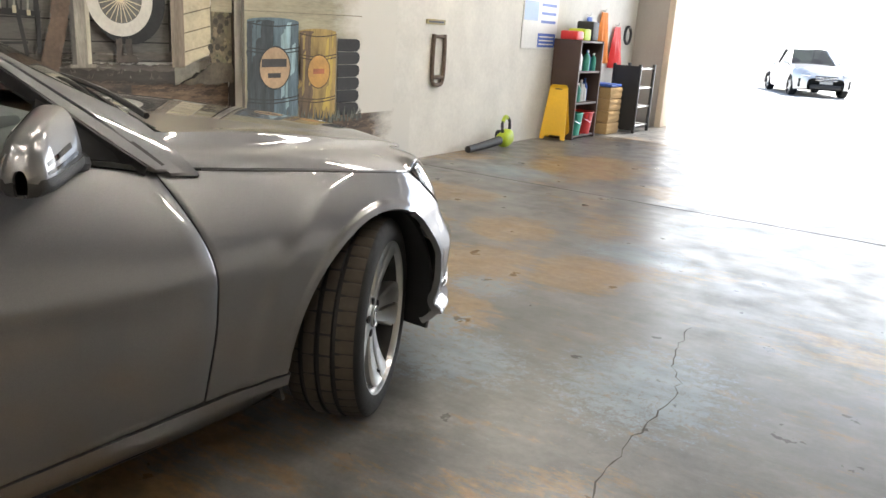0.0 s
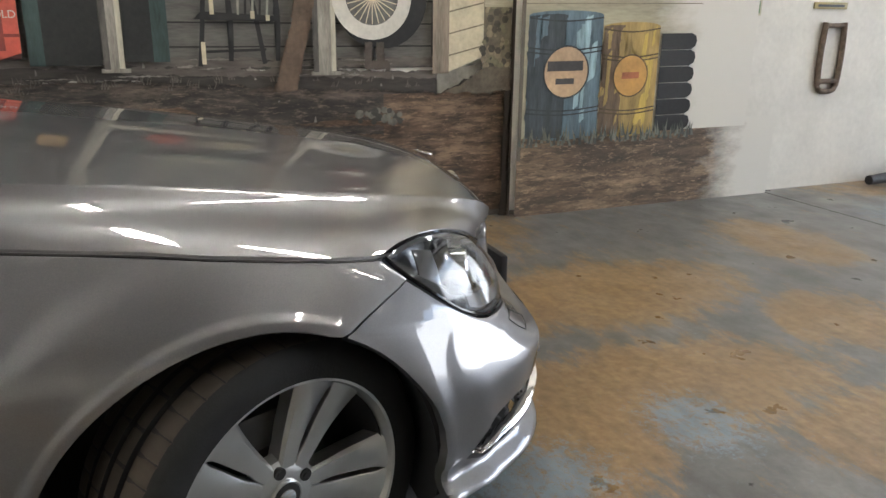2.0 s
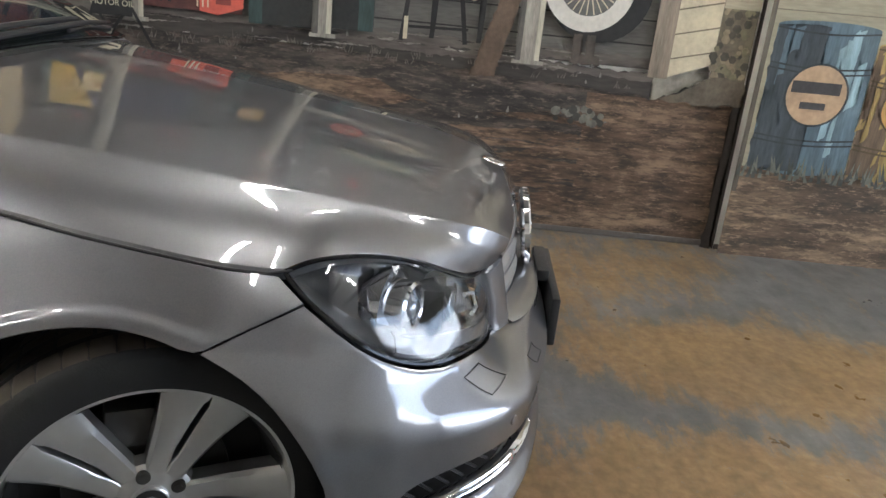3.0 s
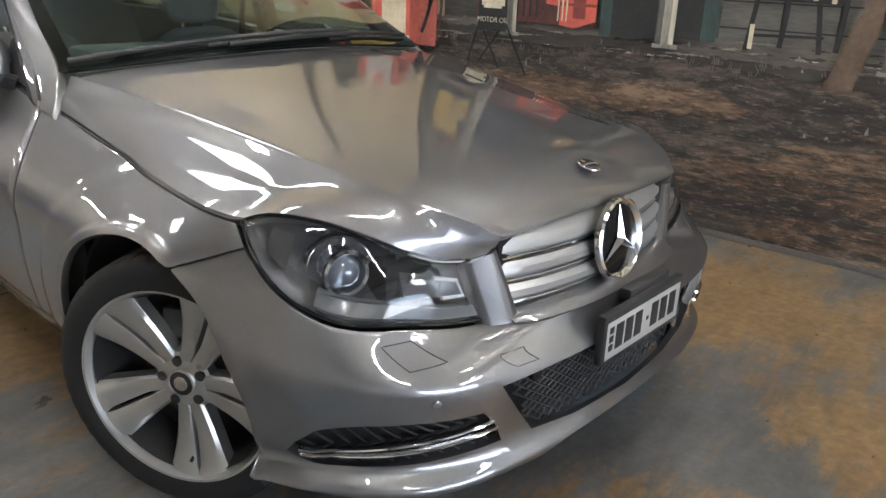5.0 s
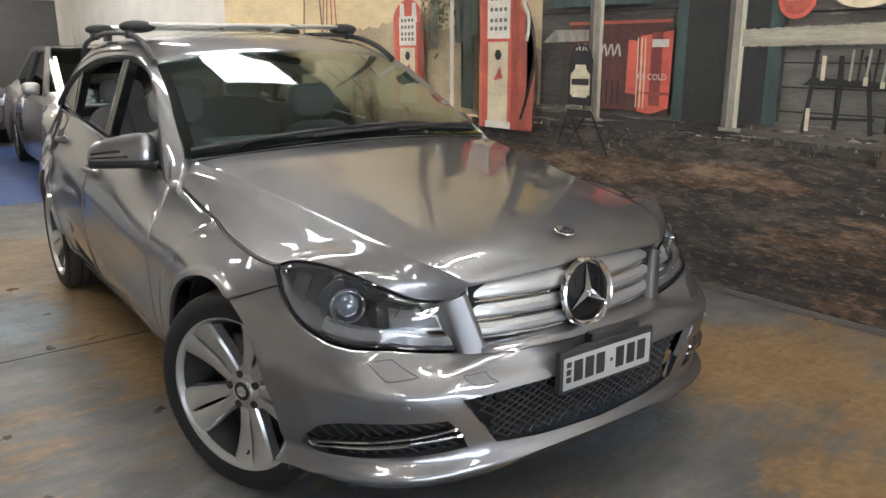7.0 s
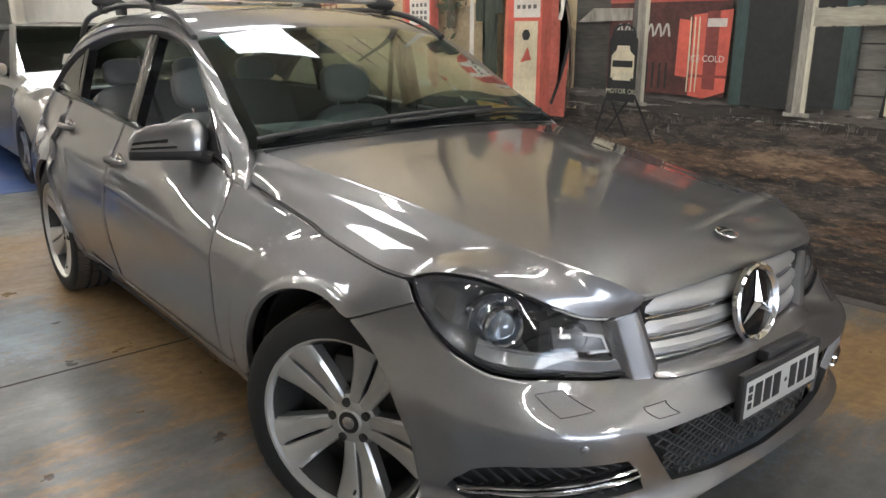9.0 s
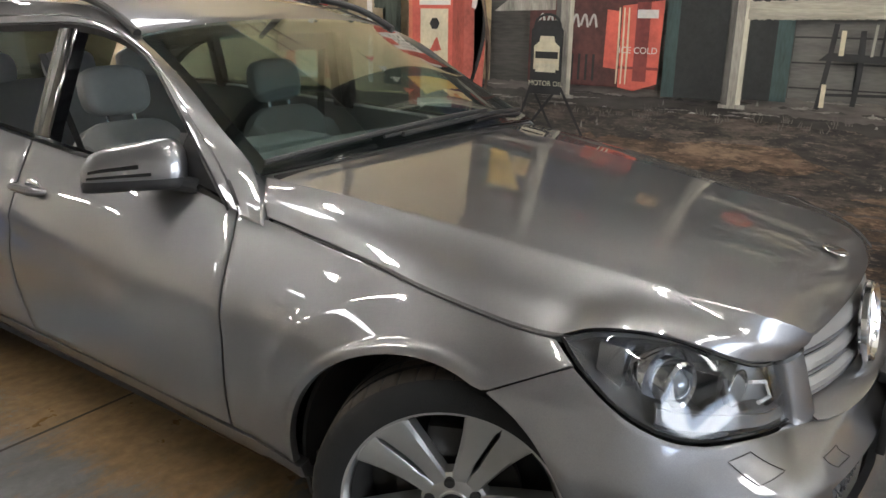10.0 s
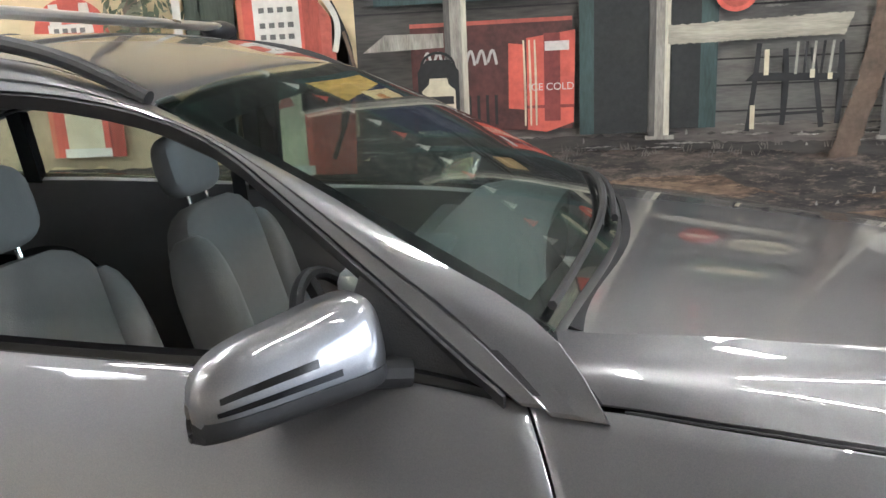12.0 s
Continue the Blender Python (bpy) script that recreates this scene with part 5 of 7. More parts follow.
def paint(name, col, var=.30, blotch=5.0, grain=38.0, stretch=(1, 1, 1), rough=.75):
    if name not in PA:
        g_ = sum(col) / 3
        PA[name] = mat("mural_" + name, tuple(.96 * (c * .85 + g_ * .15) for c in col), rough, var=min(var * 1.4, .6), blotch=blotch, grain=grain, stretch=stretch, bump=.15, bscale=60)
    return PA[name]


LAYER = [0]
WALL_Y = spline([1.836, 2.4, 2.83, 3.12, 3.6, 4.3, 5.3, 6.2, 6.85, 7.6, 8.1, 8.9], [1.862, 2.445, 2.885, 3.185, 3.70, 4.50, 5.66, 6.71, 7.48, 8.39, 9.0, 10.0])


def along(y, z):
    """The pier and the white wall run on a little longer and higher than they were laid out."""
    return WALL_Y(y), z * (1.015 + .012 * (y - 1.8))


def dab(name, pts, material, label="", lift=None, soft=0.0, seed=1):
    """A flat painted patch: outline of (y, z) on the wall; soft: an uneven brushed edge."""
    base = .045 if min(p[0] for p in pts) >= 1.83 else 0.0
    if base:
        pts = [along(*p) for p in pts]
    LAYER[0] += 1
    x = base + .0015 + (.00008 * LAYER[0] if lift is None else lift)
    if soft:
        rng, out = random.Random(seed), []
        n = len(pts)
        for i in range(n):
            a, b = pts[i], pts[(i + 1) % n]
            k = max(1, int(math.dist(a, b) / (soft * 1.6)))
            for j in range(k):
                t = j / k
                out.append((a[0] + (b[0] - a[0]) * t + rng.uniform(-soft, soft) * .5, a[1] + (b[1] - a[1]) * t + rng.uniform(-soft, soft) * .5))
        pts = out
    bm = bmesh.new()
    vs = [bm.verts.new((x, y, z)) for y, z in pts]
    f = bm.faces.new(vs)
    bmesh.ops.triangulate(bm, faces=[f])
    bmesh.ops.recalc_face_normals(bm, faces=bm.faces)
    for f in bm.faces:
        if f.normal.x < 0: f.normal_flip()
    return part(name, bm, material, mural, label)


def rect(name, y0, y1, z0, z1, material, label="", soft=0.0, seed=1):
    return dab(name, [(y0, z0), (y1, z0), (y1, z1), (y0, z1)], material, label, soft=soft, seed=seed)


def disc(name, y, z, r, material, label="", ry=1.0, n=32):
    return dab(name, [(y + r * ry * math.cos(2 * math.pi * k / n), z + r * math.sin(2 * math.pi * k / n)) for k in range(n)], material, label)


def strokes(name, pts, wid, material, label=""):
    """A painted line through (y, z) points."""
    f = path3([(a, b, 0) for a, b in pts])
    k = 14 if len(pts) > 2 else 2
    c = [f(i / (k - 1)) for i in range(k)]
    l, r = [], []
    for i in range(k):
        d = c[min(i + 1, k - 1)] - c[max(i - 1, 0)]
        q = math.hypot(d[0], d[1]) or 1
        n = (-d[1] / q * wid / 2, d[0] / q * wid / 2)
        l.append((c[i][0] + n[0], c[i][1] + n[1])), r.append((c[i][0] - n[0], c[i][1] - n[1]))
    return dab(name, l + r[::-1], material, label)


def dirt_mat(name, dark, mid, light):
    m = bpy.data.materials.new(name)
    m.use_nodes = True
    nt = m.node_tree
    b = nt.nodes["Principled BSDF"]
    v = coords(nt, (1, .35, 2.2))
    w = coords(nt, (1, .8, 3.5))
    c = ramp(nt, noise_tex(nt, v, 3.2, 7, .65), [(.32, dark), (.5, mid), (.68, light)])
    c = mix(nt, ramp(nt, noise_tex(nt, w, 5.5, 10, .78), [(.44, grey(0)), (.58, grey(.85))]), c, dark)
    c = mix(nt, ramp(nt, noise_tex(nt, w, 13, 10, .80), [(.53, grey(0)), (.62, grey(.75))]), c, light)
    nt.links.new(c, b.inputs["Base Color"])
    b.inputs["Roughness"].default_value = .7
    bp = node(nt, "ShaderNodeBump", Strength=.12, Distance=.003)
    nt.links.new(noise_tex(nt, coords(nt), 45, 4), bp.inputs["Height"])
    nt.links.new(bp.outputs[0], b.inputs["Normal"])
    return m


def fade(m, y0, y1):
    """Paint that thins out to the bare white wall between two places along it."""
    nt = m.node_tree
    b = nt.nodes["Principled BSDF"]
    src = b.inputs["Base Color"].links[0].from_socket
    sx = nt.nodes.new("ShaderNodeSeparateXYZ")
    nt.links.new(coords(nt), sx.inputs[0])
    mr = nt.nodes.new("ShaderNodeMapRange")
    mr.inputs[1].default_value, mr.inputs[2].default_value = y0, y1
    nt.links.new(sx.outputs[1], mr.inputs[0])
    k = mix(nt, 1.0, mr.outputs[0], mix(nt, .55, grey(0), noise_tex(nt, coords(nt, (1, .7, 1.4)), 4.5, 8, .7)), "ADD")
    nt.links.new(mix(nt, ramp(nt, k, [(.62, grey(0)), (.95, grey(1))]), src, (.62, .60, .55)), b.inputs["Base Color"])
    return m


DIRT = dirt_mat("mural_dirt", (.030, .021, .016), (.125, .080, .051), (.30, .205, .130))
DIRTF = fade(dirt_mat("mural_dirt_end", (.045, .034, .026), (.150, .102, .064), (.38, .265, .165)), 3.0, 4.0)
DIRTD = dirt_mat("mural_dark_dirt", (.016, .014, .013), (.058, .048, .041), (.200, .155, .120))
SKYC = mat("mural_sky", (.62, .50, .30), .75, var=.25, blotch=1.2, grain=9, stretch=(1, .6, 1.8))
DARKB = paint("dark_boards", (.060, .055, .048), .5, 2.5, 20, (1, .5, 4))
GREYB = paint("grey_boards", (.125, .118, .106), .35, 3, 26, (1, .6, 4))
SEAM = paint("board_seam", (.022, .020, .019))
PORCH = paint("porch", (.125, .108, .092), .45, 4, 30, (1, .4, 2))
PORCHD = paint("porch_edge", (.055, .046, .040), .5, 4, 30, (1, .4, 2))
POST = paint("pale_post", (.30, .275, .23), .35, 5, 40, (1, 4, .6))
POSTL = paint("lit_edge", (.52, .48, .37), .25, 6, 40, (1, 4, .6))
REDB, REDD = paint("bright_red", (.60, .085, .045), .22), paint("dark_red", (.085, .026, .021), .5)
CREAMP, WHITEP = paint("cream", (.62, .54, .36), .2), paint("white", (.66, .63, .56), .15)
TEAL = paint("teal", (.040, .072, .068), .35, 6, 30, (1, 3, .6))
NIGHT = paint("doorway", (.020, .021, .020), .5)
OCHRE, ORANGE = paint("ochre", (.52, .33, .13), .25), paint("orange", (.62, .26, .05), .25)
BLUEP, BLUEL, BLUED = paint("drum_blue", (.105, .165, .205), .4, 6, 30, (1, 3, .5)), paint("drum_light", (.30, .46, .52), .3, 6, 30, (1, 4, .5)), paint("drum_dark", (.055, .070, .080), .4, 6, 30, (1, 3, .5))
YELM = paint("drum_ochre", (.40, .27, .07), .35, 6, 30, (1, 3, .5))
YEL, YELD = paint("drum_yellow", (.60, .42, .06), .25, 6, 30, (1, 4, .5)), paint("drum_rust", (.16, .105, .060), .4, 6, 30, (1, 3, .5))
BLK, GREEN = paint("black", (.018, .018, .018), .4), paint("leaf_green", (.085, .105, .055), .5, 9)
OLIVE, BROWN = paint("olive_boards", (.36, .32, .22), .3, 3, 24, (1, .5, 3)), paint("brown", (.12, .078, .050), .4, 6, 40)

# ground, sky and the building's dark front
rect("painted_ground", -7.5, 1.834, .0, .90, DIRTD, "dark brushed earth")
rect("painted_ground", 1.02, 1.834, .0, .80, DIRT)
# long dry-brush strokes of brown earth that thin out towards the dark end
brush = random.Random(12)
for i in range(80):
    y0, z0 = brush.uniform(-.35, .95), .02 + .70 * ((i * .618) % 1)
    if z0 > .50 + .3 * y0:
        z0 *= .6
    ln, w = brush.uniform(.25, .75) * (.5 + max(0, y0 + .35)), brush.uniform(.010, .028) * (.6 + max(0, y0 + .2))
    up = brush.uniform(-.02, .03)
    dab("earth_stroke", [(y0, z0), (y0 + ln * .3, z0 - w * .7 + up * .3), (y0 + ln * .7, z0 - w * .5 + up * .7), (y0 + ln, z0 + up), (y0 + ln * .75, z0 + w * .6 + up * .8), (y0 + ln * .35, z0 + w + up * .4)], DIRT, soft=.012, seed=i)
dab("painted_ground", [(-2.6, .52), (-1.2, .55), (-.3, .62), (.2, .66), (-.2, .76), (-1.5, .72), (-2.8, .74)], DIRT, soft=.04, seed=3)
rect("painted_sky", -7.5, -1.92, .88, 4.55, SKYC, "cream desert sky")
dab("painted_hill", [(-7.5, .88), (-1.92, .88), (-1.92, 1.40), (-2.9, 1.56), (-3.8, 1.62), (-5, 1.52), (-6.2, 1.6), (-7.5, 1.5)], paint("hill", (.40, .31, .18), .3, 2), soft=.05)
rect("painted_front", -1.95, 1.834, 3.4, 4.55, DARKB)
rect("painted_front", -1.95, 1.34, .95, 3.4, DARKB, "dark weathered shop front")
rect("painted_board", -.16, 1.32, 1.0, 3.4, GREYB)
for k in range(17):
    rect("board_line", -.16, 1.32, 1.07 + .125 * k, 1.078 + .125 * k, SEAM)
for k in range(8):
    rect("board_line", -1.95, -.82, 1.62 + .19 * k, 1.628 + .19 * k, SEAM)
# porch
dab("painted_porch", [(-2.2, .97), (1.36, .955), (1.66, 1.01), (-2.2, 1.02)], PORCH, soft=.02)
dab("porch_edge", [(-2.2, .89), (-.4, .90), (1.365, .80), (1.365, .925), (-.4, .975), (-2.2, .97)], PORCHD, soft=.025)
dab("porch_edge", [(-.4, .935), (1.365, .885), (1.365, .925), (-.4, .972)], PORCH, soft=.02)
dab("porch_stone", [(1.362, .79), (1.65, .925), (1.66, .975), (1.362, .925)], paint("pale_stone", (.36, .34, .28), .3), soft=.015)
rng_m = random.Random(7)
for k in range(60):
    y = rng_m.uniform(-2.0, 1.3)
    z = .875 - .03 * max(y, 0) + rng_m.uniform(-.03, .03)
    for q in range(3):
        h, l_ = rng_m.uniform(.015, .05), rng_m.uniform(-.02, .02)
        dab("dry_tuft", [(y + .014 * q - .004, z), (y + .014 * q + .004, z), (y + .014 * q + l_, z + h)], paint("dry_grass", (.135, .120, .098), .4))
# dry-brush streaks along the boards and the porch
for k in range(90):
    if k < 50:
        y0, z0, w = brush.uniform(-.14, 1.0), 1.05 + .125 * brush.randrange(0, 14) + brush.uniform(.01, .10), .006
        tone = paint("board_light", (.20, .19, .165), .4) if k % 2 else paint("board_dark", (.060, .056, .050), .4)
    else:
        y0, z0, w = brush.uniform(-2.1, .9), brush.uniform(.90, 1.01), .005
        tone = paint("porch_light", (.22, .20, .175), .4) if k % 3 else paint("porch_dark", (.030, .026, .023), .4)
    ln, up = brush.uniform(.10, .32), brush.uniform(-.006, .006)
    dab("brush_streak", [(y0, z0), (y0 + ln * .4, z0 - w), (y0 + ln, z0 + up), (y0 + ln * .6, z0 + w)], tone, soft=.006, seed=k)
# pale drips and chipped spots over the porch edge and the earth
for k in range(26):
    y, z = rng_m.uniform(-1.6, 1.2), rng_m.choice((.93, .88, .80, .62)) + rng_m.uniform(-.05, .04)
    h, w = rng_m.uniform(.010, .045), rng_m.uniform(.004, .010)
    dab("paint_drip", [(y - w, z), (y + w, z + .004), (y + w * .8, z + h * .6), (y, z + h)], paint("pale_drip", (.20, .19, .165), .4), soft=.006, seed=k)
# telegraph pole, windmill and wires against the sky
SKYLINE = paint("skyline_brown", (.16, .12, .085), .3)
dab("telegraph_pole", [(-3.20, 1.4), (-3.11, 1.4), (-3.13, 4.25), (-3.18, 4.25)], SKYLINE, soft=.01)
for z, w in ((3.95, .42), (3.55, .36), (2.75, .30)):
    strokes("pole_crossarm", [(-3.155 - w, z + .02), (-3.155 + w, z - .02)], .035, SKYLINE)
for z in (3.98, 3.58):
    strokes("painted_wire", [(-7.4, z - .25), (-5.2, z - .16), (-3.2, z)], .010, SKYLINE)
    strokes("painted_wire", [(-3.1, z), (-2.2, z - .10), (-1.5, z - .12)], .010, SKYLINE)
for k in range(10):
    a = 2 * math.pi * k / 10
    strokes("windmill_vane", [(-5.2 + .05 * math.cos(a), 3.45 + .05 * math.sin(a)), (-5.2 + .34 * math.cos(a), 3.45 + .34 * math.sin(a))], .055, paint("windmill_rust", (.30, .17, .13), .3))
for q in (-.20, .20):
    strokes("windmill_leg", [(-5.2 + q, 1.5), (-5.2, 3.4)], .030, SKYLINE)
# window with lamp and curtains
rect("painted_window", -1.84, -.94, 1.66, 2.55, TEAL)
rect("window_night", -1.78, -1.0, 1.72, 2.48, paint("window_blue", (.03, .035, .07), .4))
dab("curtain", [(-1.78, 1.72), (-1.66, 1.72), (-1.58, 2.1), (-1.50, 2.48), (-1.78, 2.48)], paint("curtain_yellow", (.62, .40, .06), .35, 6, 30, (1, 5, 1)))
rect("lamp_glow", -1.60, -1.42, 1.74, 2.10, paint("warm_glow", (.75, .58, .25), .2))
dab("painted_lamp", [(-1.56, 1.90), (-1.46, 1.90), (-1.485, 2.0), (-1.535, 2.0)], ORANGE)
# red drinks machine
rect("machine_body", -1.66, -.85, 1.02, 1.56, REDD, "red drinks machine, faded")
for k in range(9):
    rect("machine_grille", -1.60 + .045 * k, -1.585 + .045 * k, 1.05, 1.20, SEAM)
rect("machine_top", -1.66, -.85, 1.545, 1.565, paint("red_edge", (.38, .07, .04)))
dab("machine_door", [(-1.17, 1.13), (-1.085, 1.12), (-1.085, 1.44), (-1.165, 1.45)], REDB)
dab("machine_front", [(-1.075, 1.02), (-.98, 1.005), (-.845, 1.05), (-.835, 1.50), (-1.075, 1.47)], REDB)
rect("machine_front", -.99, -.91, 1.06, 1.49, paint("machine_shadow", (.22, .035, .030)))
rect("machine_front", -1.075, -.84, 1.125, 1.14, paint("machine_shadow", (.22, .035, .030)))
for y in (-1.09, -1.062, -1.035):
    strokes("machine_trim", [(y, 1.46), (y + .006, 1.2), (y + .004, 1.04)], .008, CREAMP)
for k in range(7):
    strokes("script_swash", [(-1.60 + .055 * k, 1.36), (-1.575 + .055 * k, 1.42), (-1.555 + .055 * k, 1.35)], .014, paint("faded_white", (.42, .40, .37), .25))
rect("label_bar", -.985, -.865, 1.405, 1.45, paint("pale_lettering", (.60, .58, .55), .2))
# shelf, posts, doorway
dab("painted_shelf", [(-1.91, 1.435), (-1.49, 1.445), (-1.49, 1.515), (-1.79, 1.52)], POST)
for y0, y1, z0 in ((-1.485, -1.375, .955), (-.48, -.385, .965), (.60, .725, .935)):
    rect("painted_post", y0, y1, z0, 3.4, POST)
    rect("post_lit_edge", y1 - .022, y1 + .004, z0, 3.4, POSTL)
    rect("post_foot", y0 - .015, y1 + .03, z0 - .018, z0 + .004, POST)
    rect("post_shade", y0, y0 + .03, z0, 3.4, paint("post_shade", (.10, .092, .080), .4, 5, 40, (1, 4, .6)))
rect("door_frame", -.815, -.745, .985, 3.0, TEAL)
rect("doorway", -.745, -.485, .985, 2.9, NIGHT)
rect("door_frame", -.24, -.16, 1.0, 3.0, TEAL)
rect("doorway", -.375, -.24, 1.0, 2.9, NIGHT)
dab("painted_board", [(-.39, 1.405), (.41, 1.415), (.45, 1.515), (-.39, 1.495)], paint("bleached_board", (.34, .31, .24), .3, 5, 40, (1, .4, 4)), soft=.008)
# chair
for a in ([(.03, 1.39), (.015, 1.2), (-.01, .975)], [(.15, 1.36), (.16, 1.2), (.15, 1.0)], [(.27, 1.36), (.30, 1.18), (.33, .985)], [(.40, 1.38), (.41, 1.2), (.40, 1.0)]):
    strokes("chair_leg", a, .024, BLK)
dab("chair_seat", [(-.03, 1.215), (.38, 1.205), (.43, 1.235), (.01, 1.255)], BLK)
for k in range(6):
    strokes("chair_slat", [(.20 + .038 * k, 1.24), (.205 + .040 * k, 1.39)], .012, BLK if k % 2 else paint("slat_light", (.34, .33, .27), .2))
strokes("chair_rung", [(.02, 1.05), (.34, 1.06)], .014, BLK)
for y, z0, z1 in ((-.0, .985, 1.10), (.055, 1.24, 1.36), (.265, 1.22, 1.26), (.345, 1.21, 1.24)):
    rect("chair_highlight", y, y + .022, z0, z1, CREAMP)
rect("painted_can", .46, .53, .985, 1.09, BROWN)
# leaning timber, wheel and boots
dab("leaning_timber", [(.37, .83), (.50, .84), (.60, 1.25), (.66, 1.62), (.72, 2.4), (.62, 2.4), (.55, 1.60), (.48, 1.2)], BROWN, soft=.012)
disc("painted_tyre", 1.00, 1.335, .275, BLK, "dark tyre")
disc("whitewall", .945, 1.345, .235, WHITEP, "white-walled wire wheel")
disc("wheel_inner", .945, 1.345, .155, paint("wheel_grey", (.13, .125, .115), .4))
for k in range(12):
    a = math.pi * k / 12
    strokes("wire_spoke", [(.945 - .15 * math.cos(a), 1.345 - .15 * math.sin(a)), (.945 + .15 * math.cos(a), 1.345 + .15 * math.sin(a))], .006, CREAMP)
for y in (.925, .995):
    dab("painted_boot", [(y - .03, .945), (y + .055, .945), (y + .05, .985), (y + .015, 1.0), (y + .02, 1.10), (y - .03, 1.10)], paint("boot", (.085, .068, .055), .4), soft=.01)
# building's corner with cream boards
rect("corner_post", 1.315, 1.42, .915, 3.4, paint("corner_timber", (.25, .20, .145), .35, 6, 30, (1, 4, .5)))
dab("cream_board", [(1.42, .925), (1.645, 1.01), (1.645, 3.4), (1.42, 3.4)], CREAMP)
for k in range(17):
    z = 1.02 + .125 * k
    strokes("board_line", [(1.42, z), (1.645, z + .055)], .008, paint("board_shadow", (.20, .17, .11)))
rect("painted_scrub", 1.645, 1.834, .90, 1.34, paint("scrub", (.15, .125, .080), .5, 7))
for k in range(90):
    y, z = rng_m.uniform(1.64, 1.82), rng_m.uniform(.86, 1.36)
    disc("scrub_leaf", y, z, rng_m.uniform(.010, .026), (paint("scrub_olive", (.19, .17, .095), .4, 9), paint("scrub_tan", (.27, .215, .13), .4, 9), paint("scrub_shade", (.070, .062, .045), .4, 9))[k % 3], n=6)
rect("painted_backboard", 1.645, 1.834, 1.30, 3.4, OLIVE)
dab("scrub_slope", [(1.40, .80), (1.834, .80), (1.834, .95), (1.66, .955)], paint("scrub_dark", (.13, .105, .07), .4, 7), soft=.03)
dab("wall_shade", [(1.785, .0), (1.834, .0), (1.834, .80), (1.80, .80)], paint("deep_brown", (.030, .022, .017), .4), soft=.02)
# tortoise on the ground
for k in range(26):
    a, r = rng_m.uniform(0, 6.28), rng_m.uniform(0, 1) ** .5
    y, z = .97 + .145 * r * math.cos(a), .665 + .055 * r * math.sin(a)
    disc("shell_plate", y, z, rng_m.uniform(.014, .026), paint("shell_grey", (.16, .155, .125), .45, 20) if k % 3 else paint("shell_dark", (.055, .052, .045), .4), n=7)
# petrol pumps
def pump(y0, y1, z0, z1):
    w = y1 - y0
    r = w * .42
    dome = [(y0, z0), (y1, z0), (y1, z1 - r)] + [(y0 + w / 2 + w / 2 * math.cos(a), z1 - r + r * math.sin(a)) for a in np.linspace(.15, math.pi - .15, 12)] + [(y0, z1 - r)]
    dab("painted_pump", dome, REDB, "red and white petrol pump")
    for q in (.22, .62):
        dab("pump_stripe", [(y0 + w * q, z1 - r), (y0 + w * (q + .18), z1 - r), (y0 + w * (q + .14), z1 - .03), (y0 + w * (q + .02), z1 - .03)], WHITEP)
    rect("pump_face", y0 + w * .20, y0 + w * .76, z0 + (z1 - z0) * .56, z0 + (z1 - z0) * .84, WHITEP)
    rect("pump_panel", y0 + w * .22, y0 + w * .72, z0 + .05, z0 + (z1 - z0) * .54, CREAMP)
    rect("pump_foot", y0 + w * .16, y0 + w * .80, z0, z0 + .05, WHITEP)
    rect("pump_shade", y0 + w * .80, y1, z0, z1 - r, paint("pump_shade", (.36, .055, .030), .3, 6, 30, (1, 4, 1)))
    rect("pump_edge", y0, y0 + w * .07, z0, z1 - r, paint("pump_orange", (.66, .16, .07), .2))
    for k, q in enumerate((.80, .735, .67, .62)):
        for j in range(4):
            y = y0 + w * (.27 + .115 * j)
            rect("pump_figure", y, y + w * .07, z0 + (z1 - z0) * q - .012, z0 + (z1 - z0) * q + .014, paint("figure_grey", (.14, .135, .125)))
    dab("pump_mark", [(y0 + w * .38, z0 + (z1 - z0) * .30), (y0 + w * .60, z0 + (z1 - z0) * .32), (y0 + w * .52, z0 + (z1 - z0) * .39)], REDB, soft=.01)
    disc("pump_mark", y0 + w * .48, z0 + (z1 - z0) * .46, w * .09, BLK, n=6)
pump(-3.72, -3.28, .95, 1.80)
pump(-2.56, -2.12, .82, 1.98)
dab("hose_guard", [(-2.12, .82), (-1.98, .82), (-1.96, 1.25), (-2.04, 1.6), (-2.12, 1.7)], paint("guard_red", (.40, .075, .045), .35))
strokes("pump_hose", [(-2.06, 1.70), (-1.97, 1.45), (-2.02, 1.10), (-2.10, .90)], .026, BLK)
strokes("pump_hose", [(-2.0, 1.55), (-1.93, 1.2), (-1.97, .86)], .018, BROWN)
strokes("pump_nozzle", [(-2.09, 1.72), (-2.03, 1.60), (-2.05, 1.45)], .030, WHITEP)
# desert plants, pole and derrick
rng_p = random.Random(11)
for k in range(150):
    y, z = rng_p.gauss(-3.08, .12), rng_p.gauss(1.72, .16)
    a, h = rng_p.uniform(0, 3.14), rng_p.uniform(.02, .05)
    cy, cz = h * math.cos(a), h * math.sin(a)
    dab("desert_bush", [(y - cy, z - cz), (y + cz * .35, z - cy * .35), (y + cy, z + cz), (y - cz * .35, z + cy * .35)], GREEN if k % 3 else paint("pale_leaf", (.26, .25, .16), .4))
rect("white_pole", -2.905, -2.86, .95, 2.8, WHITEP)
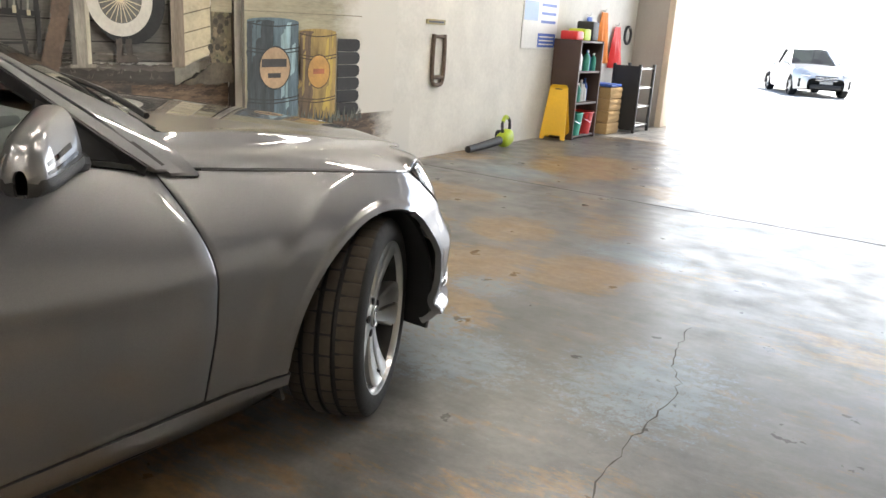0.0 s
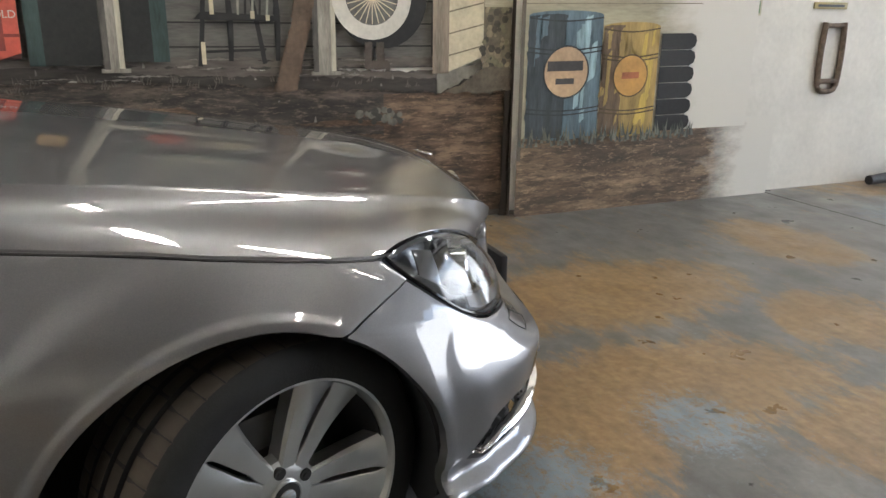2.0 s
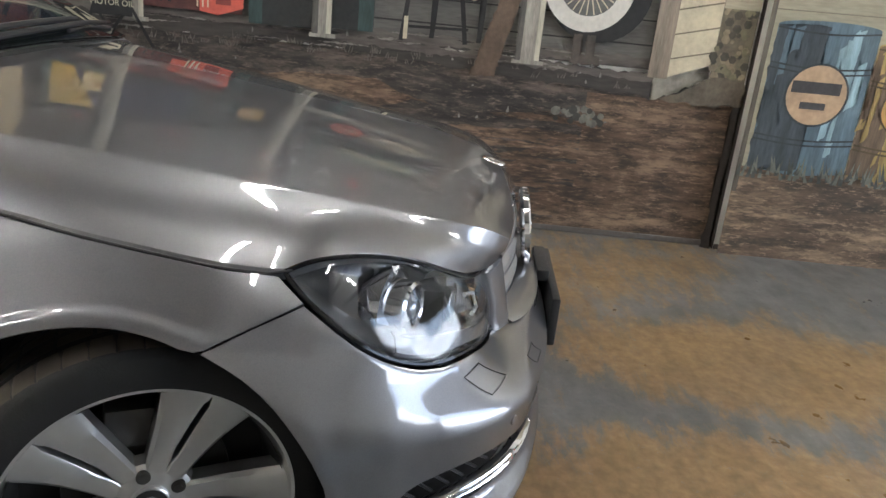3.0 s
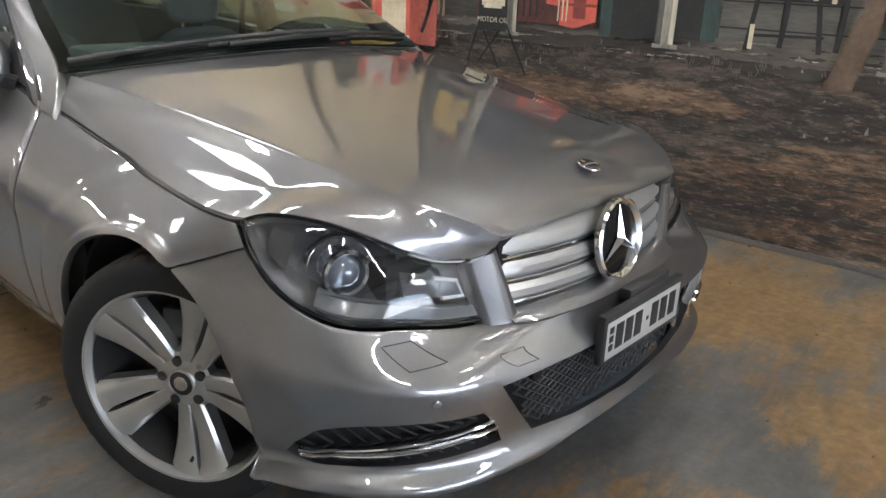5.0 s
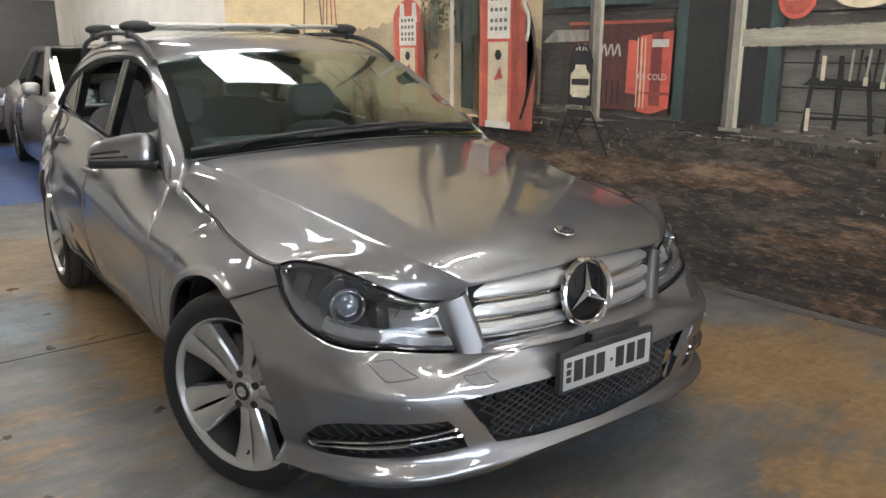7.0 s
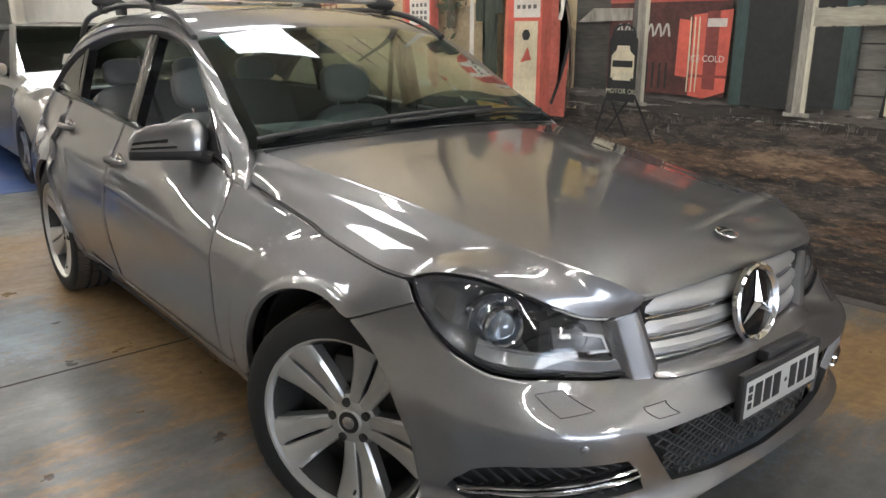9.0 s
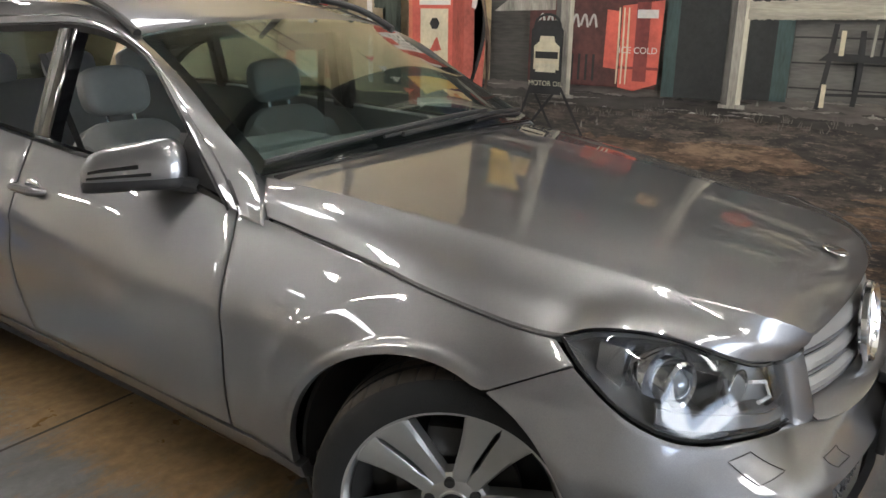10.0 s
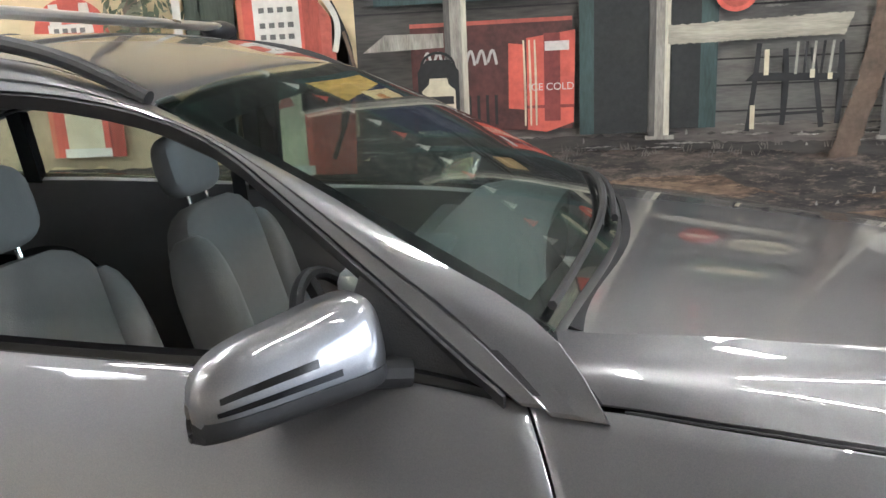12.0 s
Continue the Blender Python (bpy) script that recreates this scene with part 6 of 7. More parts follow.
for y, z0, z1, w in ((-2.69, .95, 2.3, .15), (-2.80, 1.45, 1.95, .08), (-2.60, 1.5, 2.05, .07)):
    dab("painted_cactus", [(y - w / 2, z0), (y + w / 2, z0), (y + w / 2, z1 - .05), (y, z1), (y - w / 2, z1 - .05)], paint("cactus", (.045, .058, .040), .5, 7, 30, (1, 6, .5)), soft=.01)
for q in (0, .09, .2, .30):
    strokes("painted_derrick", [(-4.95 + q, 1.45), (-4.80 + q * .15, 2.6)], .022, paint("rust_red", (.30, .085, .05)))
for z in (1.6, 1.9, 2.2):
    strokes("painted_derrick", [(-4.93, z), (-4.66, z + .01)], .016, paint("rust_red", (.30, .085, .05)))
# standing oil sign
for a in ([(-1.62, 1.0), (-1.70, .76)], [(-1.42, 1.0), (-1.26, .72)], [(-1.60, .98), (-1.46, .74)], [(-1.45, .98), (-1.62, .76)]):
    strokes("sign_leg", a, .016, BLK)
dab("standing_sign", [(-1.625, .955), (-1.415, .955), (-1.415, 1.33), (-1.46, 1.385), (-1.58, 1.385), (-1.625, 1.33)], BLK, "black standing oil sign with cream panel")
strokes("sign_hoop", [(-1.60, 1.28), (-1.59, 1.39), (-1.52, 1.42), (-1.45, 1.39), (-1.44, 1.28)], .014, BLK)
dab("sign_panel", [(-1.605, 1.10), (-1.435, 1.10), (-1.435, 1.235), (-1.47, 1.265), (-1.475, 1.295), (-1.565, 1.295), (-1.57, 1.265), (-1.605, 1.235)], CREAMP)
rect("name_bar", -1.595, -1.445, 1.165, 1.205, BLK)
rect("name_bar", -1.590, -1.455, 1.085, 1.135, paint("sign_cream", (.62, .56, .40)))


def lettering(text, y, z, h, material, base=0.0):
    cu = bpy.data.curves.new("lettering", "FONT")
    cu.body, cu.size, cu.align_x = text, h, "CENTER"
    tmp = bpy.data.objects.new("lettering", cu)
    scene.collection.objects.link(tmp)
    me = bpy.data.meshes.new_from_object(tmp.evaluated_get(bpy.context.evaluated_depsgraph_get()))
    bpy.data.objects.remove(tmp)
    me.materials.append(material)
    ob = new("lettering", me)
    ob.parent = mural
    LAYER[0] += 1
    ob.matrix_local = pose(base + .0016 + .00008 * LAYER[0], y, z, 90, 0, 90)
    return ob


lettering("MOTOR OIL", -1.52, 1.005, .042, paint("sign_cream", (.62, .56, .40)))
lettering("ICE COLD", -.955, 1.215, .050, paint("pale_lettering", (.60, .58, .55), .2))
# signs higher on the front
disc("round_sign", -.09, 1.64, .10, REDB), disc("round_sign_rim", -.09, 1.64, .078, paint("sign_rust", (.42, .07, .04)))
rect("sign_bar", -.15, -.03, 1.63, 1.655, CREAMP)
disc("oval_sign", .24, 1.68, .10, CREAMP, ry=1.7), rect("sign_bar", .10, .38, 1.665, 1.70, BLK)
rect("tin_sign", -.70, -.56, 1.72, 1.95, OCHRE)
rect("tin_sign", 1.0, 1.25, 1.85, 2.2, REDD), rect("sign_bar", 1.03, 1.22, 1.98, 2.06, WHITEP)
rect("tin_sign", -.05, .45, 1.95, 2.25, paint("sign_green", (.07, .11, .08))), rect("sign_bar", 0, .40, 2.06, 2.14, CREAMP)
for k in range(22):
    y = -2.2 + .19 * k
    dab("painted_pennant", [(y, 2.72), (y + .11, 2.72), (y + .055, 2.58)], REDB if k % 3 == 0 else WHITEP)
rect("pennant_cord", -2.3, 2.0, 2.715, 2.725, BLK)

# pier: drums and stacked tyres
rect("painted_ground", 1.836, 3.85, .0, .56, DIRTF)
OLIVEF = fade(mat("mural_olive_end", (.34, .31, .22), .75, var=.3, blotch=3, grain=24, stretch=(1, .5, 3)), 2.42, 3.6)
rect("painted_backboard", 1.836, 3.6, .50, 3.4, OLIVEF)
for k in range(9):
    rect("board_line", 1.836, 3.15, 1.30 + .2 * k, 1.306 + .2 * k, paint("board_shadow", (.20, .17, .11)))
rect("pier_edge", 1.836, 1.862, .36, 3.4, paint("pier_pale", (.12, .098, .070), .4, 6, 30, (1, 4, .5)))
# Thin dark brown sheet over the pier's white side face.
structure("pier_corner", bm_box(WX + .002, WX + .0462, CRN - .004, CRN - .0005, 0, HC), paint("corner_brown", (.060, .045, .034), .4, 6, 30, (1, 4, .5)), "dark brown return of the block pier")
def drum(y0, y1, z0, z1, body, dark, light, mark, rim, shade=.50):
    w = y1 - y0
    el = lambda z, s: [(y0 + w / 2 + w / 2 * math.cos(a), z + s * .028 * math.sin(a)) for a in np.linspace(math.pi, 0, 14)]
    dab("painted_drum", [(y0, z0), (y0 + w / 2, z0 - .03), (y1, z0)] + el(z1, 1)[::-1], body, "weathered painted oil drum")
    rect("drum_shade", y0, y0 + w * shade, z0, z1, dark, soft=.02, seed=3)
    rng_d = random.Random(int(y0 * 100))
    for k in range(34):
        q = rng_d.uniform(.02, .95)
        h0 = rng_d.uniform(z0, z1 - .12)
        h1, v = min(z1, h0 + rng_d.uniform(.08, .45)), rng_d.uniform(.010, .030)
        tone = dark if q < shade - .05 else (light if .62 < q < .93 else body)
        if rng_d.random() < .22: tone = body
        dab("drum_streak", [(y0 + w * q - v, h0), (y0 + w * q + v * .6, h0 + .03), (y0 + w * q + v, h1), (y0 + w * q - v * .5, h1 - .02)], tone, soft=.010, seed=k)
    for z in (.20, .235, .70, .735, .97):
        zz = z0 + (z1 - z0) * z
        strokes("drum_rib", [(y0, zz + .008), (y0 + w / 2, zz - .012), (y1, zz + .008)], .009, rim)
    disc("drum_mark_rim", y0 + w * .52, (z0 + z1) / 2 + .03, w * .315, rim, ry=1)
    disc("drum_mark", y0 + w * .52, (z0 + z1) / 2 + .03, w * .295, mark, ry=1)
    return w
drum(1.885, 2.40, .50, 1.235, BLUEP, BLUED, BLUEL, paint("mark_tan", (.47, .31, .17), .25), paint("rib_dark", (.04, .048, .052)))
rect("mark_bar", 2.02, 2.27, .905, .965, paint("mark_ink", (.055, .050, .050))), rect("mark_bar", 2.08, 2.21, .825, .860, paint("mark_ink", (.055, .050, .050)))
drum(2.405, 2.83, .50, 1.165, YELM, YELD, YEL, paint("mark_orange", (.58, .30, .05), .2), paint("rib_brown", (.10, .07, .03)), .36)
rect("mark_bar", 2.56, 2.69, .845, .885, paint("mark_red", (.42, .12, .04)))
for k in range(6):
    z = .50 + .104 * k
    dab("painted_tyre", [(2.845, z), (3.08, z), (3.115, z + .02), (3.125, z + .052), (3.115, z + .085), (3.08, z + .100), (2.845, z + .100)], BLK if k % 2 else paint("tyre_black", (.026, .026, .027), .3))
for k in range(110):
    y, z = 1.86 + 1.30 * k / 110 + rng_m.uniform(-.02, .02), .46 + rng_m.uniform(-.02, .03)
    h, l_ = rng_m.uniform(.04, .11), rng_m.uniform(-.03, .03)
    dab("painted_grass", [(y - .011, z), (y + .011, z), (y + l_, z + h)], paint("dead_grass", (.16, .165, .13), .4) if k % 2 else paint("dark_grass", (.075, .080, .066), .4))

# ---- things along the white wall ----
PX = WX + .045


def by_wall(x, y, z, turn=0):
    """A pose by the white wall, for a thing laid out at (y, z) along it."""
    y2, z2 = along(y, z)
    k = 1.08 + .012 * (y - 4)
    return pose(PX + x * k, y2, z2, 0, 0, turn) @ Matrix.Diagonal((k, k, k, 1))


YELLOWP = mat("yellow_plastic", (.72, .42, .012), .42, var=.1, bump=.1)
WALNUT = mat("dark_brown_laminate", (.055, .030, .022), .5, var=.2, stretch=(1, 1, 8))
REDP, BLUEPL, GREENP = mat("red_plastic", (.60, .03, .03), .4), mat("blue_plastic", (.03, .10, .42), .45), mat("green_plastic", (.03, .28, .20), .45)
WHITEPL = mat("white_plastic", (.72, .72, .70), .45)
LIME = mat("lime_plastic", (.42, .55, .03), .45)
CARD = mat("cardboard", (.38, .25, .11), .85, var=.2, bump=.2)
ORANGEP = mat("orange_cloth", (.66, .19, .02), .7, var=.2)
RUSTY = mat("rusty_iron", (.13, .095, .07), .7, metal=.4, var=.5, blotch=20)

# leaf blower lying against the wall
bl = thing("leaf_blower", "black and lime leaf blower lying on the floor by the wall", "leaf blower", by_wall(.16, 5.3, 0))
part("nozzle", bm_tube([(0, -.66, .045), (0, -.35, .060), (0, -.05, .085)], lambda t: .034 + .014 * t, 14, n=10), BLACK, bl)
part("motor_housing", blob(.075, .11, .085, pose(0, .08, .10, 20, 0, 0), .7), LIME, bl, "lime green housing")
part("handle", bm_tube([(0, .02, .16), (0, .0, .27), (0, .06, .325), (0, .14, .29), (0, .16, .18)], .016, 10), BLACK, bl)
part("trigger_grip", bm_tube([(0, .005, .275), (0, .06, .327), (0, .10, .31)], .020, 10), LIME, bl)
part("air_intake", bm_cyl(.05, .055, .05, pose(-.06, .05, .13, 0, 90, 0), 20, bevel=.006), BLACK, bl)

# iron loop hanging on the wall, with plaque and small sign over it
hl = thing("iron_loop", "rusty long iron loop hanging on the white wall", "wall ornament", by_wall(.02, 4.30, .70))
part("loop", bm_tube([(0, -.085, .46), (0, -.09, .08), (0, -.07, .015), (0, 0, 0), (0, .07, .015), (0, .09, .08), (0, .085, .46)], .020, 8, n=36), RUSTY, hl)
part("cross_bar", bm_tube([(0, -.09, .44), (0, .09, .44)], .016, 8, smooth=False), RUSTY, hl)
part("lower_bar", bm_tube([(0, -.09, .07), (0, .09, .07)], .018, 8, smooth=False), RUSTY, hl)
pq = thing("wall_plaque", "narrow ochre plaque fixed to the white wall", "plaque", by_wall(0, 4.25, 1.29))
part("board", bm_box(.0, .012, -.15, .15, -.022, .022, .003), mat("plaque_ochre", (.30, .24, .10), .6), pq)
part("text_bar", bm_box(.012, .0135, -.12, .12, -.008, .008), BLACK, pq)
sg1 = thing("small_sign", "small green and cream tin sign on the white wall", "sign", by_wall(0, 3.61, 1.33))
part("sheet", bm_box(0, .006, -.075, .075, -.10, .12, .002), mat("sign_tin", (.45, .42, .30), .5, var=.2), sg1)
part("green_field", bm_box(.006, .0075, -.06, .06, -.085, -.01), mat("sign_green_paint", (.10, .20, .08), .5), sg1)
part("red_field", bm_box(.006, .0075, -.05, .05, .03, .08), REDP, sg1)
ps = thing("notice_board", "white and blue notice sign on the white wall", "sign", by_wall(0, 6.2, 1.05))
part("sheet", bm_box(0, .012, -.42, .42, 0, .75, .003), WHITEPL, ps)
part("blue_field", bm_box(.012, .014, -.05, .38, .02, .17), BLUEPL, ps)
part("blue_field", bm_box(.012, .014, -.40, -.08, .30, .50), mat("pale_blue_print", (.30, .42, .62), .5), ps)
for k in range(4):
    part("text_bar", bm_box(.012, .014, .0, .36, .28 + .09 * k, .31 + .09 * k), BLUEPL, ps)
for k in range(3):
    part("text_bar", bm_box(.0141, .0150, -.02, .34, .045 + .04 * k, .060 + .04 * k), WHITEPL, ps)

# wet-floor sign
wf = thing("wet_floor_sign", "yellow folding wet-floor sign standing by the wall", "floor sign", by_wall(.20, 6.42, 0, 12))
for s in (1, -1):
    t_ = pose(0, 0, .62, s * 12, 0, 0) @ pose(0, 0, -.62)
    pn = part("panel", bm_prism([(-.15, .0), (-.10, .0), (-.09, .05), (.09, .05), (.10, .0), (.15, .0), (.105, .60), (.08, .63), (-.08, .63), (-.105, .60)], .012, pose(0, -s * .006, 0, 0, 0, 0) @ t_ @ pose(0, .006, 0, 90, 0, 0)), YELLOWP, wf)
    if s < 0: continue
for z, w_, mt in ((.36, .06, REDP),):
    part("warning_mark", bm_prism([(-.055, 0), (.055, 0), (0, .095)], .003, pose(0, 0, .62, 12, 0, 0) @ pose(0, -.016, -.30, 90, 0, 0)), mt, wf)
    part("warning_inner", bm_prism([(-.035, .010), (.035, .010), (0, .072)], .004, pose(0, 0, .62, 12, 0, 0) @ pose(0, -.016, -.30, 90, 0, 0)), YELLOWP, wf)
for k in range(3):
    part("text_bar", bm_box(-.07, .07, -.0185, -.0165, -.40 - .05 * k, -.375 - .05 * k, m=pose(0, 0, .62, 12, 0, 0)), mat("sign_red_print", (.45, .08, .02), .5), wf)
part("carry_slot", bm_box(-.04, .04, -.0185, -.0165, -.055, -.03, m=pose(0, 0, .62, 12, 0, 0)), BLACK, wf)

# brown shelf unit with bottles, buckets below
sh = thing("shelf_unit", "dark brown open shelf unit full of bottles", "shelf", by_wall(.02, 6.85, 0))
for y0 in (-.33, .30):
    part("side_panel", bm_box(0, .34, y0, y0 + .03, 0, 1.13, .003), WALNUT, sh)
part("back_panel", bm_box(0, .012, -.30, .30, 0, 1.13), WALNUT, sh)
for z in (.02, .40, .76, 1.10):
    part("shelf", bm_box(.012, .33, -.30, .30, z, z + .025, .003), WALNUT, sh)


def bottle(y, z, x, h, r, body, lid):
    b = thing("bottle", "plastic workshop bottle standing on the shelf", "bottle", by_wall(.02, 6.85, 0) @ pose(x, y, z), "bottles on the shelf")
    part("body", bm_lathe([(0, 0), (r, 0), (r, h * .62), (r * .75, h * .76), (r * .35, h * .84), (r * .32, h * .92)], Matrix(), 16), body, b)
    part("cap", bm_cyl(r * .38, r * .34, h * .12, pose(0, 0, h * .95), 12), lid, b)


rng_b = random.Random(3)
for z in (.425, .785):
    for k in range(6):
        bottle(-.24 + .095 * k, z, .22 + rng_b.uniform(-.04, .05), rng_b.uniform(.20, .28), rng_b.uniform(.032, .042), rng_b.choice([WHITEPL, WHITEPL, BLUEPL, mat("clear_grey", (.45, .48, .5), .3), GREENP]), rng_b.choice([REDP, BLUEPL, WHITEPL]))
def bucket(y, col, lab):
    b = thing("bucket", lab, "bucket", by_wall(.02, 6.85, 0) @ pose(.23, y - 6.85, .046))
    part("tub", bm_lathe([(0, 0), (.105, 0), (.135, .25), (.145, .25), (.140, .262), (.128, .25), (.098, .01), (0, .01)], Matrix(), 28), col, b)
    part("bail", bm_tube([(0, -.138, .24), (.09, -.09, .17), (.12, 0, .14), (.09, .09, .17), (0, .138, .24)], .004, 6), CHROME, b)
bucket(6.70, GREENP, "green plastic bucket on the shelf's foot"), bucket(7.00, REDP, "red plastic bucket on the shelf's foot")
for y, h, mt, lab in ((6.62, .10, REDP, "red folded cloth on top of the shelf"), (6.82, .13, LIME, "lime green tool case on top of the shelf"), (7.04, .22, BLACK, "black box on top of the shelf")):
    single("shelf_box", bm_box(.06, .28, -.09, .09, 0, h, .02), mt, lab, "box", by_wall(.02, 6.85, 0) @ pose(0, y - 6.85, 1.126))
# wooden crate stack with a blue lid
cr = thing("crate_stack", "tan wooden crates stacked beside the shelf", "crate", by_wall(.24, 7.58, 0))
for k in range(4):
    part("crate", bm_box(-.16, .16, -.19, .19, .002 + .145 * k, .140 + .145 * k, .006), CARD, cr)
    for q in (.03, .09):
        part("slat", bm_box(.160, .166, -.19, .19, .145 * k + q, .145 * k + q + .035, .002), CARD, cr)
single("blue_lid", bm_box(-.16, .16, -.17, .17, 0, .035, .012), BLUEPL, "blue plastic lid on the crates", "lid", by_wall(.24, 7.58, 0) @ pose(0, 0, .582))
# black wire rack
rk = thing("metal_rack", "black metal shelf rack by the door jamb", "rack", by_wall(.38, 8.12, 0))
for x in (-.17, .17):
    for y in (-.26, .26):
        part("upright", bm_box(x - .018, x + .018, y - .018, y + .018, 0, .86, .003), BLACK, rk)
part("side_sheet", bm_box(-.17, .17, -.268, -.262, .03, .84), BLACK, rk)
for z in (.08, .32, .56, .80):
    part("shelf", bm_box(-.17, .17, -.26, .26, z, z + .018, .003), BRUSHED, rk)


def hanging(name, y, z, w_, h, mt, lab, cat):
    """Cloth hung from a hook, with soft folds."""
    rows = []
    for i in range(13):
        a = -1 + i / 6
        rows.append([(.05 + .025 * math.sin(a * 9 + v * 2) * v + .05 * v * (1 - a * a), a * w_ * (.45 + .55 * v), -h * v) for v in np.linspace(0, 1, 9)])
    t = thing(name, lab, cat, by_wall(0, y, z))
    part("cloth", bm_sheet(rows, .012, .002, flip=True), mt, t)
    part("hook", bm_tube([(0, 0, .03), (.05, 0, .02), (.06, 0, .05)], .006, 6, n=8), BRUSHED, t)


hanging("work_jacket", 7.36, 1.45, .13, .50, BLUEPL, "blue work jacket hanging on the wall", "jacket")
hanging("hi_vis_vest", 7.78, 1.52, .20, .62, ORANGEP, "orange vest hanging on the wall", "vest")
hanging("red_bag", 8.22, 1.35, .20, .52, REDP, "red cloth bag hanging on the wall", "bag")
hanging("white_rag", 7.45, .98, .09, .45, WHITEPL, "white rag hanging on the wall", "cloth")
ct = thing("cable_coil", "dark cable coiled on a hook by the door", "cable", by_wall(.03, 8.55, 1.35))
part("coil", bm_lathe([(.11 + .018 * math.cos(a), .018 * math.sin(a)) for a in np.linspace(0, 2 * math.pi, 9)[:-1]], pose(.02, 0, -.1, 0, 90, 0), 28, closed=True), BLACK, ct)
part("peg", bm_tube([(-.03, 0, .0), (.05, 0, .0)], .008, 8, smooth=False), BRUSHED, ct)


# ---- other cars ----
def plain_car(name, m, length, width, height, col, label, estate=0.0, screen_paper=False, grilled=False):
    """A smaller-in-view parked car: lofted body, glasshouse, lamps, wheels. Nose towards local +y."""
    t = thing(name, label, "car", m, "cars parked in the hall" if m.translation.y < 9 else "")
    hw, L = width / 2, length
    yf, yb = .16 * L + .04, -(L - .16 * L - .04)
    pnt = car_paint(name + "_paint", col, .55 if max(col) > .1 else .3, .3)
    side_ = spline([yb, yb + .05 * L, yb + .2 * L, yb + .5 * L, yf - .2 * L, yf - .06 * L, yf], [.74, .93, .99, 1.0, .98, .90, .62])
    topz = spline([yb, yb + .06 * L, yb + .2 * L, yf - .36 * L, yf - .28 * L, yf - .12 * L, yf - .02 * L, yf], [.80, .96, .98, .95, .93, .86, .72, .58])
    rows = []
    for y in np.linspace(yb, yf, 49):
        w_ = hw * side_(y)
        zt = topz(y)
        zl = .22 + .05 * smooth((abs(y - (yf + yb) / 2) - .40 * L) / (.1 * L))
        for yc in (0, yb + .23 * L):
            d = abs(y - yc)
            if d < .36: zl = max(zl, .315 + math.sqrt(.36**2 - d * d) * .98)
        zs = [zl, zl + (zt - zl) * .3, zl + (zt - zl) * .62, zl + (zt - zl) * .86, zt]
        fr = [.965, 1.0, .985, .93, .80]
        right = [(w_ * f, y, z) for f, z in zip(fr, zs)] + [(w_ * .4, y, zt + .02), (0, y, zt + .03)]
        rows.append(right[:-1] + [(0, y, zt + .03)] + [(-a, b, c) for a, b, c in right[:-1][::-1]])
    body = part("body", bm_sheet(rows, .015, .0, flip=True), pnt, t)
    y1, y2, y3, y4 = yf - .34 * L, yf - .50 * L, yb + (.24 - .10 * estate) * L, yb + (.08 - .02 * estate) * L
    def ring(y, z, w_):
        return [(w_, y, z), (-w_, y, z)]
    zb_, zr = .93, height
    ft = lambda s, y, z, k: (s * hw * k, y, z)
    def quad_sheet(name_, c, mt, th=.01, par=t):
        a, b, d, e = [np.array(q) for q in c]
        g = [[a + (b - a) * u + ((e + (d - e) * u) - (a + (b - a) * u)) * v for v in np.linspace(0, 1, 5)] for u in np.linspace(0, 1, 7)]
        return part(name_, bm_sheet(g, th, .001), mt, par)
    # screens and side glass
    quad_sheet("windscreen", [ft(-1, y1, zb_, .80), ft(1, y1, zb_, .80), ft(1, y2, zr - .03, .60), ft(-1, y2, zr - .03, .60)], DARKGLASS)
    quad_sheet("rear_window", [ft(1, y4, zb_, .76), ft(-1, y4, zb_, .76), ft(-1, y3, zr - .04, .58), ft(1, y3, zr - .04, .58)], DARKGLASS)
    rf = [[(hw * .62 * s, y2 + (y3 - y2) * u, zr - .03 + .03 * (1 - s * s) + .015 * math.sin(math.pi * u)) for s in np.linspace(-1, 1, 9)] for u in np.linspace(0, 1, 9)]
    part("roof", bm_sheet(rf, .02, .002, flip=True), pnt, t)
    for s in (1, -1):
        quad_sheet("side_window", [ft(s, y1 - .06, zb_, .845), ft(s, y4 + .1, zb_, .82), ft(s, y3, zr - .08, .62), ft(s, y2, zr - .08, .63)], DARKGLASS)
        for a, b in (((s * hw * .82, y1, zb_), (s * hw * .61, y2, zr - .03)), ((s * hw * .79, y4, zb_), (s * hw * .60, y3, zr - .04))):
            part("pillar", bm_tube([a, b], .035, 8, smooth=False), pnt, t)
        part("pillar", bm_tube([(s * hw * .85, (y2 + y3) / 2, zb_), (s * hw * .64, (y2 + y3) / 2, zr - .05)], .03, 6, smooth=False), BLACK, t)
        part("roof_edge", bm_tube([(s * hw * .62, y2, zr - .035), (s * hw * .62, y3, zr - .045)], .03, 8, smooth=False), pnt, t)
        part("window_trim", bm_tube([(s * hw * .86, y1 - .05, zb_ - .01), (s * hw * .84, y4 + .08, zb_ - .005)], .010, 6, smooth=False), CHROME, t)
        part("headlamp", blob(.15, .09, .065, pose(s * hw * .66, yf - .12, .66, 0, 0, -s * 28), .6), mat("lamp_glass", (.55, .57, .6), .08, metal=.5, coat=1), t, "clear headlamp")
        part("tail_lamp", blob(.10, .05, .08, pose(s * hw * .76, yb + .06, .78), .6), mat("tail_red", (.28, .01, .01), .15, coat=1), t, "red tail lamp")
        part("door_mirror", blob(.09, .06, .065, pose(s * (hw * .84 + .10), y1 - .14, 1.0), .6), pnt, t)
        part("fog_lamp", blob(.07, .03, .04, pose(s * hw * .62, yf - .07, .40), .7), BLACK, t)
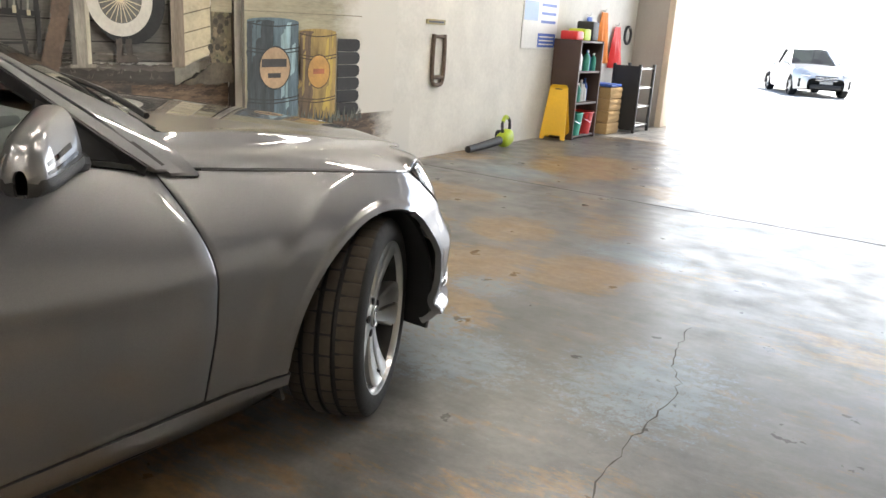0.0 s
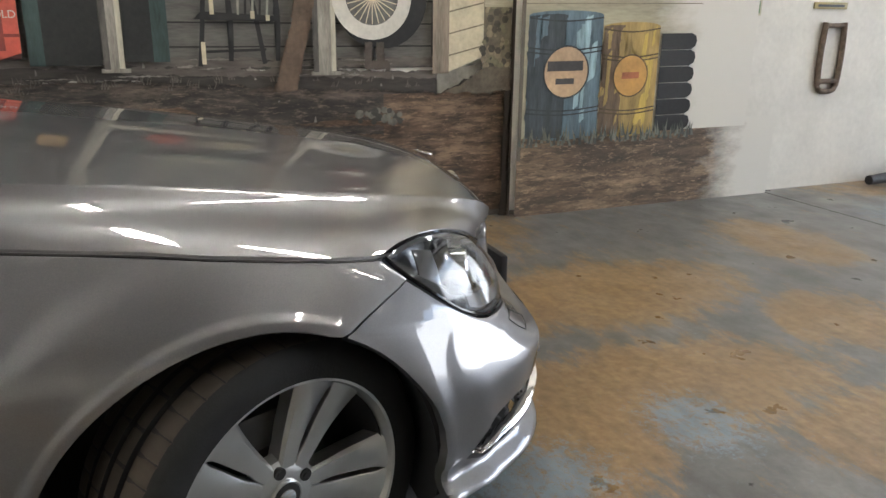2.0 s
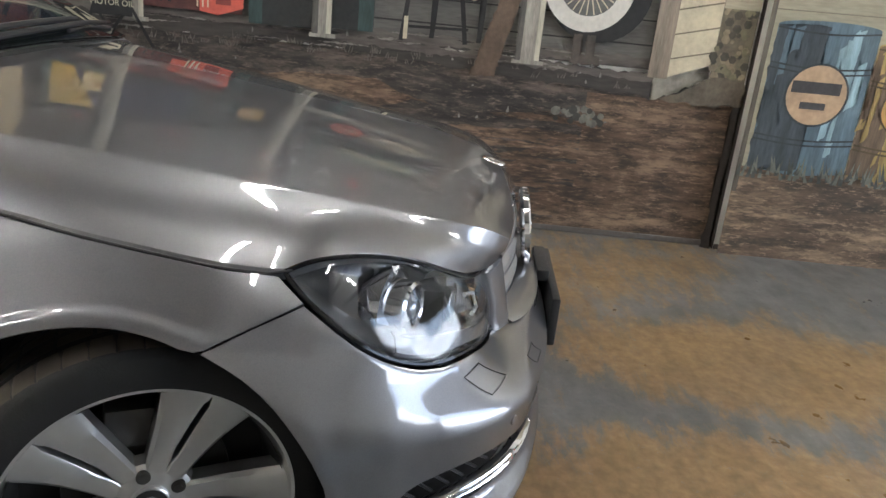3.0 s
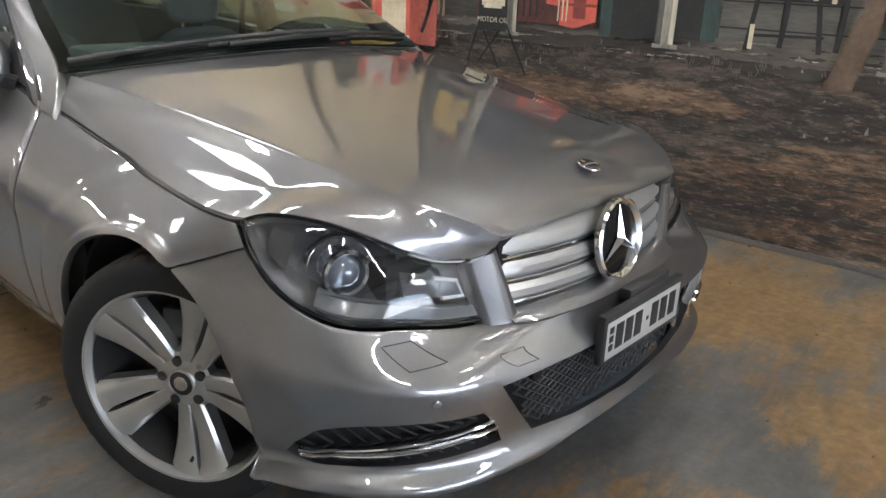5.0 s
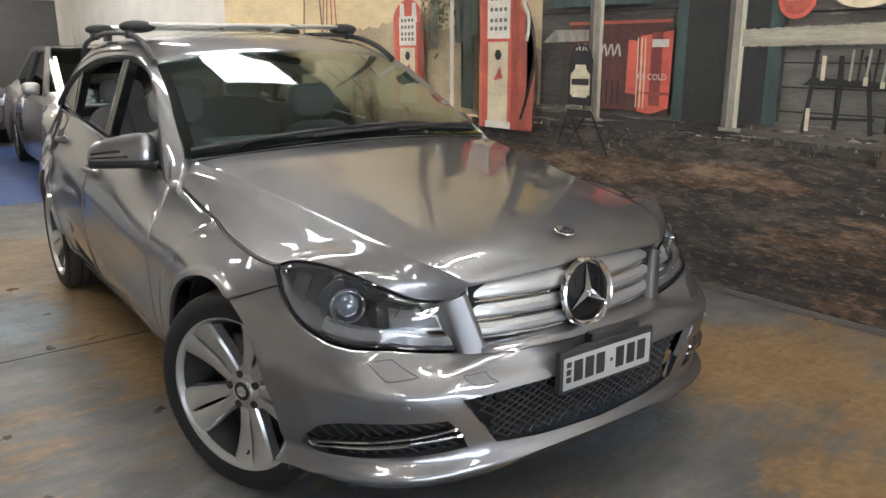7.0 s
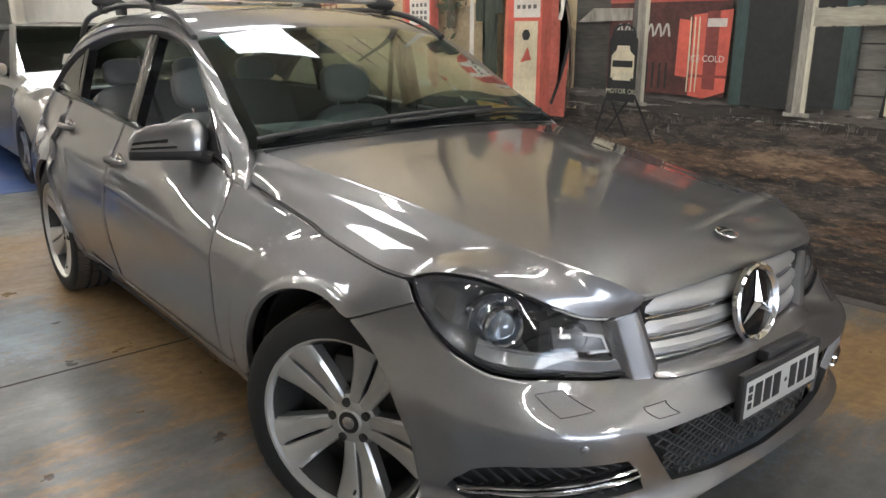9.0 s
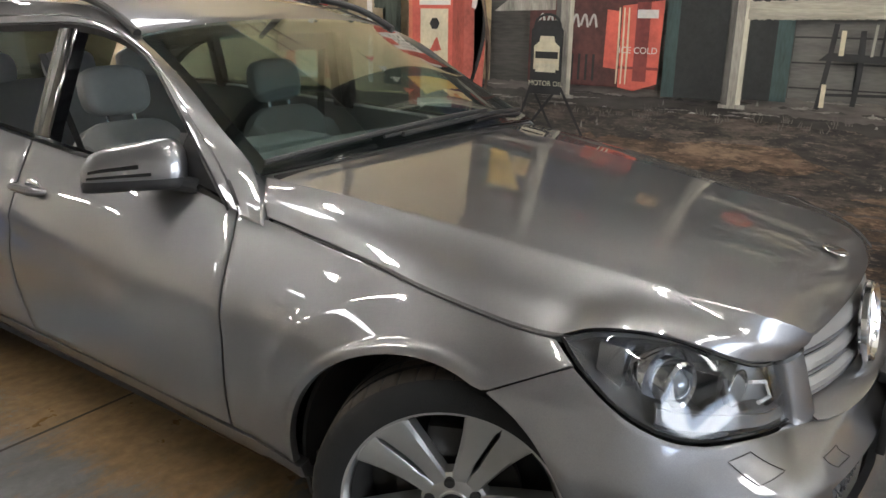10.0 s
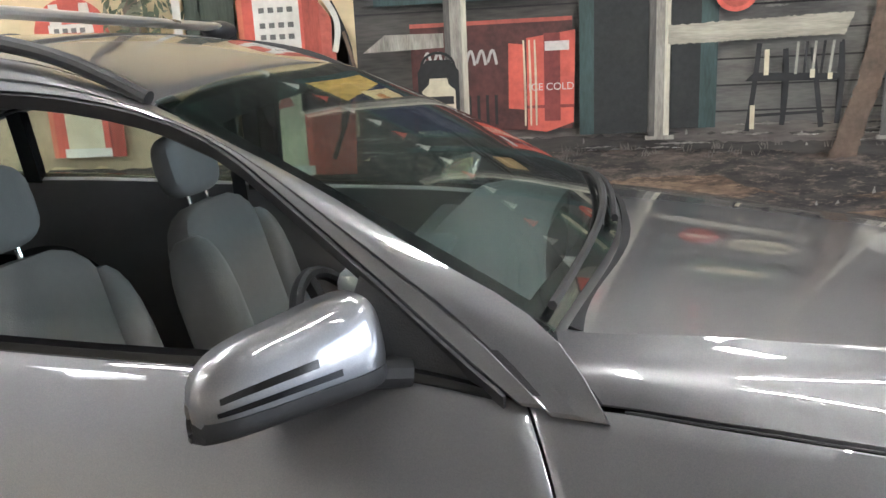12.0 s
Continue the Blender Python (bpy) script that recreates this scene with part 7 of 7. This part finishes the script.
        for yy in ((y1 + y3) / 2 + .12, (y1 + y3) / 2 - .85):
            part("door_handle", bm_tube([(s * hw * .985, yy + .09, .80), (s * (hw + .012), yy, .805), (s * hw * .985, yy - .09, .80)], .011, 6, n=8), CHROME, t)
        part("sill", bm_box(s * hw * .93 - .03, s * hw * .93 + .03, yb + .34 * L, -.38, .20, .26, .01), pnt, t)
    part("grille", bm_box(-.34, .34, yf - .05, yf + .005, .50, .66, .02), GLOSSBLACK, t)
    for k in range(3):
        part("grille_bar", bm_box(-.32, .32, yf + .004, yf + .012, .525 + .045 * k, .537 + .045 * k, .003), CHROME, t)
    part("lower_intake", bm_box(-.45, .45, yf - .06, yf + .012, .27, .40, .02), BLACK, t)
    part("plate", bm_box(-.19, .19, yf + .010, yf + .020, .42, .50, .003), PLATEWHITE, t)
    part("cabin_floor", bm_box(-hw * .9, hw * .9, yb + .1, yf - .3, .22, .32), SHELL, t)
    for s, q in ((1, 0), (-1, 0)):
        part("seat", blob(.22, .08, .30, pose(s * .36, y2 - .22, .85, 14, 0, 0), .6), CARPET, t)
    if screen_paper:
        part("price_card", bm_box(-.16, .16, -.002, .002, 0, .20, m=pose(hw * .1, y1 - .17, 1.03, -56, 0, 0)), WHITEPL, t, "white paper card behind the screen")
    for s in (1, -1):
        for yc in (0, yb + .23 * L):
            wl = new("wheel")
            wl.parent, wl.empty_display_size = t, .1
            wl.matrix_local = pose(s * (hw - .125), yc, .317, 0, 90 * s, 0)
            part("tyre", bm_lathe([(.21, -.09), (.225, -.10), (.29, -.105), (.314, -.085), (.317, 0), (.314, .085), (.29, .105), (.235, .10), (.225, .09)], Matrix(), 40), RUBBER, wl)
            rim = part("rim", bm_lathe([(.235, .098), (.228, .103), (.216, .085), (.205, .02), (.06, -.02), (0, -.02)], Matrix(), 40), ALLOY_DARK, wl)
            for k in range(5):
                part("spoke", bm_box(-.032, .032, .03, .225, .055, .085, .008, m=pose(0, 0, 0, 0, 0, 72 * k)), ALLOY, rim)
            part("cap", bm_cyl(.045, .04, .02, pose(0, 0, .088), 20, bevel=.004), ALLOY, rim)
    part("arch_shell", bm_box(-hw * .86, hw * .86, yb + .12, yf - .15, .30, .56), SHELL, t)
    return t


plain_car("grey_saloon", pose(-.86, -6.35, 0, 0, 0, -3), 4.75, 1.80, 1.44, (.30, .285, .265), "grey metallic saloon car parked behind on blue floor", screen_paper=True)
plain_car("dark_blue_car", pose(.40, -11.7, 0, 0, 0, 3), 4.5, 1.78, 1.46, (.011, .013, .050), "dark blue car parked near the rear wall", screen_paper=True)
plain_car("white_hatchback", pose(1.06, -8.30, 0, 0, 0, 78), 4.3, 1.78, 1.46, (.62, .62, .60), "white hatchback parked on the blue painted floor")
plain_car("silver_saloon", pose(-1.75, 25.2, -.04, 0, 0, 205), 4.6, 1.78, 1.45, (.80, .80, .78), "silver saloon car parked outside in the sun")

# rear doorway with a dark shutter, pipe on the wall
structure("rear_shutter", bm_box(-2.1, .55, YB, YB + .06, 0, 2.35, .01), mat("dark_shutter", (.10, .095, .09), .6, var=.2, stretch=(1, 1, 6)), "dark roller shutter in the rear wall")
for x in (-2.15, .60):
    structure("shutter_jamb", bm_box(x - .05, x + .05, YB, YB + .1, 0, 2.4, .008), CREAM, "cream jamb of the rear shutter")
structure("shutter_head", bm_box(-2.2, .65, YB, YB + .1, 2.35, 2.5, .008), CREAM, "cream head of the rear shutter")
